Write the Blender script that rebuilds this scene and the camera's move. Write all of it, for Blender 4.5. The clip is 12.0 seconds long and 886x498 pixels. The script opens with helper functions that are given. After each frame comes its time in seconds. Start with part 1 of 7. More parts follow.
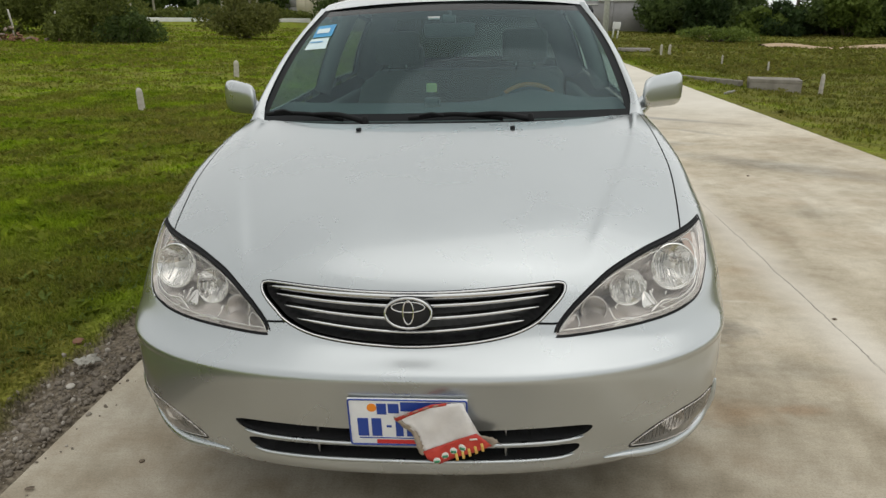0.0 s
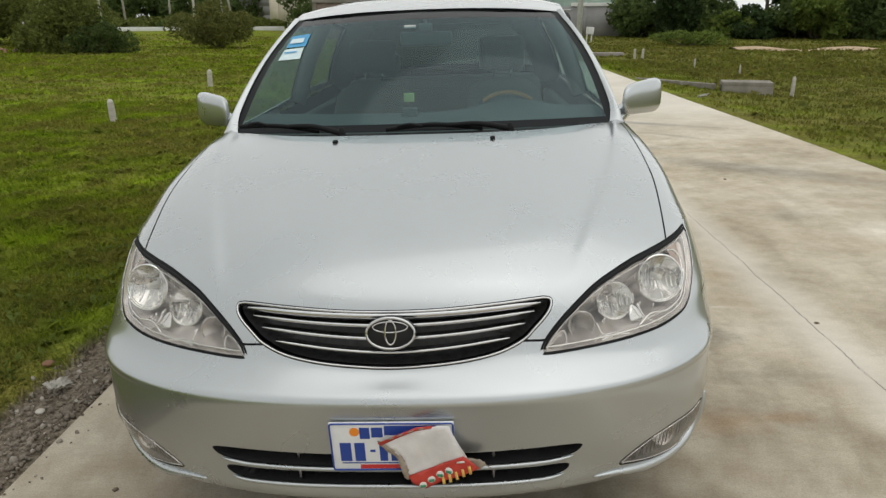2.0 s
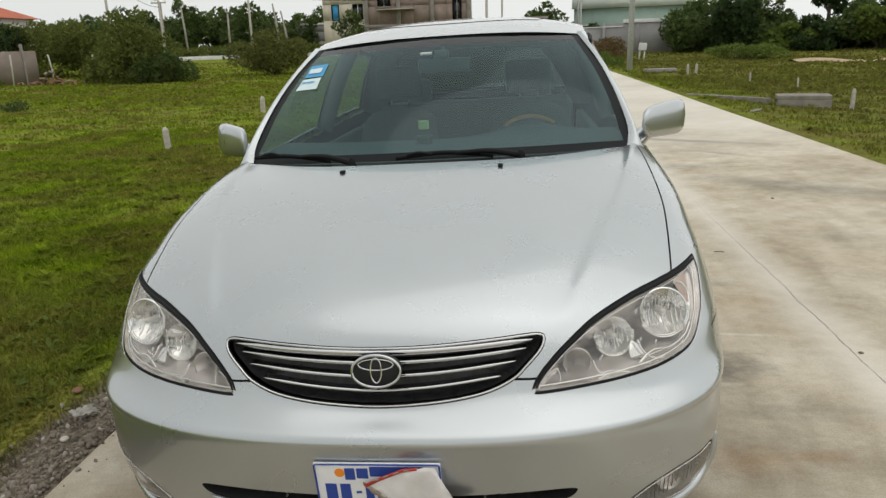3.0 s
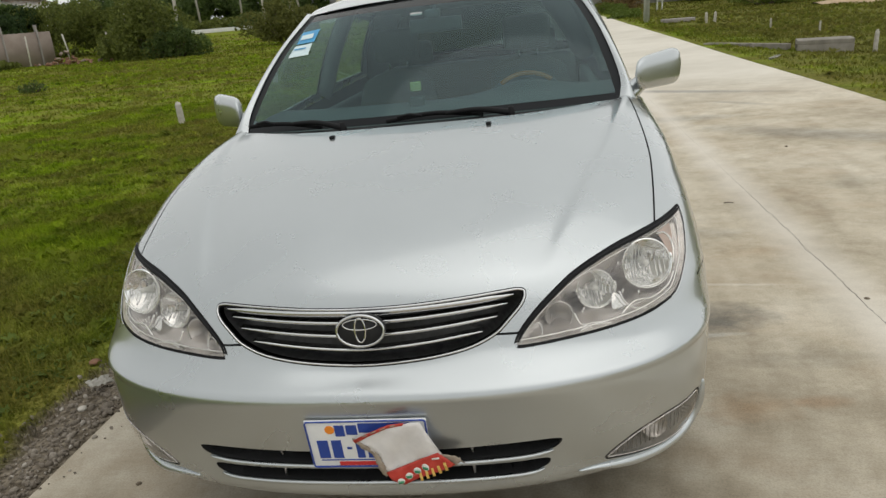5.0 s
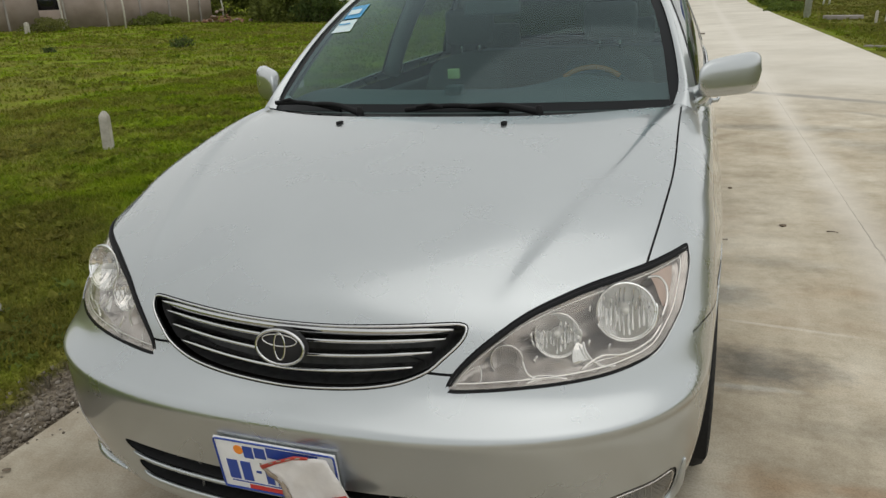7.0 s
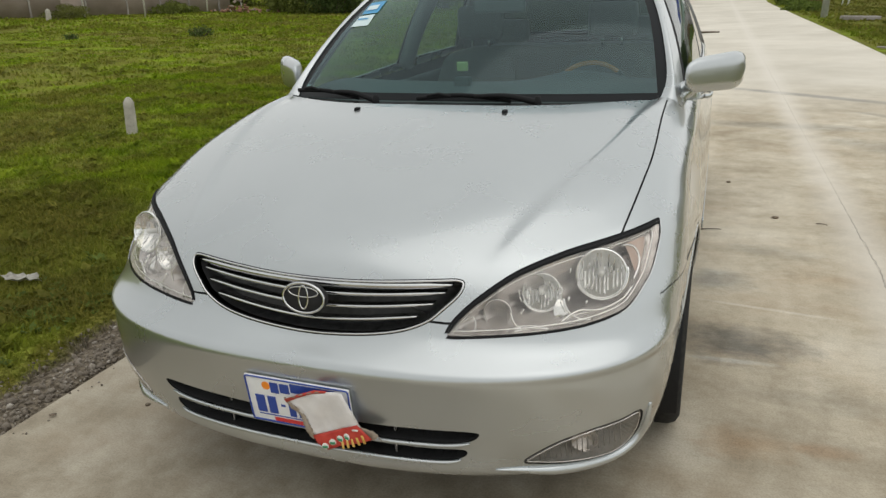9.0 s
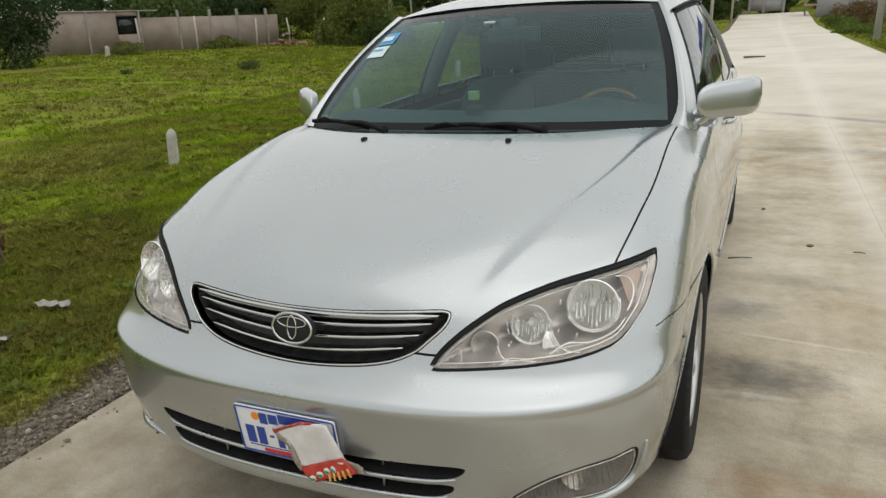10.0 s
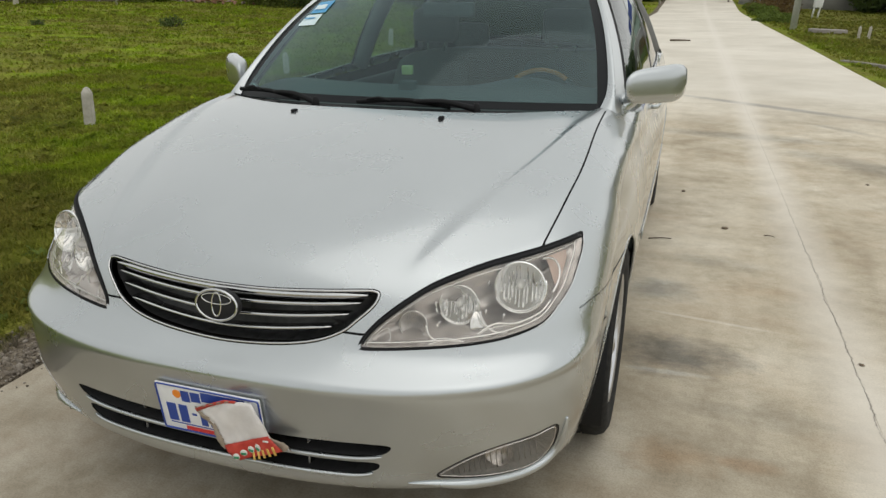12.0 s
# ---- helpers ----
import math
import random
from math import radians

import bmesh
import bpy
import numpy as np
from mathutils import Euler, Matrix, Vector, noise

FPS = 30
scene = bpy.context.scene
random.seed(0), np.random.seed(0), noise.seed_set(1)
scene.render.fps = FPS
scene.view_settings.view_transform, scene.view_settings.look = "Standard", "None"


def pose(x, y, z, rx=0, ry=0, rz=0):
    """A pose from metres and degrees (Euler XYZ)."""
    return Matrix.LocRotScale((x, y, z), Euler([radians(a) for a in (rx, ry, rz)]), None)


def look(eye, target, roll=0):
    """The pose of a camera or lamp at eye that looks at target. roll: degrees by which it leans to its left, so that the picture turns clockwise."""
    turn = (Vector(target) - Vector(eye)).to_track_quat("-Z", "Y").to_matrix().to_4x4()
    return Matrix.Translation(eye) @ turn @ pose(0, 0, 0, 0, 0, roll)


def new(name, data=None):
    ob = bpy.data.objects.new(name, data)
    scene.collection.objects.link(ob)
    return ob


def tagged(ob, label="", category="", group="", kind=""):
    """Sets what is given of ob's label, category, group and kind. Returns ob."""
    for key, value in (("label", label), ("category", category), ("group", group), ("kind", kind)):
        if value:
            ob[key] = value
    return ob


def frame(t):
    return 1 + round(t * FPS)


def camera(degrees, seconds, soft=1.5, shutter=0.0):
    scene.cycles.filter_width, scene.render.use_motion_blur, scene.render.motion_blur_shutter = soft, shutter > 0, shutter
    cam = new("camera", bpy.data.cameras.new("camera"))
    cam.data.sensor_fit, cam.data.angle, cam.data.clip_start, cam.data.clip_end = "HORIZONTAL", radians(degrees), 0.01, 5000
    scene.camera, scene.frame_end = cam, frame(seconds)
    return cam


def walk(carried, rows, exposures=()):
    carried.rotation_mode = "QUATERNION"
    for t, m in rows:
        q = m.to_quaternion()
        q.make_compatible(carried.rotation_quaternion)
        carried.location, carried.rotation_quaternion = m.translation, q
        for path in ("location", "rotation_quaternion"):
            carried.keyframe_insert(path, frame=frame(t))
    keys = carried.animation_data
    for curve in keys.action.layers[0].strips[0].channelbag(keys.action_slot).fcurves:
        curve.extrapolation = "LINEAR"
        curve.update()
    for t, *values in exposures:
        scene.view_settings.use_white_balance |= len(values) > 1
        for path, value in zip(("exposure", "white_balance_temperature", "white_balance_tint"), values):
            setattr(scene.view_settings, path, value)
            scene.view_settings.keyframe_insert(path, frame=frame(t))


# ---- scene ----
# camera and walk, in the frame of the car and the road it stands on
cam = camera(64.06, 12.0, soft=1.45)
TILT_ROAD = -1.8
ROAD = pose(0, 0, 0, 0, TILT_ROAD, 0)
PATH = [
    (0, 0.217, -1.558, 1.358, 4.76, -18.08, -1.48),
    (0.5, 0.192, -1.559, 1.363, 3.17, -18.33, -1.46),
    (1, 0.140, -1.552, 1.364, 2.53, -18.21, -0.87),
    (1.5, 0.112, -1.542, 1.360, 1.83, -18.12, -0.67),
    (2, 0.206, -1.501, 1.366, 2.95, -17.66, -2.05),
    (2.5, 0.335, -1.450, 1.377, 6.45, -15.73, -3.08),
    (3, 0.357, -1.438, 1.380, 7.47, -15.88, -3.76),
    (3.2, 0.331, -1.435, 1.375, 7.51, -16.29, -1.87),
    (4.8, 0.430, -1.456, 1.363, 9.98, -18.49, -5.55),
    (5, 0.457, -1.444, 1.365, 9.66, -18.61, -6.65),
    (5.5, 0.506, -1.346, 1.361, 6.57, -20.19, -4.46),
    (6, 0.550, -1.213, 1.362, 11.55, -19.23, -4.46),
    (6.5, 0.616, -1.142, 1.355, 14.02, -20.23, -5.87),
    (7, 0.772, -1.131, 1.347, 19.93, -19.44, -3.32),
    (7.2, 0.835, -1.125, 1.352, 21.40, -19.62, -4.15),
    (8.8, 0.873, -1.337, 1.368, 21.05, -19.54, -3.48),
    (9, 0.873, -1.352, 1.365, 20.93, -19.88, -2.38),
    (9.5, 0.932, -1.298, 1.362, 25.46, -19.35, -3.90),
    (10, 0.991, -1.283, 1.359, 24.68, -17.49, -3.52),
    (10.5, 1.009, -1.268, 1.359, 19.86, -18.61, 1.77),
    (11, 1.010, -1.281, 1.372, 17.37, -18.81, 0.51),
    (11.5, 0.998, -1.285, 1.380, 17.84, -18.97, -0.89),
    (12, 0.985, -1.279, 1.379, 18.66, -20.03, -0.26),
]


def eye_pose(x, y, z, yaw, pitch, roll):
    return pose(x, y, z, 0, 0, yaw) @ pose(0, 0, 0, 90 + pitch, 0, 0) @ pose(0, 0, 0, 0, 0, roll)


walk(cam, [(r[0], ROAD @ eye_pose(*r[1:])) for r in PATH], [(0.0, 0.03), (3.0, 0.03), (5.5, -0.03), (6.3, -0.11), (7.1, -0.10), (9.0, 0.03), (9.6, 0.08), (10.3, 0.05), (12.0, 0.02)])

# world and sun: a bright overcast sky
world = bpy.data.worlds.new("overcast")
scene.world = world
world.use_nodes = True
wn, wl = world.node_tree.nodes, world.node_tree.links
sky = wn.new("ShaderNodeTexSky")
sky.sky_type = "NISHITA"
sky.sun_disc = False
sky.sun_elevation = radians(76)
sky.sun_rotation = radians(127)
sky.air_density, sky.dust_density, sky.ozone_density = 1.2, 3.0, 1.0
grey = wn.new("ShaderNodeHueSaturation")
grey.inputs["Saturation"].default_value = 0.22
wl.new(sky.outputs[0], grey.inputs["Color"])
cloud = wn.new("ShaderNodeMix")
cloud.data_type = "RGBA"
cloud.inputs[0].default_value = 0.88
cloud.inputs[7].default_value = (7.0, 7.15, 7.0, 1)
wl.new(grey.outputs[0], cloud.inputs[6])
# an overcast sky is brighter overhead than at the horizon
up = wn.new("ShaderNodeSeparateXYZ")
wl.new(wn.new("ShaderNodeTexCoord").outputs["Generated"], up.inputs[0])
rise = wn.new("ShaderNodeMapRange")
rise.inputs[1].default_value, rise.inputs[2].default_value = 0.0, 0.9
wl.new(up.outputs[2], rise.inputs[0])
bend = wn.new("ShaderNodeMath")
bend.operation, bend.inputs[1].default_value = "POWER", 3.0
half_way = wn.new("ShaderNodeMath")
half_way.operation, half_way.inputs[1].default_value, half_way.inputs[2].default_value = "MULTIPLY_ADD", 0.06, 0.885
wl.new(rise.outputs[0], bend.inputs[0])
wl.new(bend.outputs[0], half_way.inputs[0])
dome = wn.new("ShaderNodeVectorMath")
dome.operation = "SCALE"
wl.new(cloud.outputs[2], dome.inputs[0])
# and brighter on the side where the veiled sun stands
lit_side = wn.new("ShaderNodeMath")
lit_side.operation, lit_side.inputs[1].default_value, lit_side.inputs[2].default_value = "MULTIPLY_ADD", 0.14, 1.0
wl.new(up.outputs[0], lit_side.inputs[0])
both_ways = wn.new("ShaderNodeMath")
both_ways.operation = "MULTIPLY"
wl.new(half_way.outputs[0], both_ways.inputs[0])
wl.new(lit_side.outputs[0], both_ways.inputs[1])
wl.new(both_ways.outputs[0], dome.inputs["Scale"])
wl.new(dome.outputs[0], wn["Background"].inputs["Color"])
wn["Background"].inputs["Strength"].default_value = 0.142
sun = new("sun", bpy.data.lights.new("sun", "SUN"))
sun.data.energy, sun.data.angle, sun.data.color = 0.5, radians(70), (1.0, 0.97, 0.92)
sun.matrix_world = look((0, 0, 0), (-0.2, 0.15, -1.0))


# ---- materials ----
def material(name, color, rough=0.5, metal=0.0, coat=0.0, spec=0.5):
    m = bpy.data.materials.new(name)
    m.use_nodes = True
    b = m.node_tree.nodes["Principled BSDF"]
    b.inputs["Base Color"].default_value = (*color, 1)
    b.inputs["Roughness"].default_value, b.inputs["Metallic"].default_value = rough, metal
    b.inputs["Coat Weight"].default_value = coat
    b.inputs["Coat Roughness"].default_value = 0.04
    b.inputs["Specular IOR Level"].default_value = spec
    return m


def add(m, kind, **sets):
    n = m.node_tree.nodes.new(kind)
    for k, v in sets.items():
        if k in n.inputs:
            n.inputs[k].default_value = v
    return n


def join(m, a, b):
    m.node_tree.links.new(a, b)


def coords(m, space="Object"):
    return add(m, "ShaderNodeTexCoord").outputs[space]


def noise_node(m, where, scale, detail=4.0, rough=0.55, stretch=None):
    n = add(m, "ShaderNodeTexNoise", Scale=scale, Detail=detail, Roughness=rough)
    if stretch:
        t = add(m, "ShaderNodeMapping")
        t.inputs["Scale"].default_value = stretch
        join(m, where, t.inputs["Vector"])
        where = t.outputs[0]
    join(m, where, n.inputs["Vector"])
    return n.outputs["Fac"]


def ramp(m, fac, *stops):
    r = add(m, "ShaderNodeValToRGB")
    e = r.color_ramp.elements
    while len(e) < len(stops):
        e.new(0.5)
    for one, (at, c) in zip(e, stops):
        one.position, one.color = at, (*c, 1) if len(c) == 3 else c
    join(m, fac, r.inputs["Fac"])
    return r.outputs["Color"]


def mix(m, fac, a, b, blend="MIX"):
    n = m.node_tree.nodes.new("ShaderNodeMix")
    n.data_type, n.blend_type = "RGBA", blend
    for v, k in ((fac, 0), (a, 6), (b, 7)):
        if hasattr(v, "links"):
            join(m, v, n.inputs[k])
        else:
            n.inputs[k].default_value = v if k == 0 else (*v, 1)
    return n.outputs[2]


def shade(m, color=None, rough=None, bump=None, height=0.01, normal_strength=0.4):
    b = m.node_tree.nodes["Principled BSDF"]
    if color is not None:
        join(m, color, b.inputs["Base Color"])
    if rough is not None:
        join(m, rough, b.inputs["Roughness"])
    if bump is not None:
        n = add(m, "ShaderNodeBump", Strength=normal_strength, Distance=height)
        join(m, bump, n.inputs["Height"])
        join(m, n.outputs[0], b.inputs["Normal"])
    return m


def leafy(m, amount=0.5):
    """Lets light through thin leaves: part of the colour is scattered to the far side."""
    n, l = m.node_tree.nodes, m.node_tree.links
    b, out = n["Principled BSDF"], n["Material Output"]
    t, mx = n.new("ShaderNodeBsdfTranslucent"), n.new("ShaderNodeMixShader")
    mx.inputs[0].default_value = amount
    l.new(b.inputs["Base Color"].links[0].from_socket, t.inputs["Color"])
    l.new(b.outputs[0], mx.inputs[1])
    l.new(t.outputs[0], mx.inputs[2])
    l.new(mx.outputs[0], out.inputs["Surface"])
    return m


def grey_of(v):
    return (v, v, v)


def paint_material():
    m = material("silver paint", (0.66, 0.68, 0.685), 0.28, 0.88, 1.0)
    w = coords(m)
    flake = noise_node(m, w, 900, 1.0)
    dust = noise_node(m, w, 5, 5.0)
    c = mix(m, 0.5, ramp(m, flake, (0.3, (0.450, 0.473, 0.482)), (0.7, (0.486, 0.510, 0.519))), ramp(m, dust, (0.35, (0.449, 0.471, 0.478)), (0.7, (0.486, 0.508, 0.515))))
    return shade(m, c, ramp(m, dust, (0.3, grey_of(0.25)), (0.75, grey_of(0.33))))


def glass_material(name, tint, gloss=0.02, ior=1.5, sheen=(1, 1, 1)):
    m = bpy.data.materials.new(name)
    m.use_nodes = True
    n, l = m.node_tree.nodes, m.node_tree.links
    n.clear()
    out, t, g, mx, lw, up, gain = (n.new("ShaderNode" + k) for k in ("OutputMaterial", "BsdfTransparent", "BsdfGlossy", "MixShader", "LayerWeight", "Math", "Math"))
    t.inputs["Color"].default_value = (*tint, 1)
    g.inputs["Roughness"].default_value = gloss
    f0 = ((ior - 1) / (ior + 1)) ** 2
    lw.inputs["Blend"].default_value = 0.5
    up.operation, up.inputs[1].default_value = "POWER", 5.0
    gain.operation, gain.inputs[1].default_value, gain.inputs[2].default_value = "MULTIPLY_ADD", 1 - f0, f0
    l.new(lw.outputs["Facing"], up.inputs[0])
    l.new(up.outputs[0], gain.inputs[0])
    l.new(gain.outputs[0], mx.inputs[0])
    g.inputs["Color"].default_value = (*sheen, 1)
    l.new(t.outputs[0], mx.inputs[1])
    l.new(g.outputs[0], mx.inputs[2])
    l.new(mx.outputs[0], out.inputs[0])
    return m


def speckled(name, a, b, scale, rough=0.8, height=0.002, detail=5.0, strength=0.4):
    m = material(name, a, rough)
    f = noise_node(m, coords(m), scale, detail)
    return shade(m, ramp(m, f, (0.32, a), (0.68, b)), None, f, height, strength)


PAINT = paint_material()
BLACK = material("black rubber", (0.014, 0.014, 0.015), 0.7, spec=0.15)
TRIM = speckled("black plastic", (0.010, 0.010, 0.011), (0.018, 0.018, 0.018), 300, 0.5)
TRIM.node_tree.nodes["Principled BSDF"].inputs["Specular IOR Level"].default_value = 0.2
DARK = material("dark cavity", (0.012, 0.012, 0.0125), 0.8)
CHROME = material("chrome", (0.58, 0.58, 0.58), 0.08, 1.0)
MIRROR_SILVER = material("lamp reflector", (0.86, 0.86, 0.85), 0.12, 1.0)
LAMP_BODY = speckled("lamp housing", (0.46, 0.430, 0.405), (0.68, 0.640, 0.61), 24, 0.22, 0.006, 2.0, 0.35)
LAMP_BODY.node_tree.nodes["Principled BSDF"].inputs["Metallic"].default_value = 0.7
AMBER = material("amber reflector", (0.70, 0.55, 0.47), 0.4, 0.5)
LENS = glass_material("clear lens", (0.88, 0.865, 0.845), 0.04, 1.70)
SCREEN = glass_material("windscreen glass", (0.47, 0.635, 0.62), 0.01, 1.62, (0.76, 0.95, 1.0))
BAND = glass_material("shaded glass band", (0.22, 0.25, 0.27), 0.02, 1.6)
REAR_GLASS = glass_material("dark rear glass", (0.075, 0.09, 0.09), 0.01, 1.6)
WINDOW = glass_material("window glass", (0.66, 0.77, 0.72), 0.01, 1.6)
FRIT = material("black glass edge", (0.011, 0.0125, 0.014), 0.4, spec=0.10)
RUBBER = speckled("tyre rubber", (0.016, 0.016, 0.016), (0.035, 0.034, 0.032), 60, 0.85)
RUBBER.node_tree.nodes["Principled BSDF"].inputs["Specular IOR Level"].default_value = 0.15
ALLOY = material("alloy", (0.55, 0.55, 0.56), 0.28, 0.9)
WHITE = speckled("white plate", (0.72, 0.72, 0.73), (0.80, 0.80, 0.80), 30, 0.4)
BLUE = material("plate blue", (0.018, 0.055, 0.30), 0.4)
ORANGE = material("plate orange", (0.85, 0.26, 0.02), 0.4)
RED = material("plate red", (0.55, 0.03, 0.03), 0.4)


# ---- mesh tools ----
def mesh_of(name, verts, faces, normals=None, smooth=True):
    me = bpy.data.meshes.new(name)
    me.from_pydata([tuple(map(float, v)) for v in verts], [], [tuple(map(int, f)) for f in faces])
    me.polygons.foreach_set("use_smooth", [smooth] * len(me.polygons))
    me.update()
    if normals is not None:
        me.normals_split_custom_set_from_vertices([tuple(map(float, n)) for n in normals])
    return me


def put(name, me, mat, parent=None, label="", m=None):
    ob = new(name, me)
    if not me.materials:
        me.materials.append(mat)
    if parent:
        ob.parent = parent
    if m is not None:
        ob.matrix_basis = m
    if label:
        ob["label"] = label
    return ob


def part(name, bm, mat, parent, label="", smooth=True):
    """Links a bmesh as one mesh object under a thing or a part."""
    me = bpy.data.meshes.new(name)
    bm.to_mesh(me)
    bm.free()
    me.polygons.foreach_set("use_smooth", [smooth] * len(me.polygons))
    return put(name, me, mat, parent, label)


def thing(name, label, category, m=None, group="", kind=""):
    ob = new(name)
    if m is not None:
        ob.matrix_basis = m
    return tagged(ob, label, category, group, kind)


def grid(f, nu, nv, u0=0.0, u1=1.0, v0=0.0, v1=1.0):
    """Points, quads and normals of the surface f over a rectangle."""
    us, vs = np.meshgrid(np.linspace(u0, u1, nu + 1), np.linspace(v0, v1, nv + 1), indexing="ij")
    pts = f(us.ravel(), vs.ravel())
    i = np.arange(nu)[:, None] * (nv + 1) + np.arange(nv)
    quads = np.stack([i, i + nv + 1, i + nv + 2, i + 1], -1).reshape(-1, 4)
    return pts, quads


def normals_of(f, u, v, lo=(0.0, 0.0), hi=(1.0, 1.0), e=1e-3):
    ua, ub = np.clip(u - e, lo[0], hi[0]), np.clip(u + e, lo[0], hi[0])
    va, vb = np.clip(v - e, lo[1], hi[1]), np.clip(v + e, lo[1], hi[1])
    n = np.cross(f(ub, v) - f(ua, v), f(u, vb) - f(u, va))
    return n / np.maximum(np.linalg.norm(n, axis=1, keepdims=True), 1e-12)


def curve_through(points, steps=6, closed=True):
    """A smooth polyline through points (Catmull-Rom)."""
    p = np.array(points, float)
    n = len(p)
    out = []
    for i in range(n if closed else n - 1):
        a, b, c, d = (p[(i + k) % n] if closed else p[min(max(i + k, 0), n - 1)] for k in (-1, 0, 1, 2))
        for s in np.linspace(0, 1, steps, endpoint=False):
            out.append(0.5 * (2 * b + (c - a) * s + (2 * a - 5 * b + 4 * c - d) * s**2 + (3 * b - a - 3 * c + d) * s**3))
    if not closed:
        out.append(p[-1])
    return np.array(out)


def grown(loop, by):
    """A closed outline in a plane moved outwards by a distance (inwards: minus)."""
    a, b = np.roll(loop, 1, 0), np.roll(loop, -1, 0)
    d = b - a
    d /= np.maximum(np.linalg.norm(d, axis=1, keepdims=True), 1e-9)
    turn = np.sum(loop[:, 0] * np.roll(loop[:, 1], -1) - np.roll(loop[:, 0], -1) * loop[:, 1])
    return loop + by * np.stack([d[:, 1], -d[:, 0]], 1) * (1 if turn > 0 else -1)


def inside(loop, pts):
    x, y = pts[:, 0], pts[:, 1]
    hit = np.zeros(len(pts), bool)
    for (x0, y0), (x1, y1) in zip(loop, np.roll(loop, -1, 0)):
        if y0 == y1:
            continue
        hit ^= ((y0 > y) != (y1 > y)) & (x < (x1 - x0) * (y - y0) / (y1 - y0) + x0)
    return hit


def onto(f, targets, axes, u0=0.0, u1=1.0):
    """Parameters on the surface f whose chosen coordinates are nearest to the targets."""
    us, vs = np.meshgrid(np.linspace(u0 + 1e-4, u1, 160), np.linspace(0, 1, 300), indexing="ij")
    us, vs = us.ravel(), vs.ravel()
    have = f(us, vs)[:, axes]
    out = []
    for t in np.array(targets, float):
        i = int(np.argmin(((have - t) ** 2).sum(1)))
        u, v = us[i], vs[i]
        for _ in range(4):
            p = f(np.array([u, u + 1e-4, u]), np.array([v, v, v + 1e-4]))[:, axes]
            j = np.stack([(p[1] - p[0]) * 1e4, (p[2] - p[0]) * 1e4], 1)
            if abs(np.linalg.det(j)) < 1e-6:
                break
            step = np.linalg.solve(j, t - p[0])
            if np.abs(step).max() > 0.03:
                break
            u, v = u + step[0], v + step[1]
        out.append((min(max(u, u0), u1), min(max(v, 0.0), 1.0)))
    return np.array(out)


def mirrored(loop):
    return np.array(loop) * (-1, 1)


def carve(f, loops, regions, grid_u, grid_v, lo=(-1.0, 0.0), hi=(1.0, 1.0), flip=False, extra=()):
    """Cuts the surface f along closed parameter outlines and sorts its triangles into panels.
    regions: pairs of a panel's name and a test on (u, v); the first that holds names the triangle."""
    from mathutils.geometry import delaunay_2d_cdt

    pts, edges = [], []
    for loop in loops:
        n = len(pts)
        pts += [tuple(p) for p in loop]
        edges += [(n + i, n + (i + 1) % len(loop)) for i in range(len(loop))]
    n = len(pts)
    pts += [(u, v) for u in grid_u for v in grid_v] + [tuple(p) for p in extra]
    out, _, tris, *_ = delaunay_2d_cdt([Vector(p) for p in pts], edges, [], 0, 1e-6)
    uv = np.array([tuple(p) for p in out])
    uv = np.clip(uv, lo, hi)
    tris = np.array([t for t in tris if len(t) == 3])
    mid = uv[tris].mean(1)
    verts = f(uv[:, 0], uv[:, 1])
    norms = normals_of(f, uv[:, 0], uv[:, 1], lo, hi)
    if flip:
        norms, tris = -norms, tris[:, ::-1]
    left = np.ones(len(tris), bool)
    panels = {}
    for name, test in regions:
        on = left & test(mid)
        left &= ~on
        panels[name] = (verts, tris[on], norms, uv)
    return panels


def panel_mesh(name, panel, sink=0.0, keep=None):
    """A mesh from one of carve's panels, moved inwards by sink."""
    verts, tris, norms, uv = panel
    if keep is not None:
        tris = tris[keep(uv[tris].mean(1))]
    used, back = np.unique(tris, return_inverse=True)
    return mesh_of(name, verts[used] - sink * norms[used], back.reshape(-1, 3), norms[used])


def tube(path, radius, sides=8, closed=False, flat=1.0, up=(0, 0, 1)):
    """A bmesh swept along a path: an ellipse of half height radius and half depth radius * flat. radius may vary along it."""
    p = np.array(path, float)
    n = len(p)
    r = np.broadcast_to(np.asarray(radius, float), (n,))
    d = np.roll(p, -1, 0) - np.roll(p, 1, 0)
    if not closed:
        d[0], d[-1] = p[1] - p[0], p[-1] - p[-2]
    d /= np.maximum(np.linalg.norm(d, axis=1, keepdims=True), 1e-9)
    side_way = np.cross(d, np.array(up, float))
    side_way /= np.maximum(np.linalg.norm(side_way, axis=1, keepdims=True), 1e-9)
    top = np.cross(side_way, d)
    bm = bmesh.new()
    rings = []
    for i in range(n):
        ring = []
        for k in range(sides):
            a = 2 * math.pi * k / sides
            ring.append(bm.verts.new(p[i] + r[i] * (math.cos(a) * top[i] + flat * math.sin(a) * side_way[i])))
        rings.append(ring)
    for i in range(n if closed else n - 1):
        a, b = rings[i], rings[(i + 1) % n]
        for k in range(sides):
            bm.faces.new((a[k], a[(k + 1) % sides], b[(k + 1) % sides], b[k]))
    if not closed:
        bm.faces.new(rings[0])
        bm.faces.new(rings[-1][::-1])
    bmesh.ops.recalc_face_normals(bm, faces=bm.faces[:])
    return bm


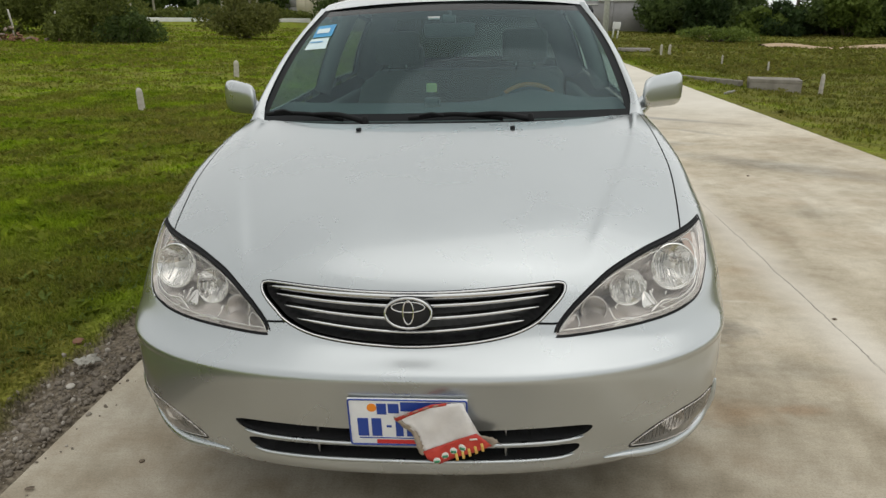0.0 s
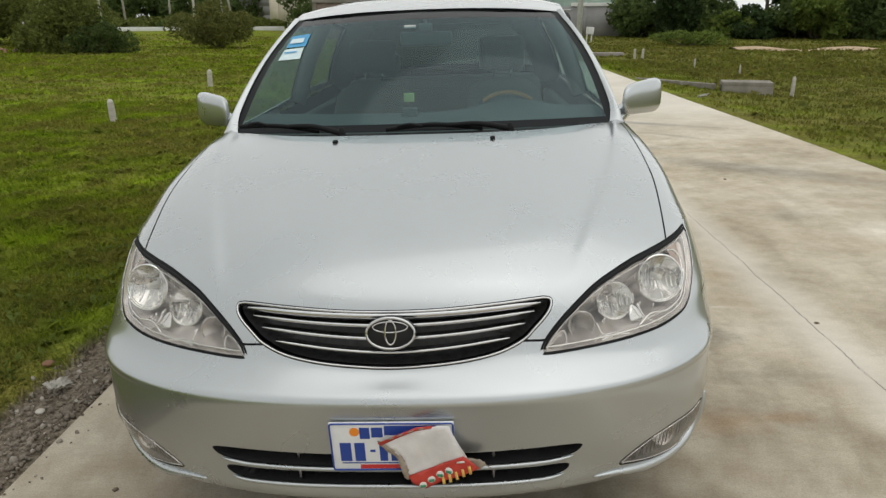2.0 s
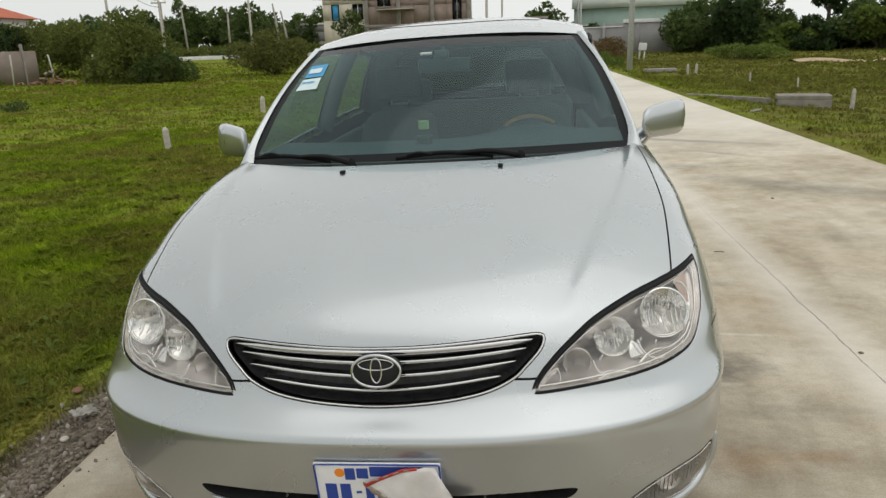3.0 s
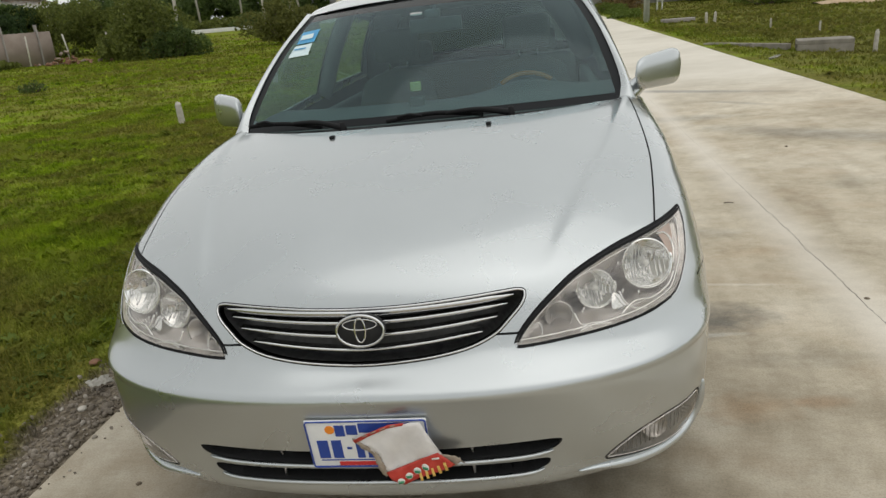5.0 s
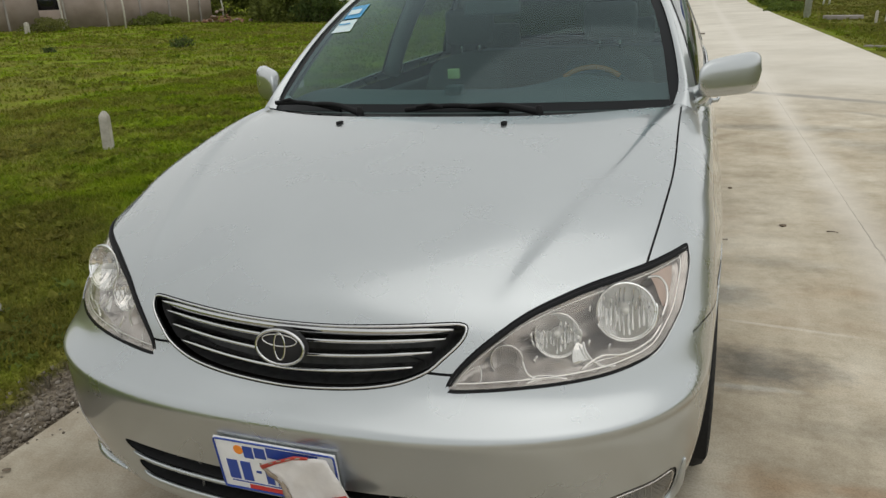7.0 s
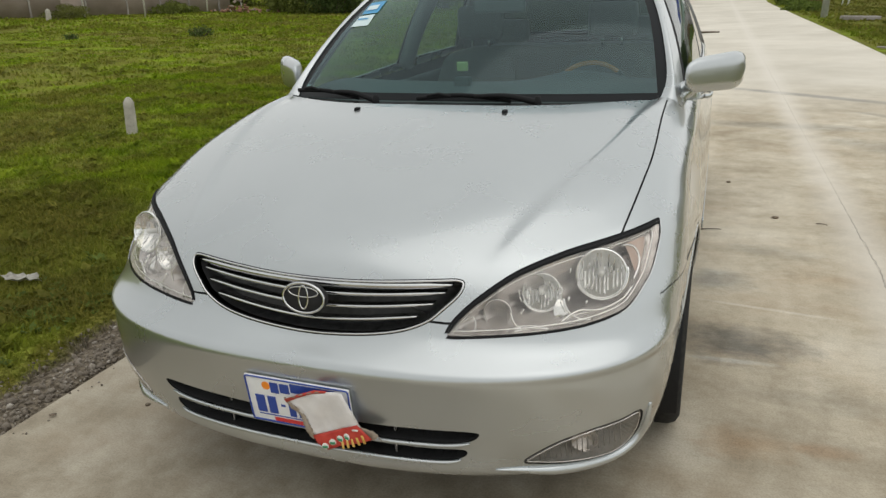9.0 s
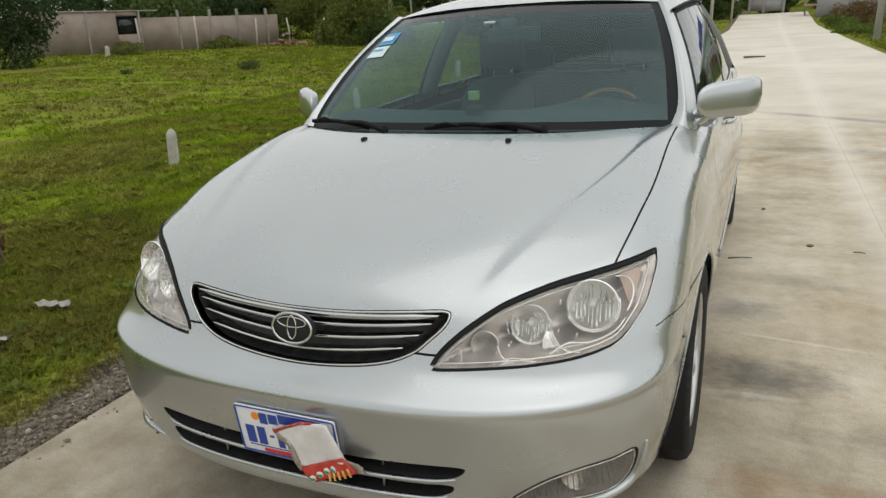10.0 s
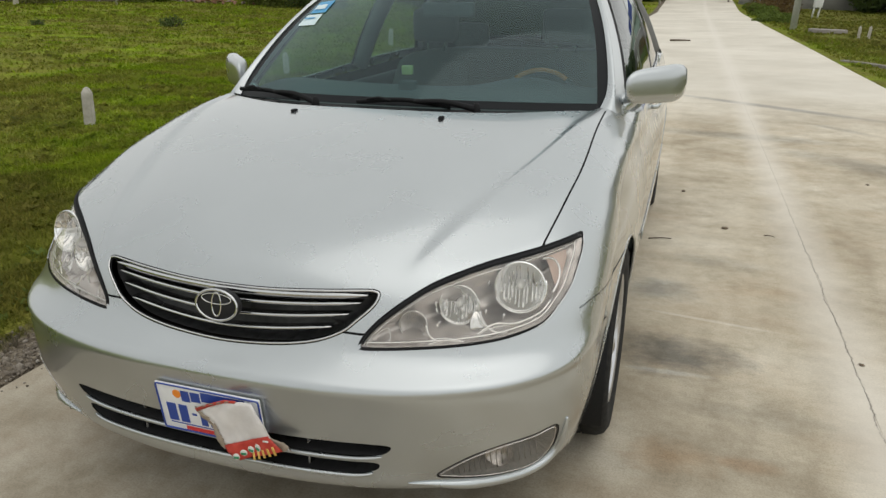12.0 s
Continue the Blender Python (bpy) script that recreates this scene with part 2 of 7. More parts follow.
def block(x0, x1, y0, y1, z0, z1, bevel=0.0, seg=2, m=None):
    """A bmesh box with rounded edges."""
    bm = bmesh.new()
    bmesh.ops.create_cube(bm, size=1, matrix=Matrix.Translation(((x0 + x1) / 2, (y0 + y1) / 2, (z0 + z1) / 2)) @ Matrix.Diagonal((x1 - x0, y1 - y0, z1 - z0, 1)))
    if bevel:
        bmesh.ops.bevel(bm, geom=bm.edges[:], offset=bevel, segments=seg, affect="EDGES", profile=0.6)
    if m is not None:
        bm.transform(m)
    return bm


def lathe(profile, sides=24, m=None):
    """A bmesh turned about z from (radius, height) pairs."""
    bm = bmesh.new()
    rings = []
    for r, z in profile:
        if r < 1e-6:
            rings.append([bm.verts.new((0, 0, z))])
        else:
            rings.append([bm.verts.new((r * math.cos(2 * math.pi * k / sides), r * math.sin(2 * math.pi * k / sides), z)) for k in range(sides)])
    for a, b in zip(rings, rings[1:]):
        for k in range(sides):
            q = (k + 1) % sides
            if len(a) == 1:
                bm.faces.new((a[0], b[q], b[k]))
            elif len(b) == 1:
                bm.faces.new((a[k], a[q], b[0]))
            else:
                bm.faces.new((a[k], a[q], b[q], b[k]))
    if m is not None:
        bm.transform(m)
    bmesh.ops.recalc_face_normals(bm, faces=bm.faces[:])
    return bm


def prism(loop, y0, y1, m=None, bevel=0.0):
    """A bmesh plate: an outline in (x, z), from y0 to y1."""
    bm = bmesh.new()
    a = [bm.verts.new((x, y0, z)) for x, z in loop]
    b = [bm.verts.new((x, y1, z)) for x, z in loop]
    bm.faces.new(a)
    bm.faces.new(b[::-1])
    n = len(a)
    for k in range(n):
        bm.faces.new((a[k], b[k], b[(k + 1) % n], a[(k + 1) % n]))
    bmesh.ops.recalc_face_normals(bm, faces=bm.faces[:])
    if bevel:
        bmesh.ops.bevel(bm, geom=bm.edges[:], offset=bevel, segments=2, affect="EDGES")
    if m is not None:
        bm.transform(m)
    return bm


def merged(*bms):
    """One bmesh from several."""
    me = bpy.data.meshes.new("joined")
    out = bmesh.new()
    for b in bms:
        b.to_mesh(me)
        b.free()
        out.from_mesh(me)
    bpy.data.meshes.remove(me)
    return out


# ---- the car's form: smooth curves through a few stations ----
def spline(xs, ys):
    """A natural cubic curve through the stations xs, ys; gives a function of arrays."""
    xs, ys = np.array(xs, float), np.array(ys, float)
    n, h = len(xs), np.diff(np.array(xs, float))
    a, b = np.eye(n), np.zeros(n)
    for i in range(1, n - 1):
        a[i, i - 1], a[i, i], a[i, i + 1] = h[i - 1], 2 * (h[i - 1] + h[i]), h[i]
        b[i] = 6 * ((ys[i + 1] - ys[i]) / h[i] - (ys[i] - ys[i - 1]) / h[i - 1])
    m = np.linalg.solve(a, b)

    def at(x):
        x = np.asarray(x, float)
        i = np.clip(np.searchsorted(xs, x) - 1, 0, n - 2)
        l, r, k = x - xs[i], xs[i + 1] - x, h[i]
        return (m[i] * r**3 + m[i + 1] * l**3) / (6 * k) + (ys[i] / k - m[i] * k / 6) * r + (ys[i + 1] / k - m[i + 1] * k / 6) * l

    return at


# half width of the body along its length, and its fall-off with height
WIDE = spline((0.3, 0.5, 0.75, 1.2, 2.0, 3.0, 3.6, 4.2, 4.7), (0.839, 0.849, 0.865, 0.881, 0.888, 0.888, 0.882, 0.862, 0.80))
SIDE = spline((0.15, 0.25, 0.4, 0.58, 0.72, 0.86, 0.97, 1.08), (0.925, 0.952, 0.985, 1.0, 0.991, 0.955, 0.938, 0.89))


def flank(y, z):
    return WIDE(y) * SIDE(z)


# rows of the nose from the chin over the grille to the cowl:
# centre y, centre z, end y, end z, squareness, share of even sweep
NOSE = [
    (-0.0101, 0.2620, 0.472, 0.225, 2.30, 0.10),
    (-0.0663, 0.2780, 0.485, 0.238, 2.60, 0.10),
    (-0.0839, 0.3050, 0.496, 0.262, 2.90, 0.09),
    (-0.0782, 0.3350, 0.504, 0.300, 3.10, 0.08),
    (-0.0725, 0.3700, 0.506, 0.345, 3.30, 0.07),
    (-0.0795, 0.4300, 0.510, 0.432, 3.19, 0.06),
    (-0.0893, 0.5160, 0.531, 0.515, 3.06, 0.05),
    (-0.0925, 0.5460, 0.509, 0.545, 2.93, 0.05),
    (-0.0760, 0.5690, 0.477, 0.568, 2.95, 0.05),
    (-0.0285, 0.5960, 0.515, 0.622, 2.83, 0.05),
    (0.0001, 0.6600, 0.592, 0.690, 2.77, 0.05),
    (0.0326, 0.7350, 0.708, 0.765, 2.59, 0.05),
    (0.1012, 0.7940, 0.869, 0.828, 2.49, 0.04),
    (0.2670, 0.8620, 1.027, 0.862, 2.60, 0.03),
    (0.5107, 0.9280, 1.204, 0.884, 2.60, 0.02),
    (0.7441, 0.9750, 1.418, 0.908, 2.64, 0.00),
    (0.9425, 1.0020, 1.669, 0.935, 2.67, 0.00),
]
RIDGE = spline((-0.1, 0.157, 0.32, 0.667, 1.11, 1.4), (0.36, 0.442, 0.498, 0.610, 0.708, 0.75))
CROWN = spline((0.2, 0.5, 0.75, 1.0, 1.25, 1.5), (0.040, 0.034, 0.033, 0.034, 0.021, 0.010))
KNOTS = np.arange(len(NOSE))
ROWS_OF_NOSE = [spline(KNOTS, [row[k] for row in NOSE]) for k in range(6)]


def nose(u, v):
    """A point of the front body: u from the centre line (0) round to the flank (1), v from the chin (0) up to the cowl (1)."""
    u, v = np.asarray(u, float), np.asarray(v, float) * (len(NOSE) - 1)
    yc, zc, ye, ze, n, even = (f(v) for f in ROWS_OF_NOSE)
    a = np.abs(u) * math.pi / 2
    s, c = np.sin(a) ** (2 / n), np.maximum(np.cos(a), 1e-9) ** (2 / n)
    back = (1 - even) * (1 - c) + even * s**2
    x, y, z = flank(ye, ze) * s, yc + (ye - yc) * back, zc + (ze - zc) * (1 - c)
    # the bumper's shelf climbs with the grille's lower edge towards the lamps
    foot = np.clip(1 - np.abs(v - 9.0) / 1.0, 0, 1)
    z = z + 0.014 * foot * foot * (3 - 2 * foot) * (0.5 - 0.5 * np.cos(math.pi * np.clip(x / 0.31, 0, 1))) * np.clip((0.62 - x) / 0.3, 0, 1)
    # the soft ridge that runs up the bonnet on either side
    line = RIDGE(np.clip(y, -0.05, 1.3))
    wide = 0.0066 + 0.0026 * (1 - np.clip((y - 0.2) / 0.8, 0, 1))
    on = np.clip((v - 11.0) / 1.5, 0, 1)
    on = on * on * (3 - 2 * on)
    fall, kick = (1 / (1 + np.exp(-np.clip((x - line) / k, -40, 40))) for k in (0.05, wide))
    z = z + on * (0.0070 - 0.029 * fall + 0.0150 * kick)
    # the crown of the wings beside the bonnet
    q = np.abs(s)
    rise = np.clip((v - 10.2) / 1.5, 0, 1)
    rise = rise * rise * (3 - 2 * rise)
    z = z + rise * CROWN(np.clip(y, 0.2, 1.35)) * q**5 * (1 - q**11) / 0.40
    return np.stack([np.sign(u + 1e-12) * x, y, z], -1)


# rows of the tail, from under the rear bumper up to the boot lid and the back window
TAIL = [
    (4.58, 0.22, 4.10, 0.20, 2.6),
    (4.68, 0.32, 4.14, 0.32, 2.7),
    (4.70, 0.45, 4.16, 0.45, 2.8),
    (4.68, 0.58, 4.17, 0.58, 2.8),
    (4.62, 0.66, 4.16, 0.68, 2.8),
    (4.60, 0.80, 4.12, 0.78, 2.8),
    (4.57, 0.96, 4.06, 0.86, 2.7),
    (4.48, 1.03, 3.98, 0.92, 2.7),
    (4.20, 1.06, 3.90, 0.955, 2.9),
    (3.98, 1.065, 3.80, 0.985, 2.9),
]
ROWS_OF_TAIL = [spline(np.arange(len(TAIL)), [row[k] for row in TAIL]) for k in range(5)]


def tail(u, v):
    u, v = np.asarray(u, float), np.asarray(v, float) * (len(TAIL) - 1)
    yc, zc, ye, ze, n = (f(v) for f in ROWS_OF_TAIL)
    a = np.abs(u) * math.pi / 2
    s, c = np.sin(a) ** (2 / n), np.maximum(np.cos(a), 1e-9) ** (2 / n)
    return np.stack([np.sign(u + 1e-12) * flank(ye, ze) * s, yc + (ye - yc) * (1 - c), zc + (ze - zc) * (1 - c)], -1)


NOSE_END = spline([row[3] for row in NOSE], [row[2] for row in NOSE])
TAIL_END = spline([row[3] for row in TAIL], [row[2] for row in TAIL])


def side(a, b):
    """The flank between nose and tail: a along it, b up it, both 0 to 1."""
    a, b = np.asarray(a, float), np.asarray(b, float)
    z0, z1 = np.clip(0.225 + 0.71 * b, 0.225, 0.935), np.clip(0.20 + 0.785 * b, 0.2, 0.985)
    y0, y1 = NOSE_END(z0), TAIL_END(z1)
    y = y0 + (y1 - y0) * a
    z = z0 + (z1 - z0) * a
    return np.stack([flank(y, z), y, z], -1)


# the glasshouse: windscreen, pillars, roof
def screen(s, t):
    """The windscreen: s across (-1..1), t from the base (0) to the top (1)."""
    s, t = np.asarray(s, float), np.asarray(t, float)
    half = 0.757 + (0.585 - 0.757) * t + 0.018 * np.sin(math.pi * t)
    yc, zc = 1.06 + 0.70 * t, 1.003 + 0.417 * t + 0.030 * np.sin(math.pi * t)
    ye, ze = 1.262 + 0.613 * t, 0.985 + 0.417 * t + 0.030 * np.sin(math.pi * t)
    k = np.abs(s) ** 2.3
    return np.stack([half * s, yc + (ye - yc) * k, zc + (ze - zc) * k], -1)


BELT_X = spline((1.24, 1.4, 1.62, 2.2, 3.0, 3.6, 3.95), (0.785, 0.810, 0.829, 0.838, 0.834, 0.796, 0.745))
BELT_Z = spline((1.24, 1.4, 1.62, 2.2, 3.0, 3.6, 3.95), (0.980, 0.962, 0.948, 0.958, 0.985, 1.005, 1.04))
RAIL_X = spline((1.86, 2.1, 2.5, 3.0, 3.5), (0.608, 0.632, 0.643, 0.625, 0.575))
RAIL_Z = spline((1.86, 2.1, 2.5, 3.0, 3.5), (1.395, 1.428, 1.447, 1.430, 1.345))


def cheek(s, t):
    """The side of the glasshouse: s from the windscreen pillar (0) back (1), t from the belt (0) to the roof rail (1)."""
    s, t = np.asarray(s, float), np.asarray(t, float)
    yb, yr = 1.24 + 2.66 * s, 1.86 + 1.62 * s
    bulge = 0.022 * np.sin(math.pi * t)
    return np.stack([BELT_X(yb) * (1 - t) + RAIL_X(yr) * t + bulge, yb * (1 - t) + yr * t, BELT_Z(yb) * (1 - t) + RAIL_Z(yr) * t], -1)


def roof(s, t):
    """The roof: s across (-1..1), t from the windscreen (0) to the back window (1)."""
    s, t = np.asarray(s, float), np.asarray(t, float)
    ye = 1.875 + 1.595 * t
    yc = 1.760 + 1.78 * t
    k = np.abs(s) ** 2.6
    y = yc + (ye - yc) * k
    edge, half = RAIL_Z(ye), RAIL_X(ye)
    return np.stack([half * s, y, edge + (0.030 + 0.040 * np.sin(math.pi * t)) * (1 - k)], -1)


def back_glass(s, t):
    """The back window: s across, t from the boot lid (0) to the roof (1)."""
    s, t = np.asarray(s, float), np.asarray(t, float)
    half = 0.70 + (0.59 - 0.70) * t
    k = np.abs(s) ** 2.4
    yc, zc, ye, ze = 4.0 - 0.46 * t, 1.06 + 0.32 * t, 3.86 - 0.385 * t, 1.035 + 0.31 * t
    bow = 0.02 * np.sin(math.pi * t)
    return np.stack([half * s, yc + (ye - yc) * k + bow, zc + (ze - zc) * k + bow], -1)


# ---- the car ----
car = thing("car", "parked silver four-door sedan on a concrete road", "car", ROAD)

# outlines in front view (x, z), one side
LAMP = grown(curve_through([(0.347, 0.630), (0.362, 0.660), (0.404, 0.702), (0.463, 0.743), (0.511, 0.765), (0.587, 0.787), (0.655, 0.799), (0.698, 0.805), (0.745, 0.811), (0.774, 0.813), (0.783, 0.807), (0.790, 0.783), (0.786, 0.743), (0.779, 0.713), (0.766, 0.691), (0.750, 0.670), (0.728, 0.654), (0.688, 0.644), (0.637, 0.636), (0.558, 0.630), (0.479, 0.626), (0.396, 0.622), (0.356, 0.622)], 4), -0.006)
half_grille = [(0.0, 0.7265), (0.113, 0.7285), (0.232, 0.7345), (0.335, 0.7395), (0.366, 0.7390), (0.377, 0.732), (0.369, 0.711), (0.336, 0.680), (0.307, 0.656), (0.254, 0.634), (0.180, 0.6195), (0.090, 0.610)]
GRILLE = curve_through(half_grille + [(0.0, 0.606)] + [(-x, z) for x, z in half_grille[:0:-1]], 4)
half_up = [(0.12, 0.411), (0.24, 0.414), (0.34, 0.4175), (0.41, 0.419), (0.440, 0.416), (0.439, 0.405), (0.420, 0.391), (0.37, 0.381), (0.30, 0.377), (0.2, 0.374), (0.1, 0.373)]
half_low = [(0.12, 0.360), (0.24, 0.361), (0.34, 0.363), (0.392, 0.366), (0.412, 0.362), (0.406, 0.347), (0.37, 0.335), (0.30, 0.332), (0.2, 0.331), (0.1, 0.331)]
SLOT_UP = curve_through(half_up + [(-x, z) for x, z in half_up[::-1]], 3)
SLOT_LOW = curve_through(half_low + [(-x, z) for x, z in half_low[::-1]], 3)
FOG = curve_through([(0.541, 0.335), (0.572, 0.361), (0.612, 0.385), (0.650, 0.399), (0.690, 0.408), (0.740, 0.411), (0.778, 0.411), (0.776, 0.365), (0.757, 0.322), (0.728, 0.304), (0.685, 0.308), (0.62, 0.318), (0.566, 0.328)], 4)

to_uv = lambda loop: onto(nose, loop, [0, 2], -1.0, 1.0)
seal_width = np.interp(np.arange(len(LAMP)), (0, 36, 42, 58, 68, 92), (0.006, 0.006, 0.0016, 0.0016, 0.006, 0.006))[:, None]
lamp_uv, seal_uv = to_uv(LAMP), to_uv(grown(LAMP, seal_width))
grille_uv, frame_uv = to_uv(grown(GRILLE, -0.004)), to_uv(grown(GRILLE, 0.004))
up_uv, low_uv = to_uv(SLOT_UP), to_uv(SLOT_LOW)
fog_uv, fog_seal_uv = to_uv(FOG), to_uv(grown(FOG, 0.004))
# the bonnet's shut line, in plan
seam = curve_through([(0.700, 0.300), (0.708, 0.36), (0.722, 0.48), (0.735, 0.63), (0.743, 0.80), (0.749, 1.0), (0.752, 1.16), (0.754, 1.30)], 5, closed=False)


def bonnet_loop(by, lip):
    """The bonnet's outline: up one shut line, over the cowl and down the other, through the lamps and the grille."""
    r = onto(nose, seam + (by, 0), [0, 1], 0.0, 1.0)
    r[-1, 1] = 1.0
    edge = to_uv(np.array([(0.66, 0.775), (0.56, 0.74), (0.46, 0.70), (0.385, 0.664), (0.375, 0.655 - lip), (0.345, 0.655 - lip), (0.31, 0.657 - lip), (0.285, 0.662 - lip), (0.20, 0.685)]))
    half = np.concatenate([edge[::-1], r])
    return np.concatenate([half, mirrored(half)[::-1]])


hood_uv, shut_uv = bonnet_loop(-0.002, 0.0), bonnet_loop(0.0025, 0.005)
# the joint between bumper and wing
joint = curve_through([(0.748, 0.690), (0.775, 0.672), (0.800, 0.663), (0.818, 0.667), (0.838, 0.667), (0.853, 0.664)], 4, closed=False)
low_joint = to_uv(joint)
low_joint[-1, 0] = 1.0
seen = low_joint[joint[:, 0] > 0.797]
strip_uv = np.concatenate([seen, seen[::-1] + (0, 0.0022)])
low_line = low_joint[np.argsort(low_joint[:, 0])]

both = lambda loop: (loop, mirrored(loop))
loops = [*both(lamp_uv), *both(seal_uv), grille_uv, frame_uv, up_uv, low_uv, *both(fog_uv), *both(fog_seal_uv), hood_uv, shut_uv, *both(strip_uv)]
any_of = lambda *ls: (lambda m: np.any([inside(l, m) for l in ls], axis=0))
regions = [
    ("lens_r", any_of(lamp_uv)), ("lens_l", any_of(mirrored(lamp_uv))),
    ("seal_r", any_of(seal_uv)), ("seal_l", any_of(mirrored(seal_uv))),
    ("grille", any_of(grille_uv)), ("frame", any_of(frame_uv)),
    ("slot_up", any_of(up_uv)), ("slot_low", any_of(low_uv)),
    ("fog_r", any_of(fog_uv)), ("fog_l", any_of(mirrored(fog_uv))),
    ("fog_seal_r", any_of(fog_seal_uv)), ("fog_seal_l", any_of(mirrored(fog_seal_uv))),
    ("bonnet", any_of(hood_uv)), ("gap", any_of(shut_uv, *both(strip_uv))),
    ("wing_r", lambda m: (m[:, 0] > 0) & (m[:, 1] > np.interp(m[:, 0], low_line[:, 0], low_line[:, 1]))),
    ("wing_l", lambda m: (m[:, 0] < 0) & (m[:, 1] > np.interp(-m[:, 0], low_line[:, 0], low_line[:, 1]))),
    ("bumper", lambda m: m[:, 0] < 9),
]
half_u = np.linspace(0, 1, 90) ** 1.25
grid_u = np.concatenate([-half_u[:0:-1], half_u])
# a finer net along the ridges of the bonnet
ys = np.linspace(0.16, 1.17, 80)
crest = np.concatenate([onto(nose, np.stack([RIDGE(ys) + d, ys], 1), [0, 1], 0.3, 0.99) for d in (-0.011, -0.006, -0.002, 0.002, 0.006, 0.011)])
crest = crest[(crest[:, 1] > 0.66) & (crest[:, 1] < 0.985)]
front = carve(nose, loops, regions, grid_u, np.linspace(0, 1, 190), extra=np.concatenate([crest, mirrored(crest)]))

bonnet = put("bonnet", panel_mesh("bonnet", front["bonnet"]), PAINT, car, "silver bonnet with a soft ridge on either side")
put("front_bumper", panel_mesh("front_bumper", front["bumper"]), PAINT, car, "silver moulded front bumper")
for k in "rl":
    put("front_wing", panel_mesh("front_wing", front["wing_" + k]), PAINT, car)
# what is seen through the shut lines
put("inner_front", panel_mesh("inner_front", tuple(np.concatenate([p[1] for n, p in front.items() if n[:4] not in ("lens", "gril", "fram", "slot", "fog_")]) if i == 1 else front["gap"][i] for i in range(4)), 0.012), DARK, car)

# the flanks: wings, doors, wheel arches
def flank_panels(sign):
    f = lambda a, b: side(a, b) * (sign, 1, 1)
    round_arch = lambda y, z, r: [(y + r * math.cos(a), z + r * math.sin(a)) for a in np.linspace(0, 2 * math.pi, 48, endpoint=False)]
    holes = [onto(side, round_arch(y, 0.30, 0.363), [1, 2]) for y in (0.87, 3.59)]
    lines = [
        [(1.40, 0.20), (1.37, 0.45), (1.37, 0.62), (1.40, 0.78), (1.48, 0.93), (1.485, 0.95)],
        [(2.48, 0.18), (2.48, 0.6), (2.47, 0.97)],
        [(3.30, 0.18), (3.22, 0.35), (3.27, 0.55), (3.42, 0.8), (3.46, 1.0)],
    ]
    cuts = [onto(side, curve_through(line, 6, False), [1, 2]) for line in lines]
    gaps = [np.concatenate([c - (0.0007, 0), c[::-1] + (0.0007, 0)]) for c in cuts]
    behind = lambda c: (lambda m: m[:, 0] > np.interp(m[:, 1], c[:, 1], c[:, 0]))
    tests = [("hole", any_of(*holes)), ("gap", any_of(*gaps)), ("rear_wing", behind(cuts[2])), ("rear_door", behind(cuts[1])), ("front_door", behind(cuts[0])), ("front_wing_side", lambda m: m[:, 0] < 9)]
    got = carve(f, holes + gaps, tests, np.linspace(0, 1, 110), np.linspace(0, 1, 36), (0.0, 0.0), (1.0, 1.0), flip=sign < 0)
    doors = {}
    for name in ("rear_wing", "rear_door", "front_door", "front_wing_side"):
        doors[name] = put(name, panel_mesh(name, got[name]), PAINT, car)
    put("inner_side", panel_mesh("inner_side", tuple(np.concatenate([got[n][1] for n in ("gap", "rear_wing", "rear_door", "front_door", "front_wing_side")]) if i == 1 else got["gap"][i] for i in range(4)), 0.012), DARK, car)
    # lips round the arches, rub strips and door handles
    for y in (0.87, 3.59):
        arc = [(y + 0.363 * math.cos(a), 0.30 + 0.363 * math.sin(a)) for a in np.linspace(-0.15, math.pi + 0.15, 40)]
        path = [(sign * (flank(yy, max(zz, 0.22)) - 0.004), yy, zz) for yy, zz in arc]
        part("arch_lip", tube(path, 0.007, 6, up=(1, 0, 0)), PAINT, car)
        pts = []
        for k, rr in ((0.0, 0.36), (0.20, 0.37), (0.33, 0.36)):
            pts.append([(sign * (flank(y, 0.5) - 0.012 - k), y + rr * math.cos(a), 0.30 + rr * math.sin(a)) for a in np.linspace(-0.3, math.pi + 0.3, 30)])
        v = np.array(pts).reshape(-1, 3)
        q = [(i * 30 + j, i * 30 + j + 1, i * 30 + 31 + j, i * 30 + 30 + j) for i in range(2) for j in range(29)]
        put("wheel_well", mesh_of("wheel_well", v, q), TRIM, car)
    path = [(sign * (flank(y, 0.663) + 0.0005), y, 0.664 - 0.03 * (y - 0.5)) for y in np.linspace(0.50, 0.80, 12)]
    part("wing_joint", tube(path, 0.0014, 5), DARK, car)
    for name, y0, y1 in (("front_door", 1.42, 2.45), ("rear_door", 2.51, 3.18)):
        path = [(sign * (flank(y, 0.50) + 0.004), y, 0.50) for y in np.linspace(y0, y1, 14)]
        part("rub_strip", tube(path, 0.020, 8, flat=0.15), PAINT, doors[name])
        h = y1 - 0.22 if name == "front_door" else y1 - 0.08
        path = [(sign * (flank(y, 0.865) + o), y, 0.865) for y, o in ((h, 0.0), (h + 0.02, 0.025), (h + 0.10, 0.032), (h + 0.18, 0.025), (h + 0.20, 0.0))]
        part("door_handle", tube(curve_through(path, 4, False), 0.010, 8, flat=0.6), PAINT, doors[name], "silver pull handle")
    path = [(sign * (flank(y, 0.23) - 0.03), y, 0.225) for y in np.linspace(1.22, 3.24, 20)]
    part("sill", tube(path, 0.03, 8, flat=0.8), PAINT, car)


flank_panels(1)
flank_panels(-1)


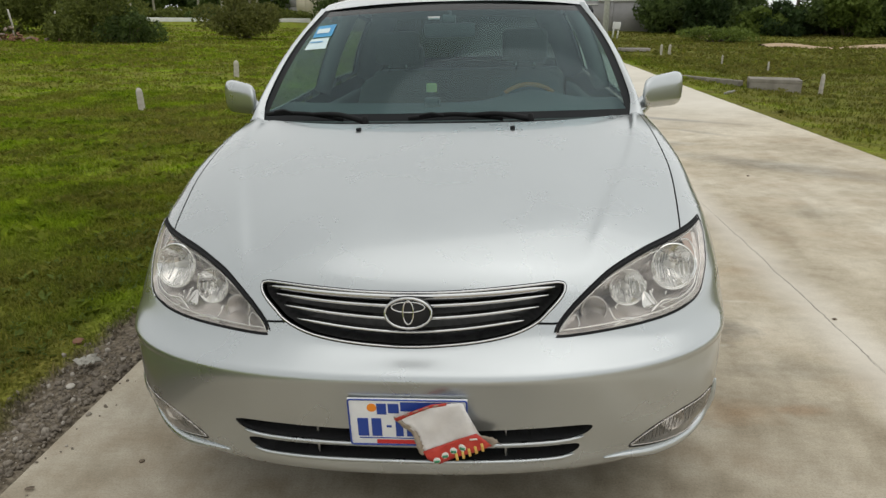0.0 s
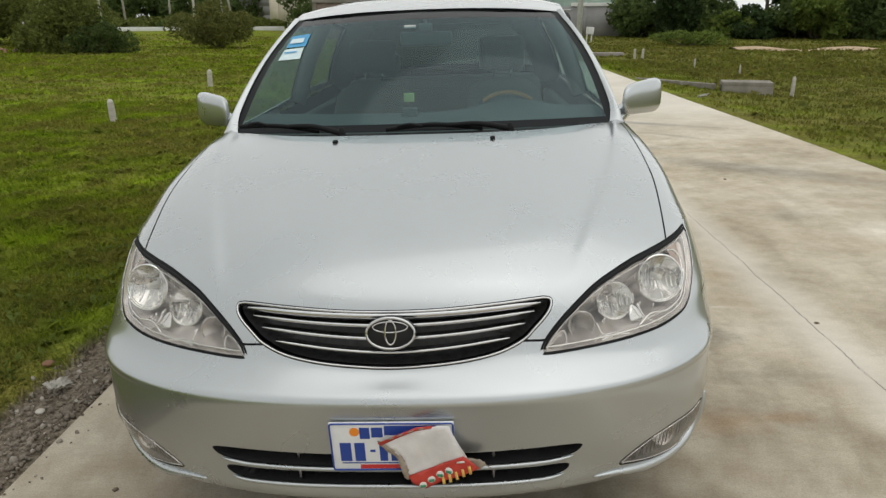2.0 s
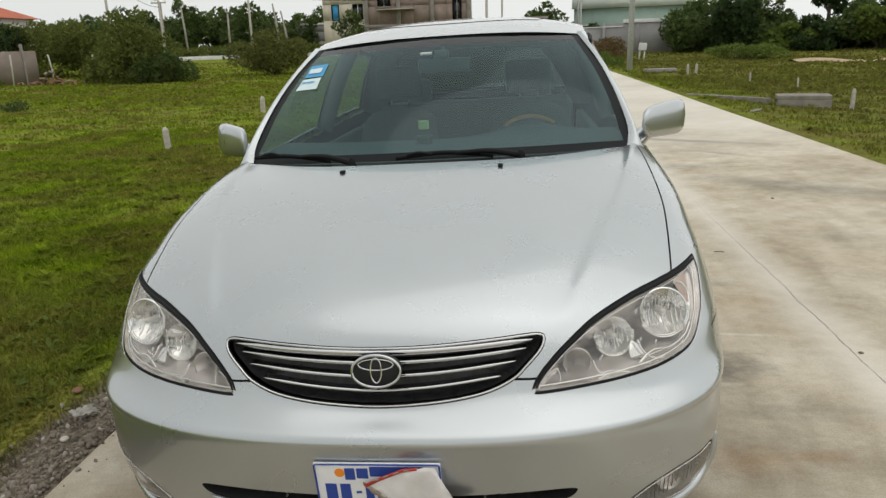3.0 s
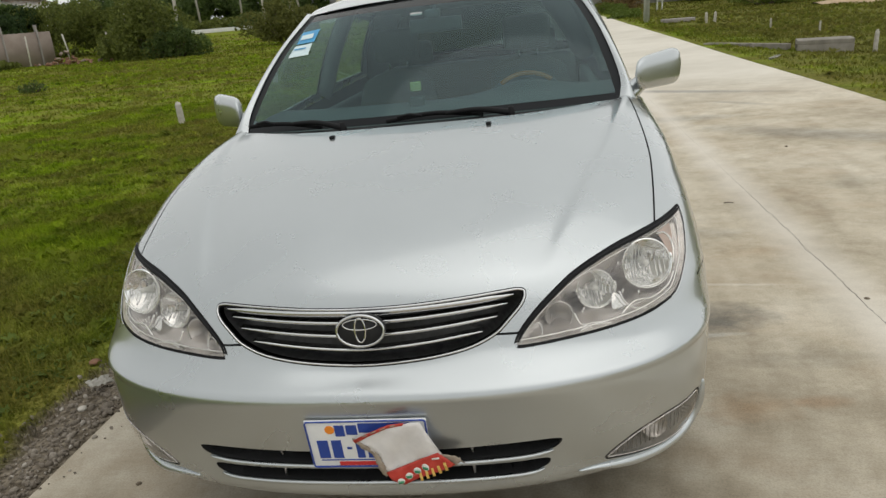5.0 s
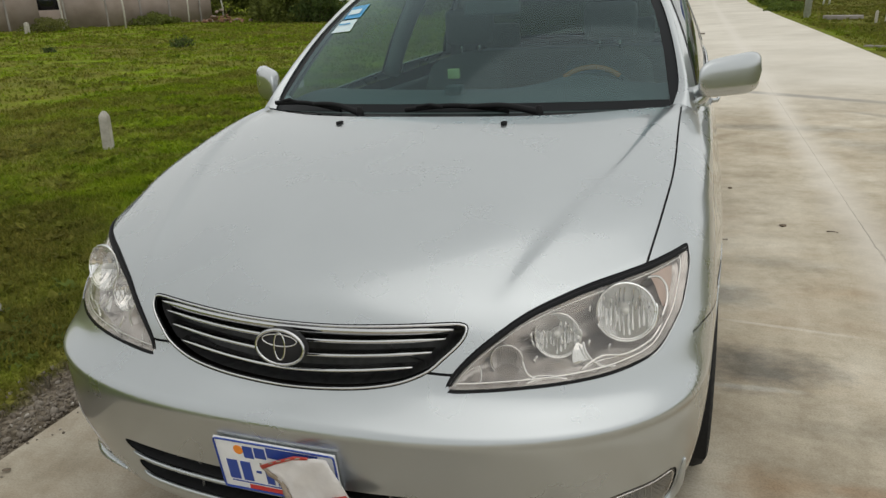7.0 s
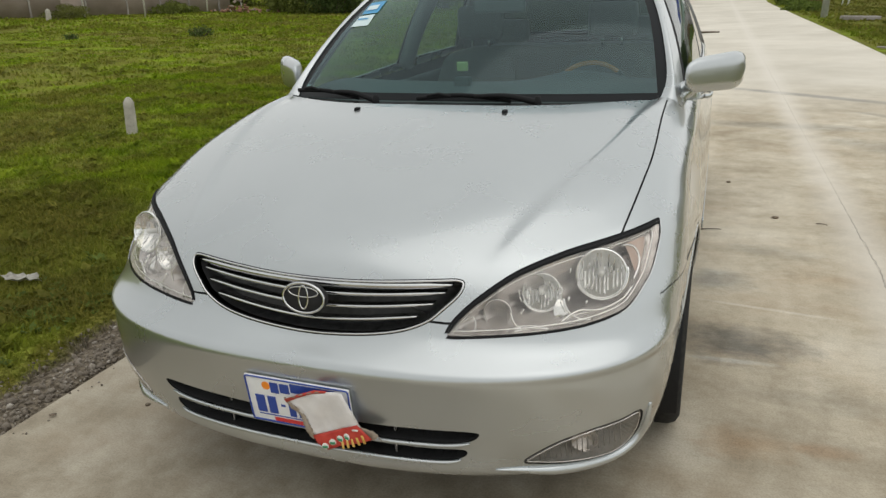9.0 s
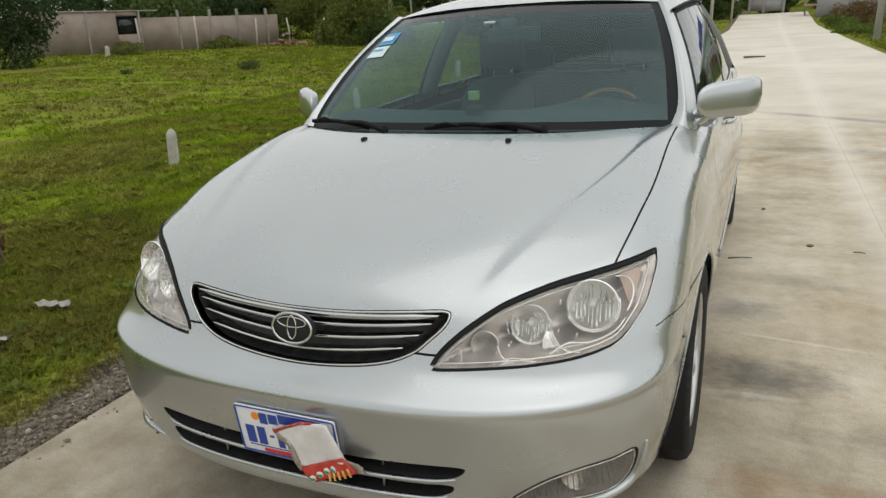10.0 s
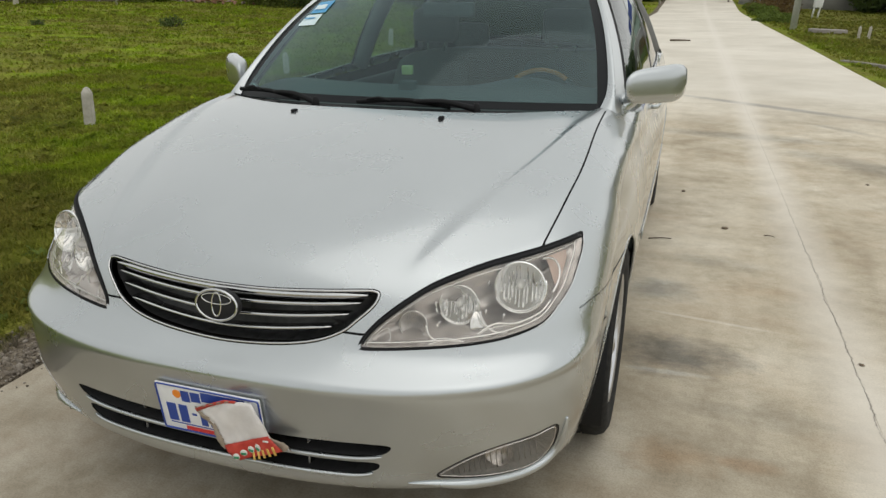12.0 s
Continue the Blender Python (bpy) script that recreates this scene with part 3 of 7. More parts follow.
def sheet(name, f, nu, nv, mat, parent, u0=-1.0, u1=1.0, v0=0.0, v1=1.0, label="", out=0.0, flip=False, upward=False):
    pts, quads = grid(f, nu, nv, u0, u1, v0, v1)
    us, vs = np.meshgrid(np.linspace(u0, u1, nu + 1), np.linspace(v0, v1, nv + 1), indexing="ij")
    n = normals_of(f, us.ravel(), vs.ravel(), (u0, v0), (u1, v1))
    if flip:
        n, quads = -n, quads[:, ::-1]
    if upward:
        n = np.where(n[:, 2:] < 0, -n, n)
        faces_up = np.cross(pts[quads[:, 2]] - pts[quads[:, 0]], pts[quads[:, 3]] - pts[quads[:, 1]])[:, 2:] > 0
        quads = np.where(faces_up, quads, quads[:, ::-1])
    return put(name, mesh_of(name, pts + out * n, quads, n), mat, parent, label)


# tail: boot, bumper, lamps
t_lamp = onto(tail, curve_through([(0.50, 0.74), (0.58, 0.86), (0.72, 0.885), (0.80, 0.86), (0.81, 0.74), (0.66, 0.70)], 4), [0, 2])
t_regions = [
    ("lamp_r", any_of(t_lamp)), ("lamp_l", any_of(mirrored(t_lamp))),
    ("rear_bumper", lambda m: m[:, 1] < 0.452), ("gap", lambda m: m[:, 1] < 0.458),
    ("boot_lid", lambda m: np.abs(m[:, 0]) < 0.50), ("rear_quarter_r", lambda m: m[:, 0] > 0), ("rear_quarter_l", lambda m: m[:, 0] < 9),
]
rear = carve(tail, [*both(t_lamp), np.array([(-1, 0.452), (1, 0.452), (1, 0.458), (-1, 0.458)]), np.array([(-0.5, 0.458), (0.5, 0.458), (0.5, 1.0), (-0.5, 1.0)])], t_regions, np.linspace(-1, 1, 61), np.linspace(0, 1, 50), flip=True)
for key, name in (("rear_bumper", "rear_bumper"), ("boot_lid", "boot_lid"), ("rear_quarter_r", "rear_quarter"), ("rear_quarter_l", "rear_quarter")):
    put(name, panel_mesh(name, rear[key]), PAINT, car)
RED_LENS = material("red lens", (0.35, 0.012, 0.012), 0.15, 0.0, 0.5)
for k in "rl":
    put("tail_lamp", panel_mesh("tail_lamp", rear["lamp_" + k]), RED_LENS, car, "red tail lamp lens")
put("inner_tail", panel_mesh("inner_tail", tuple(np.concatenate([p[1] for p in rear.values()]) if i == 1 else rear["gap"][i] for i in range(4)), 0.012), DARK, car)

# roof with its sliding panel
s_loop = np.array([(s, 0.245 - 0.075 * (1 - (s / 0.70) ** 2)) for s in np.linspace(-0.70, 0.70, 21)] + [(s, 0.56) for s in np.linspace(0.66, -0.66, 15)])
s_wide = np.array([(s * 1.012, t - 0.006 if t < 0.4 else t + 0.006) for s, t in s_loop])
top = carve(roof, [s_loop, s_wide], [("sunroof", any_of(s_loop)), ("gap", any_of(s_wide)), ("roof", lambda m: m[:, 0] < 9)], np.linspace(-1, 1, 49), np.linspace(0, 1, 50))
roof_ob = put("roof", panel_mesh("roof", top["roof"]), PAINT, car)
put("sunroof", panel_mesh("sunroof", top["sunroof"], -0.002), PAINT, roof_ob, "closed silver sliding roof panel")
put("sunroof_seal", panel_mesh("sunroof_seal", tuple(np.concatenate([p[1] for p in top.values()]) if i == 1 else top["gap"][i] for i in range(4)), 0.006), BLACK, roof_ob)

# windscreen: clear glass, shaded band, black border
windscreen = sheet("windscreen", screen, 40, 24, SCREEN, car, -0.95, 0.95, 0.045, 0.90, "dark-tinted windscreen")
sheet("shade_band", screen, 40, 4, BAND, windscreen, -0.955, 0.955, 0.90, 0.985)
for a, b, c, d in ((-1.0, -0.95, 0.0, 1.0), (0.95, 1.0, 0.0, 1.0), (-0.95, 0.95, 0.0, 0.045), (-0.95, 0.95, 0.985, 1.0)):
    sheet("glass_border", screen, 3 if b - a < 0.2 else 40, 24 if d - c > 0.5 else 3, FRIT, windscreen, a, b, c, d)
back_window = sheet("back_window", back_glass, 30, 16, REAR_GLASS, car, -0.94, 0.94, 0.05, 0.95, flip=True)
for a, b, c, d in ((-1.0, -0.94, 0.0, 1.0), (0.94, 1.0, 0.0, 1.0), (-0.94, 0.94, 0.0, 0.05), (-0.94, 0.94, 0.95, 1.0)):
    sheet("glass_border", back_glass, 4 if b - a < 0.2 else 30, 16 if d - c > 0.5 else 2, FRIT, back_window, a, b, c, d, flip=True)

for sg in (1, -1):
    fl = sg < 0
    f = lambda s, t, k=sg: cheek(s, t) * (k, 1, 1)
    # pillars in paint, windows between black frames
    sheet("front_pillar", f, 4, 20, PAINT, car, 0.0, 0.055, 0.0, 1.0, flip=fl)
    sheet("rear_pillar", f, 10, 16, PAINT, car, 0.845, 1.0, 0.0, 1.0, flip=fl)
    sheet("roof_rail", f, 60, 4, PAINT, car, 0.055, 0.845, 0.90, 1.0, flip=fl)
    sheet("belt", f, 60, 2, PAINT, car, 0.055, 0.845, 0.0, 0.045, flip=fl)
    for a, b in ((0.055, 0.075), (0.462, 0.498), (0.825, 0.845)):
        sheet("window_frame", f, 3, 16, BLACK, car, a, b, 0.045, 0.90, flip=fl)
    for a, b in ((0.075, 0.462), (0.498, 0.825)):
        sheet("window_frame", f, 24, 2, BLACK, car, a, b, 0.86, 0.90, flip=fl)
        sheet("window_frame", f, 24, 2, BLACK, car, a, b, 0.045, 0.065, flip=fl)
        sheet("side_window", f, 24, 14, WINDOW, car, a, b, 0.065, 0.86, "tinted side window", flip=fl)
    path = [cheek(s, 0.052) * (sg, 1, 1) + (sg * 0.006, 0, 0) for s in np.linspace(0.06, 0.845, 40)]
    part("belt_moulding", tube(path, 0.007, 6), CHROME, car)
    path = [cheek(s, 0.905) * (sg, 1, 1) + (sg * 0.006, 0, 0) for s in np.linspace(0.05, 0.85, 40)]
    part("drip_moulding", tube(path, 0.008, 6), BLACK, car)

    # the windscreen pillar's front face, between glass and side
    def pillar(s, t, k=sg):
        # the paint sweeps round the lower corner of the glass
        a, b = screen(1 - 0.045 * np.exp(-((t / 0.07) ** 1.3)), t) + (0, -0.003, 0.004), cheek(np.zeros_like(t), t)
        w = (s + 1) / 2
        p = a * (1 - w)[:, None] + b * w[:, None]
        n = np.stack([0.55 * np.ones_like(t), -0.5 * np.ones_like(t), 0.6 * np.ones_like(t)], -1)
        return (p + (0.016 * np.sin(math.pi * w))[:, None] * n) * (k, 1, 1)

    sheet("pillar_face", pillar, 8, 24, PAINT, car, flip=fl)

    # the fillet between belt line and shoulder
    def shoulder(s, t, k=sg):
        w = (s + 1) / 2
        y = 1.62 + 2.2 * t
        a = np.stack([flank(y, 0.935 + 0.05 * (y - 1.62) / 2.2) + 0.003, y, 0.935 + 0.05 * (y - 1.62) / 2.2], -1)
        sb = np.clip((y - 1.24) / 2.66, 0, 1)
        b = cheek(sb, np.zeros_like(sb))
        return (a * (1 - w)[:, None] + b * w[:, None]) * (k, 1, 1)

    sheet("shoulder", shoulder, 4, 40, PAINT, car, upward=True)

    def foot(s, t, k=sg):
        # from the cowl row of the wing to the pillar's foot
        w = (s + 1) / 2
        a = nose(0.62 + 0.38 * t, np.ones_like(t))
        b = cheek(0.143 * t, np.zeros_like(t))
        return (a * (1 - w)[:, None] + b * w[:, None]) * (k, 1, 1)

    sheet("pillar_foot", foot, 4, 20, PAINT, car, upward=True)

# cowl between bonnet and glass
def cowl(s, t):
    a = nose(s * 0.64, np.ones_like(s)) + (0, 0.004, -0.012)
    b = screen(s, np.zeros_like(s)) + (0, -0.002, -0.004)
    p = a * (1 - t)[:, None] + b * t[:, None]
    return p - np.stack([0 * s, 0 * s, 0.012 * np.sin(math.pi * t)], -1)


sheet("cowl", cowl, 50, 6, TRIM, car, -1.0, 1.0, 0.0, 1.0, "black plastic cowl below the glass")
for k in range(14):
    x = -0.62 + 0.0954 * k
    p = cowl(np.array([x / 0.75, x / 0.75]), np.array([0.3, 0.8]))
    part("cowl_slat", tube(p + (0, 0, 0.003), 0.004, 5), BLACK, car)


def wiper(pivot, tip, lift):
    arm_mid = (np.array(pivot) + np.array(tip)) / 2 + (0, -0.01, 0.015)
    a = part("wiper", tube(curve_through([pivot, (np.array(pivot) + arm_mid) / 2 + (0, 0, 0.012), arm_mid], 5, False), np.linspace(0.012, 0.007, 11), 8), BLACK, car, "black wiper at rest")
    d = np.array(tip) - np.array(pivot)
    b0, b1 = np.array(pivot) + 0.22 * d + (0, 0.012, 0.0), np.array(tip)
    mid = (b0 + b1) / 2 + (0, 0.0, lift)
    part("blade", tube(curve_through([b0, mid, b1], 8, False), 0.008, 6, flat=0.7), BLACK, a)
    for q in (0.25, 0.75):
        c = b0 * (1 - q) + b1 * q + (0, -0.004, 0.010)
        part("claw", tube([c - 0.10 * d, c + (0, 0, 0.009), c + 0.10 * d], 0.006, 6), BLACK, a)
    part("cap", lathe([(0.0, 0.022), (0.010, 0.020), (0.014, 0.0), (0.014, -0.01)], 12, Matrix.Translation(pivot)), BLACK, a)


wiper((-0.275, 1.045, 1.004), (-0.70, 1.205, 1.018), 0.012)
wiper((0.335, 1.055, 1.004), (-0.115, 1.058, 1.012), 0.016)
for x in (-0.267, 0.267):
    part("washer_jet", merged(block(x - 0.008, x + 0.008, 0.866, 0.890, 0.994, 1.006, 0.003), block(x - 0.005, x + 0.005, 0.862, 0.868, 0.997, 1.003)), BLACK, bonnet)


# ---- front details ----
def near_edge(loop, pts):
    """Distance in front view from points to an outline."""
    out = np.full(len(pts), 9.0)
    for i in range(0, len(pts), 2000):
        d = np.linalg.norm(pts[i : i + 2000, None] - loop[None], axis=2)
        out[i : i + 2000] = d.min(1)
    return out


def sunk(name, panel, loop, deep, slope):
    """A tray behind a panel: its depth grows from the outline inwards."""
    verts, tris, norms, _ = panel
    used, back = np.unique(tris, return_inverse=True)
    v = verts[used]
    xz = np.abs(v[:, [0]]) if loop[:, 0].min() > 0 else v[:, [0]]
    d = np.minimum(deep, near_edge(loop, np.concatenate([xz, v[:, [2]]], 1)) * slope + 0.002)
    return mesh_of(name, v - norms[used] * d[:, None] + np.stack([0 * d, 0.6 * d, 0 * d], 1), back.reshape(-1, 3))


def on_nose(x, z, out=0.0):
    """A point on the front body in front view, moved outwards."""
    uv = onto(nose, [(abs(x), z)], [0, 2], 0.0, 1.0)
    p = nose(uv[:, 0], uv[:, 1])[0]
    n = normals_of(nose, uv[:, 0], uv[:, 1])[0]
    p = p + out * n
    return np.array((math.copysign(1, x) * p[0] if x else p[0], p[1], p[2]))


def along_nose(loop, out=0.0):
    uv = onto(nose, loop, [0, 2], -1.0, 1.0)
    return nose(uv[:, 0], uv[:, 1]) + out * normals_of(nose, uv[:, 0], uv[:, 1], (-1, 0), (1, 1))


rng_lamp = np.random.RandomState(8)
BULB = material("bulb glass", (0.75, 0.75, 0.72), 0.1, 0.0, 0.5)
FOG_BODY = speckled("fog lamp housing", (0.17, 0.165, 0.155), (0.235, 0.225, 0.21), 90, 0.5)


def headlight(k):
    sg = 1 if k == "r" else -1
    lamp = put("headlight", sunk("headlight", front["lens_" + k], LAMP, 0.062, 1.0), LAMP_BODY, car, "clear headlight with three round reflectors")
    put("lens", panel_mesh("lens", front["lens_" + k]), LENS, lamp, "clear slightly hazed lens").visible_shadow = False
    put("seal", panel_mesh("seal", front["seal_" + k], 0.002), BLACK, lamp, "black rubber edge")
    # thick dark gasket under the bonnet's edge
    part("gasket", tube(along_nose(grown(LAMP, -0.0030)[1:41] * (sg, 1), -0.001), np.interp(np.linspace(0, 1, 40), (0, 0.2, 0.85, 1), (0.0022, 0.0052, 0.0046, 0.002)), 8), BLACK, lamp)
    part("edge_line", tube(along_nose(grown(LAMP, seal_width)[40:66] * (sg, 1), 0.0008), 0.0013, 5), CHROME, lamp)
    # the pale inner rim
    part("rim", tube(along_nose(grown(LAMP, -0.010) * (sg, 1), -0.010), 0.0022, 5, closed=True), MIRROR_SILVER, lamp)
    for x, y, z, r, deep in ((0.668, 0.220, 0.730, 0.056, 0.042), (0.541, 0.150, 0.698, 0.043, 0.034), (0.452, 0.086, 0.662, 0.031, 0.018)):
        c = np.array((sg * x, y, z))
        face = Vector((sg * 0.16, -0.96, 0.22))
        turn = Matrix.Translation(c) @ face.to_track_quat("Z", "Y").to_matrix().to_4x4()
        bowl = part("reflector", lathe([(r * q, deep * (q * q - 1)) for q in (0.0, 0.2, 0.4, 0.6, 0.8, 1.0)], 28, turn), MIRROR_SILVER if r > 0.04 else LAMP_BODY, lamp)
        part("ring", lathe([(r * 0.98, -0.002), (r * 1.0, 0.004), (r * 1.05, 0.005), (r * 1.09, -0.001), (r * 1.05, -0.004), (r * 0.98, -0.002)], 32, turn), MIRROR_SILVER, bowl)
        if r > 0.04:
            part("bulb", lathe([(0.0, 0.004), (0.006, 0.002), (0.008, -0.004), (0.008, -0.025), (0.011, -0.030), (0.011, -0.045)], 14, turn), BULB, bowl)
            # faceted steps of the bowl
            for q in np.linspace(-0.8, 0.8, 11):
                w = r * math.sqrt(1 - q * q) * 0.92
                lo, hi = rng_lamp.uniform(-1, -0.5), rng_lamp.uniform(0.0, 0.9)
                q = q + rng_lamp.uniform(-0.04, 0.04)
                path = [(r * q, s * w, deep * (q * q + (s * w / r) ** 2 - 1) + 0.0015) for s in np.linspace(lo, hi, 8)]
                part("facet", tube([tuple(turn @ Vector(p)) for p in path], rng_lamp.uniform(0.0012, 0.0030), 5), MIRROR_SILVER, bowl)
            # bright lower lip of the bowl
            part("lower_lip", tube([tuple(turn @ Vector((r * 1.10 * math.cos(a), r * 1.10 * math.sin(a), 0.004))) for a in np.linspace(-2.7, 0.3, 22)], 0.0026, 6), MIRROR_SILVER, bowl)
        else:
            for q in np.linspace(-0.6, 0.6, 9):
                w = r * math.sqrt(1 - q * q) * 0.9
                part("flute", tube([tuple(turn @ Vector((r * q, s * w, deep * (q * q + (s * w / r) ** 2 - 1) + 0.001))) for s in (-1, -0.5, 0, 0.5, 1)], 0.0012, 5), LAMP_BODY, bowl)
    # curved webs below the bowls
    for web in ([(0.60, 0.652), (0.635, 0.672), (0.68, 0.668), (0.725, 0.680), (0.745, 0.70)], [(0.48, 0.628), (0.52, 0.642), (0.565, 0.642), (0.60, 0.632)], [(0.60, 0.700), (0.612, 0.675), (0.64, 0.655), (0.69, 0.648)], [(0.49, 0.676), (0.502, 0.652), (0.53, 0.640)]):
        part("web", tube(along_nose(curve_through(web, 5, False) * (sg, 1), -0.012), 0.0028, 6), MIRROR_SILVER, lamp)
    # side marker behind the outer corner
    blob = curve_through([(0.722, 0.792), (0.750, 0.797), (0.774, 0.799), (0.778, 0.772), (0.774, 0.735), (0.764, 0.712), (0.750, 0.735), (0.736, 0.765)], 3)
    part("marker_rim", tube(along_nose(curve_through([(0.712, 0.786), (0.735, 0.780), (0.752, 0.760), (0.756, 0.735), (0.748, 0.712)], 6, False) * (sg, 1), -0.016), 0.0032, 6), MIRROR_SILVER, lamp)
    # bright fan-shaped web between the two large bowls
    fan = curve_through([(0.590, 0.700), (0.606, 0.694), (0.622, 0.672), (0.640, 0.660), (0.600, 0.662), (0.586, 0.672)], 3)
    rim_of = along_nose(fan * (sg, 1), -0.026)
    put("fan_web", mesh_of("fan_web", np.concatenate([rim_of, [rim_of.mean(0) + (0, -0.010, 0)]]), [(i, (i + 1) % len(rim_of), len(rim_of)) for i in range(len(rim_of))]), MIRROR_SILVER, lamp)
    for pocket in ([(0.606, 0.650), (0.630, 0.664), (0.680, 0.668), (0.722, 0.676), (0.700, 0.658), (0.650, 0.648)], [(0.478, 0.632), (0.505, 0.646), (0.545, 0.648), (0.575, 0.638), (0.530, 0.634)], [(0.372, 0.634), (0.384, 0.655), (0.408, 0.668), (0.412, 0.640)]):
        part("pocket_rim", tube(along_nose(curve_through(pocket, 5) * (sg, 1), -0.014), 0.0017, 5, closed=True), MIRROR_SILVER, lamp)
    ring = along_nose(blob * (sg, 1), -0.024)
    mid = ring.mean(0)
    v = np.concatenate([ring, [mid + (0, 0.0, 0.0)]])
    put("side_marker", mesh_of("side_marker", v, [(i, (i + 1) % len(ring), len(ring)) for i in range(len(ring))]), AMBER, lamp, "faded amber side marker")
    # small vertical glints of the moulded inner wall
    rng = np.random.RandomState(3 if sg > 0 else 4)
    for _ in range(26):
        x, z = rng.uniform(0.50, 0.74), rng.uniform(0.645, 0.77)
        if not inside(grown(LAMP, -0.02), np.array([(x, z)]))[0]:
            continue
        p = on_nose(sg * x, z, -0.030)
        part("moulding", tube([p, p + (rng.uniform(-0.006, 0.006), 0.002, rng.uniform(0.008, 0.02))], 0.0022, 5), MIRROR_SILVER, lamp)


headlight("r")
headlight("l")


# grille
grille = put("grille", sunk("grille", front["grille"], GRILLE, 0.045, 3.0), speckled("grille backing", (0.035, 0.035, 0.036), (0.065, 0.065, 0.066), 60, 0.4), car, "black grille with three chrome bars")
part("frame", tube(along_nose(GRILLE, 0.0), 0.0029, 8, closed=True), CHROME, grille, "chrome frame")
put("frame_bed", panel_mesh("frame_bed", front["frame"], 0.004), BLACK, grille)


def across(z_mid, rise, inset, half, steps=41):
    xs = np.linspace(-half, half, steps)
    return along_nose(np.stack([xs, z_mid + rise * (np.abs(xs) / 0.33) ** 1.6], 1), -inset)


def bar(name, z_mid, rise, half, high, inset, mat, label=""):
    """A bar with a flat bright face and a thin lower edge, following the nose."""
    mid = across(z_mid, rise, inset, half)
    prof = [(-0.5, -0.001), (-0.35, 0.003), (0.35, 0.0035), (0.5, 0.0), (0.5, -0.02), (-0.5, -0.02)]
    bm = bmesh.new()
    rings = []
    for i, p in enumerate(mid):
        taper = min(1.0, 0.35 + 4.0 * (1 - abs(2 * i / (len(mid) - 1) - 1)))
        rings.append([bm.verts.new((p[0], p[1] - o, p[2] + h * high * taper)) for h, o in prof])
    for a, b in zip(rings, rings[1:]):
        for q in range(len(prof)):
            bm.faces.new((a[q], a[(q + 1) % len(prof)], b[(q + 1) % len(prof)], b[q]))
    bm.faces.new(rings[0])
    bm.faces.new(rings[-1][::-1])
    bmesh.ops.recalc_face_normals(bm, faces=bm.faces[:])
    return part(name, bm, mat, grille, label)


bar("top_bar", 0.7175, 0.0125, 0.352, 0.013, 0.001, CHROME, "thick chrome top bar")
bar("chrome_bar", 0.6970, 0.0190, 0.338, 0.009, 0.006, CHROME)
bar("chrome_bar", 0.6680, 0.0265, 0.314, 0.008, 0.006, CHROME)
bar("chrome_bar", 0.6375, 0.0340, 0.278, 0.008, 0.004, CHROME)

def ellipse(cx, cz, rx, rz, n=40):
    return [(cx + rx * math.cos(a), cz + rz * math.sin(a)) for a in np.linspace(0, 2 * math.pi, n, endpoint=False)]


lean = Matrix.Translation((0.002, -0.018, 0.693)) @ Matrix.Rotation(radians(-9), 4, "X")
emblem = part("emblem", prism(ellipse(0, 0, 0.057, 0.039), -0.002, 0.016, lean), DARK, grille, "oval chrome emblem on a dark ground")
ring3 = lambda rx, rz, cz, r: part("emblem_ring", tube([tuple(lean @ Vector((x, -0.003, z))) for x, z in ellipse(0, cz, rx, rz)], r, 8, closed=True), CHROME, emblem)
ring3(0.0555, 0.0365, 0.0, 0.0036)
ring3(0.0125, 0.0285, 0.002, 0.0024)
ring3(0.040, 0.0125, 0.015, 0.0020)

# air slots with their bright lower lips
for name, loop in (("slot_up", SLOT_UP), ("slot_low", SLOT_LOW)):
    slot = put("air_slot", sunk("air_slot", front[name], loop, 0.06, 6.0), DARK, car, "dark air slot in the bumper")
    low = loop[loop[:, 1] < (0.394 if name == "slot_up" else 0.346)]
    low = low[np.argsort(low[:, 0])]
    part("lip", tube(along_nose(low - (0, 0.004), 0.003), np.interp(np.linspace(0, 1, len(low)), (0, 0.06, 0.94, 1), (0.002, 0.0055, 0.0055, 0.002)), 8), PAINT, slot)
    for x in (-0.235, 0.235):
        z = loop[:, 1].mean()
        part("clip", tube(along_nose(np.array([(x, z - 0.015), (x, z + 0.015)]), -0.022), 0.004, 5), LAMP_BODY, slot)

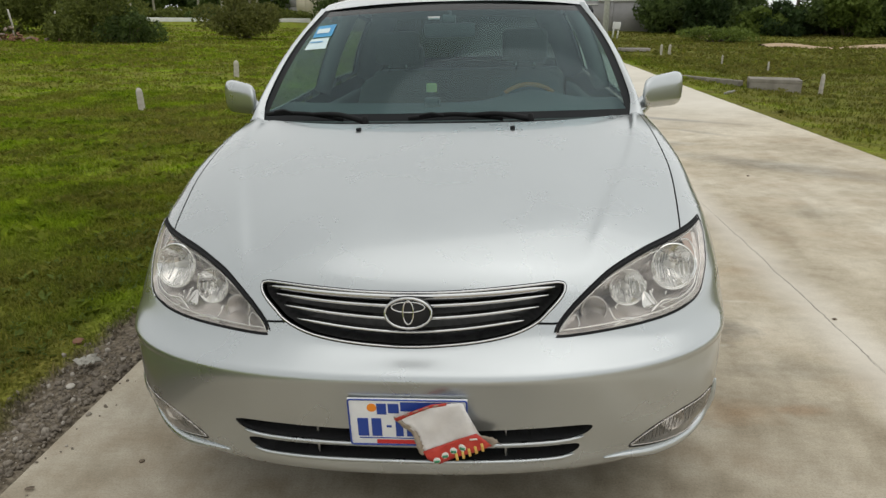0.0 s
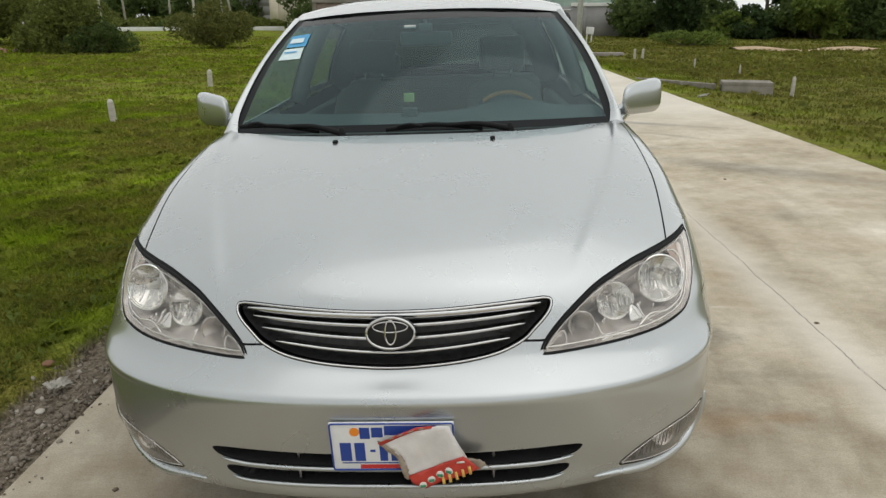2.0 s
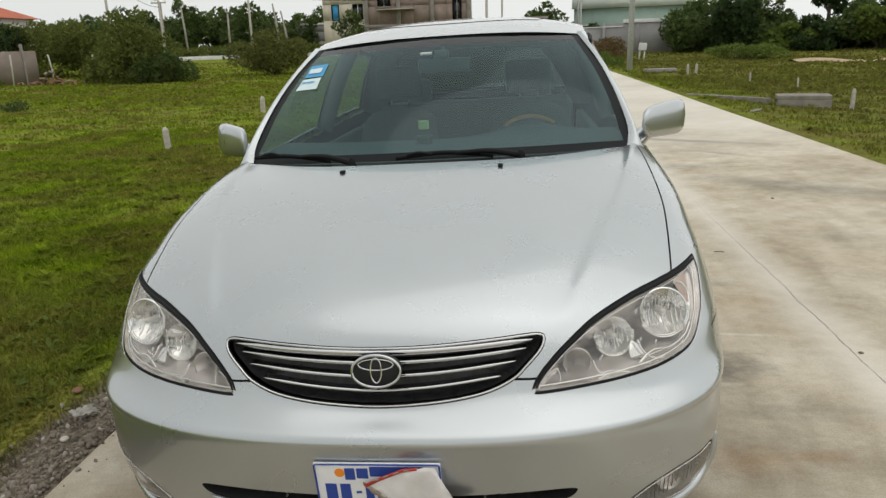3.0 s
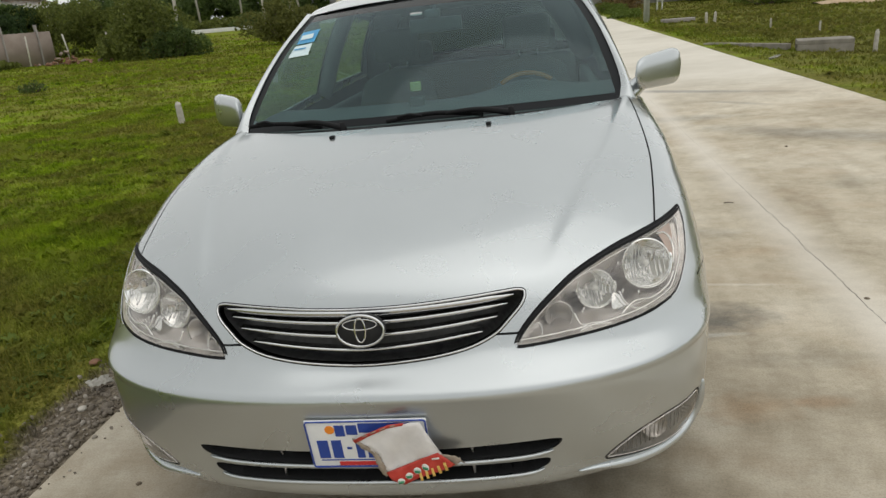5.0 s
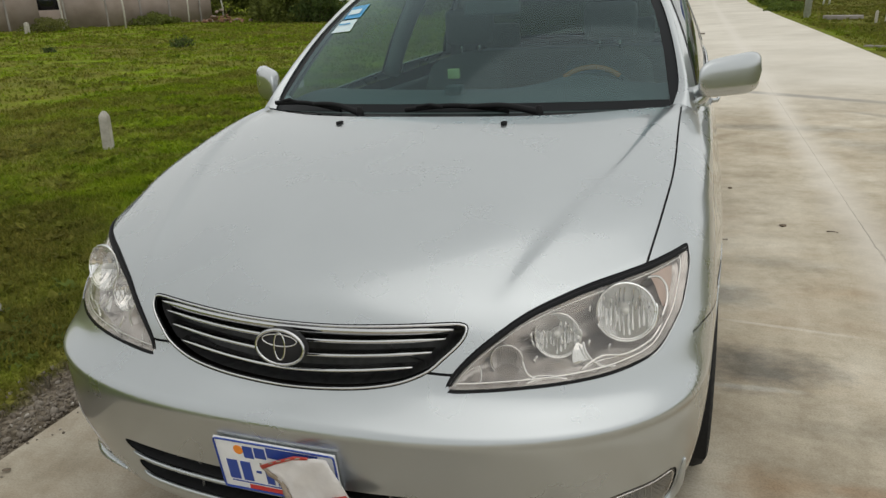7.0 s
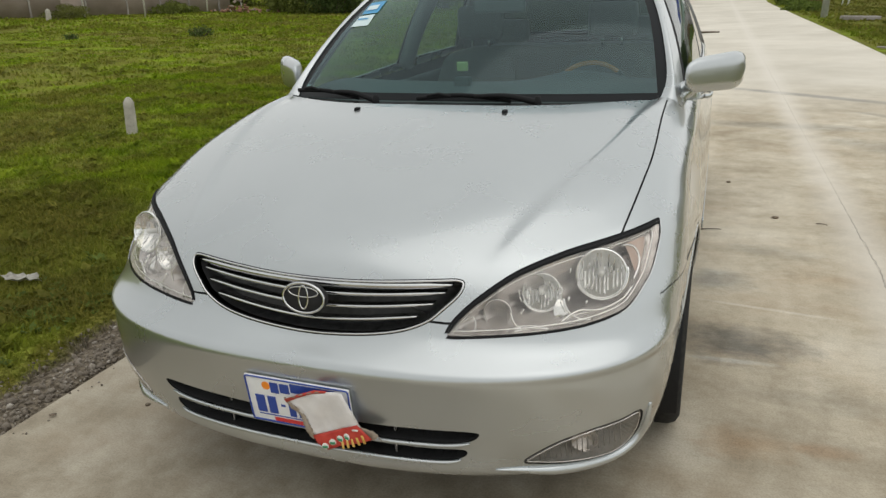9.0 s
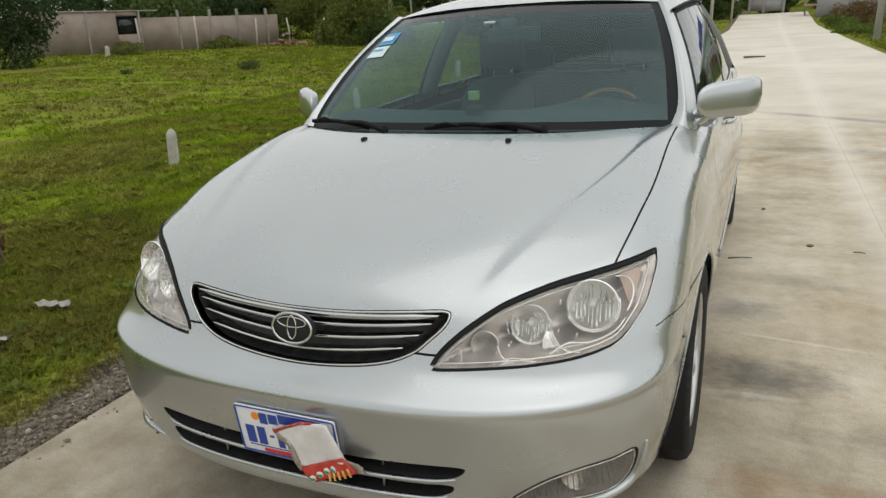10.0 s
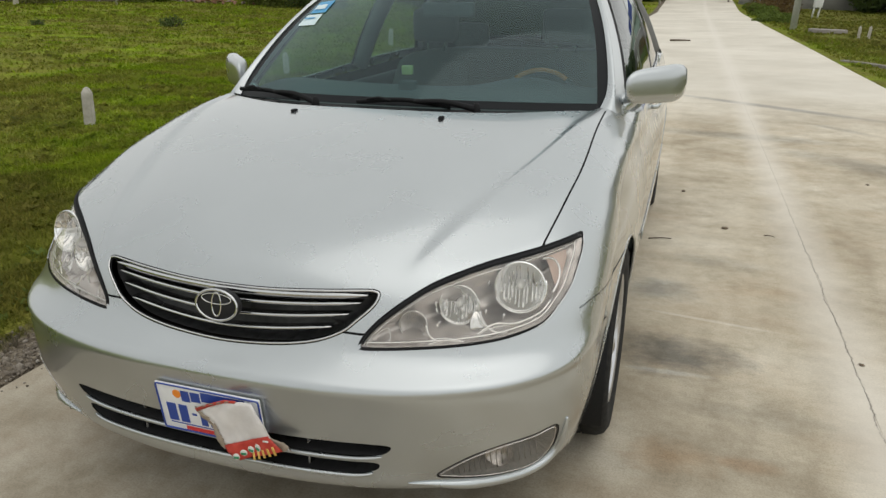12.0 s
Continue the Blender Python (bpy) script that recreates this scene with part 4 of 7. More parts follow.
# fog lamps
for k, sg in (("r", 1), ("l", -1)):
    fog = put("fog_lamp", sunk("fog_lamp", front["fog_" + k], FOG, 0.045, 1.4), FOG_BODY, car, "clear fog lamp in the bumper")
    put("lens", panel_mesh("lens", front["fog_" + k]), LENS, fog).visible_shadow = False
    put("seal", panel_mesh("seal", front["fog_seal_" + k], 0.002), TRIM, fog)
    part("rim", tube(along_nose(grown(FOG, -0.003) * (sg, 1), 0.0), 0.0016, 5, closed=True), LAMP_BODY, fog)
    c = on_nose(sg * 0.675, 0.358, -0.022)
    turn = Matrix.Translation(c) @ Euler((radians(84), 0, radians(sg * 14))).to_matrix().to_4x4()
    part("reflector", lathe([(0.032 * q, 0.018 * (q * q - 1)) for q in (0.0, 0.3, 0.6, 0.8, 1.0)], 22, turn), LAMP_BODY, fog)
    for q in np.linspace(0.575, 0.745, 16):
        zt = np.interp(q, (0.56, 0.61, 0.65, 0.75), (0.350, 0.377, 0.390, 0.401))
        part("flute", tube(along_nose(np.array([(sg * q, 0.326), (sg * q, zt)]), -0.010), 0.0012, 4), FOG_BODY, fog)
    lower = curve_through([(0.475, 0.313), (0.53, 0.311), (0.60, 0.300), (0.66, 0.290), (0.715, 0.285), (0.757, 0.299), (0.783, 0.338), (0.794, 0.385), (0.798, 0.415)], 5, False)
    part("lip", tube(along_nose(lower * (sg, 1), 0.001), np.interp(np.linspace(0, 1, len(lower)), (0, 0.25, 0.8, 1), (0.002, 0.0135, 0.0115, 0.003)), 10), PAINT, fog, "silver lip under the lamp")

# number plate with bars for its characters, and a scrap of packaging stuck over it
PLATE = Matrix.Translation((0.0, -0.0868, 0.440)) @ Matrix.Rotation(radians(6.5), 4, "X")
plate = part("number_plate", block(-0.1435, 0.1435, -0.003, 0.003, -0.068, 0.068, 0.002, 2, PLATE), WHITE, car, "white plate with a blue border")
rounded = lambda w, h, r=0.006: [(sx * (w - r) + r * math.cos(a + q), sz * (h - r) + r * math.sin(a + q)) for sx, sz, a in ((1, 1, 0.0), (-1, 1, math.pi / 2), (-1, -1, math.pi), (1, -1, 1.5 * math.pi)) for q in (0.0, 0.5, 1.07, 1.57)]
part("border", tube([tuple(PLATE @ Vector((x, -0.004, z))) for x, z in rounded(0.1415, 0.0660)], 0.0022, 6, closed=True), BLUE, plate)
flat = lambda loop, mat, name="mark": part(name, prism(loop, -0.0042, -0.0028, PLATE), mat, plate, smooth=False)
box2 = lambda x0, x1, z0, z1: [(x0, z0), (x1, z0), (x1, z1), (x0, z1)]
flat(ellipse(-0.085, 0.043, 0.0115, 0.0115, 20), ORANGE, "dot")
for x0, x1, z0, z1 in ((-0.073, -0.050, 0.024, 0.055), (-0.046, -0.020, 0.028, 0.055), (-0.016, 0.105, 0.034, 0.060), (-0.122, -0.096, -0.040, 0.012), (-0.088, -0.064, -0.040, 0.012), (-0.052, -0.040, -0.014, -0.008), (-0.030, -0.012, -0.040, 0.012), (-0.004, 0.016, -0.040, 0.012), (0.024, 0.044, -0.040, 0.012), (0.052, 0.072, -0.040, 0.012), (-0.120, 0.115, -0.047, -0.0445), (-0.135, 0.135, -0.0655, -0.0635)):
    flat(box2(x0, x1, z0, z1), BLUE)
flat(box2(-0.078, 0.060, -0.062, -0.051), RED)

CARD = speckled("torn card", (0.66, 0.63, 0.62), (0.78, 0.75, 0.74), 25, 0.75, 0.004)
KRAFT = speckled("brown card", (0.26, 0.21, 0.16), (0.36, 0.30, 0.24), 60, 0.85)
CARD_RED = speckled("red print", (0.44, 0.03, 0.022), (0.56, 0.06, 0.04), 40, 0.45)
GOLD = speckled("yellow print", (0.62, 0.36, 0.06), (0.80, 0.55, 0.16), 120, 0.45)
GREEN = material("green print", (0.05, 0.26, 0.13), 0.5)
PALE = material("pale print", (0.75, 0.74, 0.70), 0.5)


def crumple(x, z):
    """Forward stand-off of the scrap from the plate, in its own plane."""
    return -0.016 - 0.10 * max(z - 0.02, 0) * 0.3 - 0.05 * max(-0.03 - z, 0) + 0.004 * math.sin(31 * x + 2) * math.sin(37 * z) + 0.0025 * math.sin(90 * x - 60 * z) - 0.05 * max(x - 0.1, 0)


def scrap(name, loop, mat, parent, lift=0.0, thick=0.0012, label=""):
    """A patch of bent card: an outline filled with a fine net and bent by crumple()."""
    from mathutils.geometry import delaunay_2d_cdt

    loop = np.array(loop, float)
    n = len(loop)
    lo, hi = loop.min(0), loop.max(0)
    step = max((hi - lo).max() / 16, 0.006)
    net = [(x, z) for x in np.arange(lo[0], hi[0], step) for z in np.arange(lo[1], hi[1], step)]
    net = [p for p in net if inside(grown(loop, -step * 0.4), np.array([p]))[0]]
    out, _, tris, *_ = delaunay_2d_cdt([Vector(p) for p in [*map(tuple, loop), *net]], [(i, (i + 1) % n) for i in range(n)], [], 1, 1e-6)
    bm = bmesh.new()
    vs = [bm.verts.new(PLATE @ Vector((p[0], crumple(p[0], p[1]) - lift, p[1]))) for p in out]
    for t in tris:
        bm.faces.new([vs[i] for i in t])
    bmesh.ops.recalc_face_normals(bm, faces=bm.faces[:])
    bmesh.ops.solidify(bm, geom=bm.faces[:], thickness=thick)
    return part(name, bm, mat, parent, label)


def ragged(points, amount, seed):
    rng = np.random.RandomState(seed)
    p = curve_through(points, 5)
    return p + rng.uniform(-amount, amount, p.shape)


# outline points of the scrap about the plate's middle, in metres
paper = thing("torn_packaging", "torn white cardboard with a red band stuck over the number plate", "cardboard", ROAD)
scrap("sheet", [(-0.026, 0.020), (0.020, 0.040), (0.062, 0.058), (0.108, 0.072), (0.132, 0.069), (0.140, 0.050), (0.152, 0.020), (0.172, -0.016), (0.120, -0.042), (0.070, -0.062), (0.036, -0.078), (0.030, -0.050), (0.022, -0.020), (0.000, 0.000)], CARD, paper, 0.0, label="white blank side")
scrap("kraft_edge", ragged([(-0.030, 0.020), (-0.020, 0.022), (0.006, 0.000), (0.026, -0.022), (0.034, -0.050), (0.036, -0.082), (0.024, -0.078), (0.018, -0.040), (0.004, -0.014)], 0.002, 5), KRAFT, paper, 0.0015, label="torn brown edge")
scrap("kraft_corner", ragged([(0.150, -0.020), (0.178, -0.020), (0.214, -0.034), (0.210, -0.046), (0.180, -0.056), (0.150, -0.060)], 0.003, 8), KRAFT, paper, -0.004)
scrap("top_band", [(-0.032, 0.019), (0.010, 0.043), (0.060, 0.066), (0.098, 0.0745), (0.094, 0.068), (0.056, 0.056), (0.010, 0.034), (-0.024, 0.014)], CARD_RED, paper, 0.0022)
scrap("red_band", [(0.034, -0.074), (0.066, -0.060), (0.120, -0.036), (0.164, -0.013), (0.186, -0.030), (0.200, -0.046), (0.160, -0.066), (0.110, -0.088), (0.074, -0.106), (0.058, -0.098), (0.044, -0.092)], CARD_RED, paper, 0.002, label="red printed band")
for i, (x, z) in enumerate(((0.068, -0.0945), (0.088, -0.0815), (0.108, -0.0690), (0.129, -0.0575))):
    scrap("badge", ellipse(x, z, 0.0088, 0.0088, 14), PALE, paper, 0.0034)
    scrap("badge_mark", [(x - 0.0062, z - 0.0055), (x + 0.0062, z - 0.0055), (x + 0.0066, z + 0.0010), (x - 0.0066, z + 0.0010)], GREEN, paper, 0.0046)
for i in range(5):
    x, z = 0.118 + 0.0155 * i, -0.0835 + 0.0085 * i
    scrap("gold_bar", [(x - 0.004, z - 0.010 - 0.001 * i), (x + 0.003, z - 0.008 - 0.001 * i), (x + 0.001 - 0.002, z + 0.010 + 0.001 * i), (x - 0.007, z + 0.008 + 0.001 * i)], GOLD, paper, 0.0034)
scrap("white_bar", [(0.148, -0.034), (0.166, -0.027), (0.165, -0.023), (0.147, -0.030)], PALE, paper, 0.0034)
for x, z in ((0.0, 0.034), (0.022, 0.045), (0.046, 0.055), (0.070, 0.063)):
    scrap("gold_mark", [(x - 0.008, z - 0.003), (x + 0.004, z + 0.001), (x + 0.008, z + 0.006), (x - 0.004, z + 0.002)], KRAFT, paper, 0.0036)


# door mirrors
def door_mirror(sg):
    def shell(s, t):
        """A rounded pod: s round it, t from its inner to its outer end."""
        a = s * math.pi
        sq = lambda v, e: np.sign(v) * np.abs(v) ** e
        w = np.clip(1 - np.abs(2 * t - 1) ** 6.0, 0.0, 1.0) ** 0.40
        x = 0.800 + 0.206 * t + 0.012 * np.sin(a) * w
        half_z = (0.058 + 0.010 * np.clip(t * 1.4, 0, 1)) * w
        half_y = (0.060 + 0.012 * t) * w
        y = 1.470 + 0.20 * (t - 0.4) + half_y * sq(np.sin(a), 0.8)
        z = 1.052 + 0.006 * t + half_z * sq(np.cos(a), 0.62)
        return np.stack([sg * x, y, z], -1)

    body = sheet("door_mirror", shell, 40, 26, PAINT, car, -1.0, 1.0, 0.0, 1.0, "silver door mirror", flip=sg > 0)
    part("mirror_foot", tube(curve_through([(sg * 0.775, 1.40, 0.985), (sg * 0.80, 1.42, 1.000), (sg * 0.835, 1.445, 1.022), (sg * 0.86, 1.46, 1.035)], 5, False), np.linspace(0.034, 0.026, 16), 12, flat=1.0), PAINT, body)
    part("mirror_glass", prism([(-0.07, -0.045), (0.07, -0.045), (0.075, 0.045), (-0.065, 0.045)], 0.0, 0.004, Matrix.Translation((sg * 0.92, 1.545, 1.057)) @ Matrix.Rotation(radians(sg * 46), 4, "Z")), MIRROR_SILVER, body)


door_mirror(1)
door_mirror(-1)


# wheels
def wheel(m):
    tyre = part("wheel", lathe([(0.205, -0.085), (0.235, -0.100), (0.285, -0.104), (0.306, -0.092), (0.316, -0.070), (0.318, -0.030), (0.312, -0.028), (0.312, -0.022), (0.318, -0.020), (0.319, 0.020), (0.312, 0.022), (0.312, 0.028), (0.318, 0.030), (0.316, 0.070), (0.306, 0.092), (0.285, 0.104), (0.235, 0.100), (0.205, 0.085)], 56), RUBBER, car, "road wheel with a black tyre and alloy rim")
    tyre.matrix_basis = m
    part("rim", lathe([(0.207, 0.086), (0.214, 0.092), (0.207, 0.095), (0.195, 0.086), (0.188, 0.050), (0.180, -0.06), (0.205, -0.085)], 40), ALLOY, tyre, "alloy rim")
    for k in range(7):
        a = 2 * math.pi * k / 7
        turn = Matrix.Rotation(a, 4, "Z")
        part("spoke", tube([tuple(turn @ Vector(p)) for p in ((0.035, 0, 0.074), (0.11, 0, 0.080), (0.192, 0, 0.074))], (0.030, 0.022, 0.026), 8, flat=0.4, up=(0, 1, 0)), ALLOY, tyre)
    part("hub", lathe([(0.0, 0.088), (0.028, 0.086), (0.036, 0.078), (0.040, 0.060), (0.06, 0.04), (0.06, 0.0)], 20), ALLOY, tyre)
    part("brake_disc", lathe([(0.0, 0.03), (0.13, 0.03), (0.13, 0.0), (0.0, 0.0)], 28), LAMP_BODY, tyre)


for y in (0.87, 3.59):
    for sg in (1, -1):
        wheel(Matrix.Translation((sg * 0.762, y, 0.318)) @ Euler((0, radians(90 * sg), 0)).to_matrix().to_4x4())

# floor pan and bulkhead, dark from below
part("underbody", merged(block(-0.62, 0.62, 0.30, 4.45, 0.22, 0.28, 0.02), block(-0.55, 0.55, 0.20, 1.0, 0.30, 0.56, 0.05), block(-0.70, 0.70, 1.02, 1.10, 0.26, 0.96, 0.02)), DARK, car)


# ---- inside the car ----
DASH = speckled("dashboard vinyl", (0.075, 0.085, 0.085), (0.10, 0.11, 0.11), 140, 0.6)
CLOTH = speckled("grey seat cloth", (0.09, 0.095, 0.092), (0.135, 0.14, 0.135), 60, 0.9)
LINING = speckled("pale headlining", (0.14, 0.14, 0.135), (0.18, 0.18, 0.175), 90, 0.9)
WOOD = speckled("wood-look rim", (0.42, 0.22, 0.10), (0.56, 0.31, 0.15), 30, 0.10)


def dash_top(s, t):
    """The dashboard's top: s across, t from the glass back over the edge and down."""
    x = 0.73 * s
    y = 1.13 + 0.12 * np.abs(s) ** 2.2 + 0.62 * np.clip(t, 0, 0.75) / 0.75
    z = 0.985 + 0.030 * np.sin(math.pi * np.clip(t / 0.75, 0, 1)) - 0.30 * np.clip((t - 0.72) / 0.28, 0, 1) ** 1.2
    hood = np.exp(-(((x - 0.37) / 0.17) ** 2)) * np.exp(-(((t - 0.62) / 0.14) ** 2))
    return np.stack([x, y, z + 0.045 * hood], -1)


sheet("dashboard", dash_top, 50, 30, DASH, car, label="dark grey dashboard")
part("cabin_floor", block(-0.72, 0.72, 1.1, 4.2, 0.27, 0.33, 0.02), DASH, car)
part("parcel_shelf", block(-0.66, 0.66, 3.55, 3.95, 0.97, 1.0, 0.02), DASH, car)
sheet("headlining", lambda s, t: roof(s * 0.97, 0.03 + 0.94 * t) - (0, 0, 0.03), 30, 24, LINING, car, flip=True)
for sg in (1, -1):
    part("door_card", block(sg * 0.70 - 0.03, sg * 0.70 + 0.03, 1.35, 3.45, 0.35, 0.93, 0.03, 3), DASH, car)
    part("centre_post", tube([cheek(0.48, t) * (sg, 1, 1) - (sg * 0.045, 0, 0) for t in np.linspace(0, 1, 8)], 0.045, 10), LINING, car)
    part("rear_post", tube([cheek(0.90, t) * (sg, 1, 1) - (sg * 0.06, 0, 0) for t in np.linspace(0, 1, 8)], 0.09, 10), LINING, car)


def seat(x):
    def back(s, t):
        a = s * math.pi
        w = 0.245 - 0.05 * t**2
        d = 0.065 - 0.015 * t
        sq = lambda v: np.sign(v) * np.abs(v) ** 0.6
        close = np.clip(np.minimum(t, 1 - t) * 9, 0, 1) ** 0.5
        return np.stack([x + w * close * sq(np.cos(a)), 2.42 + 0.20 * t + d * close * sq(np.sin(a)), 0.50 + 0.58 * t], -1)

    b = sheet("front_seat", back, 32, 22, CLOTH, car, label="grey cloth front seat")
    part("cushion", block(x - 0.25, x + 0.25, 1.92, 2.46, 0.40, 0.54, 0.05, 3), CLOTH, b)
    part("headrest", block(x - 0.13, x + 0.13, 2.60, 2.69, 1.11, 1.29, 0.04, 3), CLOTH, b)
    for q in (-0.05, 0.05):
        part("post", tube([(x + q, 2.64, 1.05), (x + q, 2.645, 1.14)], 0.006, 6), CHROME, b)


seat(0.37)
seat(-0.37)
bench = part("rear_seat", block(-0.66, 0.66, 3.38, 3.54, 0.50, 1.02, 0.06, 3), CLOTH, car, "grey cloth rear bench")
part("cushion", block(-0.66, 0.66, 2.98, 3.46, 0.38, 0.52, 0.05, 3), CLOTH, bench)
for x in (-0.42, 0.42):
    part("headrest", block(x - 0.12, x + 0.12, 3.46, 3.55, 1.03, 1.18, 0.04, 3), CLOTH, bench)

# steering wheel: wood-look upper arc on a dark rim
turn = Matrix.Translation((0.368, 1.93, 0.872)) @ Matrix.Rotation(radians(64), 4, "X")
ring_of = lambda a0, a1, n: [tuple(turn @ Vector((0.188 * math.cos(a), 0.188 * math.sin(a), 0))) for a in np.linspace(a0, a1, n)]
rim = part("steering_wheel", tube(ring_of(math.pi * 0.72, math.pi * 2.28, 40), 0.0135, 8), DASH, car, "steering wheel with a wood-look upper arc")
part("upper_arc", tube(ring_of(math.pi * 0.28, math.pi * 0.72, 20), 0.0105, 10), WOOD, rim, "glossy brown upper arc")
part("boss", lathe([(0.0, 0.035), (0.06, 0.03), (0.075, 0.0), (0.06, -0.06)], 20, turn), DASH, rim)
for a in (0.05, 0.95, 1.5):
    part("spoke", tube([tuple(turn @ Vector((q * math.cos(a * math.pi), q * math.sin(a * math.pi), 0.0))) for q in (0.05, 0.18)], 0.016, 8, flat=0.5), DASH, rim)
part("column", tube([(0.368, 1.90, 0.86), (0.368, 1.68, 0.80)], 0.05, 12), DASH, rim)

# inside mirror with its bright edge
inner = part("inside_mirror", block(-0.115, 0.115, 1.74, 1.775, 1.275, 1.335, 0.012, 3), DASH, car, "inside mirror behind the windscreen")
part("stem", tube([(0.0, 1.755, 1.33), (0.0, 1.735, 1.385)], 0.012, 8), DASH, inner)
part("sensor_box", block(-0.03, 0.03, 1.66, 1.73, 1.335, 1.37, 0.008), DASH, inner)
part("bright_tab", block(-0.085, -0.035, 1.628, 1.634, 1.352, 1.364, 0.002), WHITE, inner)

# windscreen stickers
STICK_BLUE = speckled("blue sticker", (0.03, 0.26, 0.52), (0.05, 0.34, 0.62), 30, 0.4)
STICK_PALE = speckled("pale sticker", (0.55, 0.68, 0.70), (0.66, 0.78, 0.80), 30, 0.4)


def sticker(name, corners, mat, parent, out, label=""):
    c = np.array(corners)

    def patch(s, t):
        p = (c[0] * ((1 - s) * (1 - t))[:, None] + c[1] * (s * (1 - t))[:, None] + c[2] * (s * t)[:, None] + c[3] * ((1 - s) * t)[:, None])
        return screen(p[:, 0], p[:, 1])

    return sheet(name, patch, 6, 6, mat, parent, 0.0, 1.0, 0.0, 1.0, label, out)


blue = sticker("sticker", [(-0.908, 0.650), (-0.768, 0.655), (-0.792, 0.790), (-0.928, 0.778)], STICK_BLUE, windscreen, 0.003, "blue inspection sticker")
sticker("sticker_bar", [(-0.895, 0.685), (-0.800, 0.69), (-0.812, 0.742), (-0.905, 0.735)], STICK_PALE, blue, 0.006)
pale = sticker("sticker", [(-0.906, 0.527), (-0.756, 0.533), (-0.776, 0.642), (-0.908, 0.632)], STICK_PALE, windscreen, 0.003, "pale blue tax sticker")
sticker("sticker_bar", [(-0.893, 0.588), (-0.800, 0.592), (-0.805, 0.603), (-0.896, 0.600)], STICK_BLUE, pale, 0.006)

# air freshener on the dashboard
SCENT = material("pale green liquid", (0.50, 0.58, 0.26), 0.2, 0.0, 0.4)
bottle = part("air_freshener", block(-0.080, -0.036, 1.40, 1.425, 1.070, 1.106, 0.006, 3), SCENT, None, smooth=True)
bottle.matrix_basis = ROAD
tagged(bottle, "small pale green air freshener standing on the dashboard", "air freshener")
part("foot", block(-0.088, -0.026, 1.385, 1.44, 1.004, 1.047, 0.006, 2), DASH, bottle, "dark foot")


# the cabin stands a little further forward, and is a little narrower, than its drawn stations
def set_forward(ob, inherited):
    """Shifts all behind the headlights forward and draws the upper body in, gliding in along the bonnet; wheels move whole."""
    if ob.name.startswith("wheel"):
        if "_" not in ob.name:
            ob.matrix_basis = Matrix.Translation((0, -0.015, 0)) @ ob.matrix_basis
            return
    m = inherited @ ob.matrix_basis
    if ob.type == "MESH":
        me = ob.data
        co = np.empty(len(me.vertices) * 3)
        me.vertices.foreach_get("co", co)
        a, t = np.array(m.to_3x3()), np.array(m.translation)
        p = co.reshape(-1, 3) @ a.T + t
        k = np.clip((p[:, 1] - 0.42) / 0.55, 0, 1)
        k = k * k * (3 - 2 * k)
        p[:, 1] -= 0.032 * k
        p[:, 0] *= 1 - 0.018 * k * np.clip((p[:, 2] - 0.90) / 0.1, 0, 1)
        me.vertices.foreach_set("co", ((p - t) @ np.linalg.inv(a).T).ravel())
        me.update()
    for child in ob.children:
        set_forward(child, m)


for ob in car.children:
    set_forward(ob, Matrix())
set_forward(bottle, ROAD.inverted())


# ---- ground, road, field ----
def add_range(m, value, low, high):
    n = add(m, "ShaderNodeMapRange")
    n.inputs[1].default_value, n.inputs[2].default_value = low, high
    join(m, value, n.inputs[0])
    return n.outputs[0]


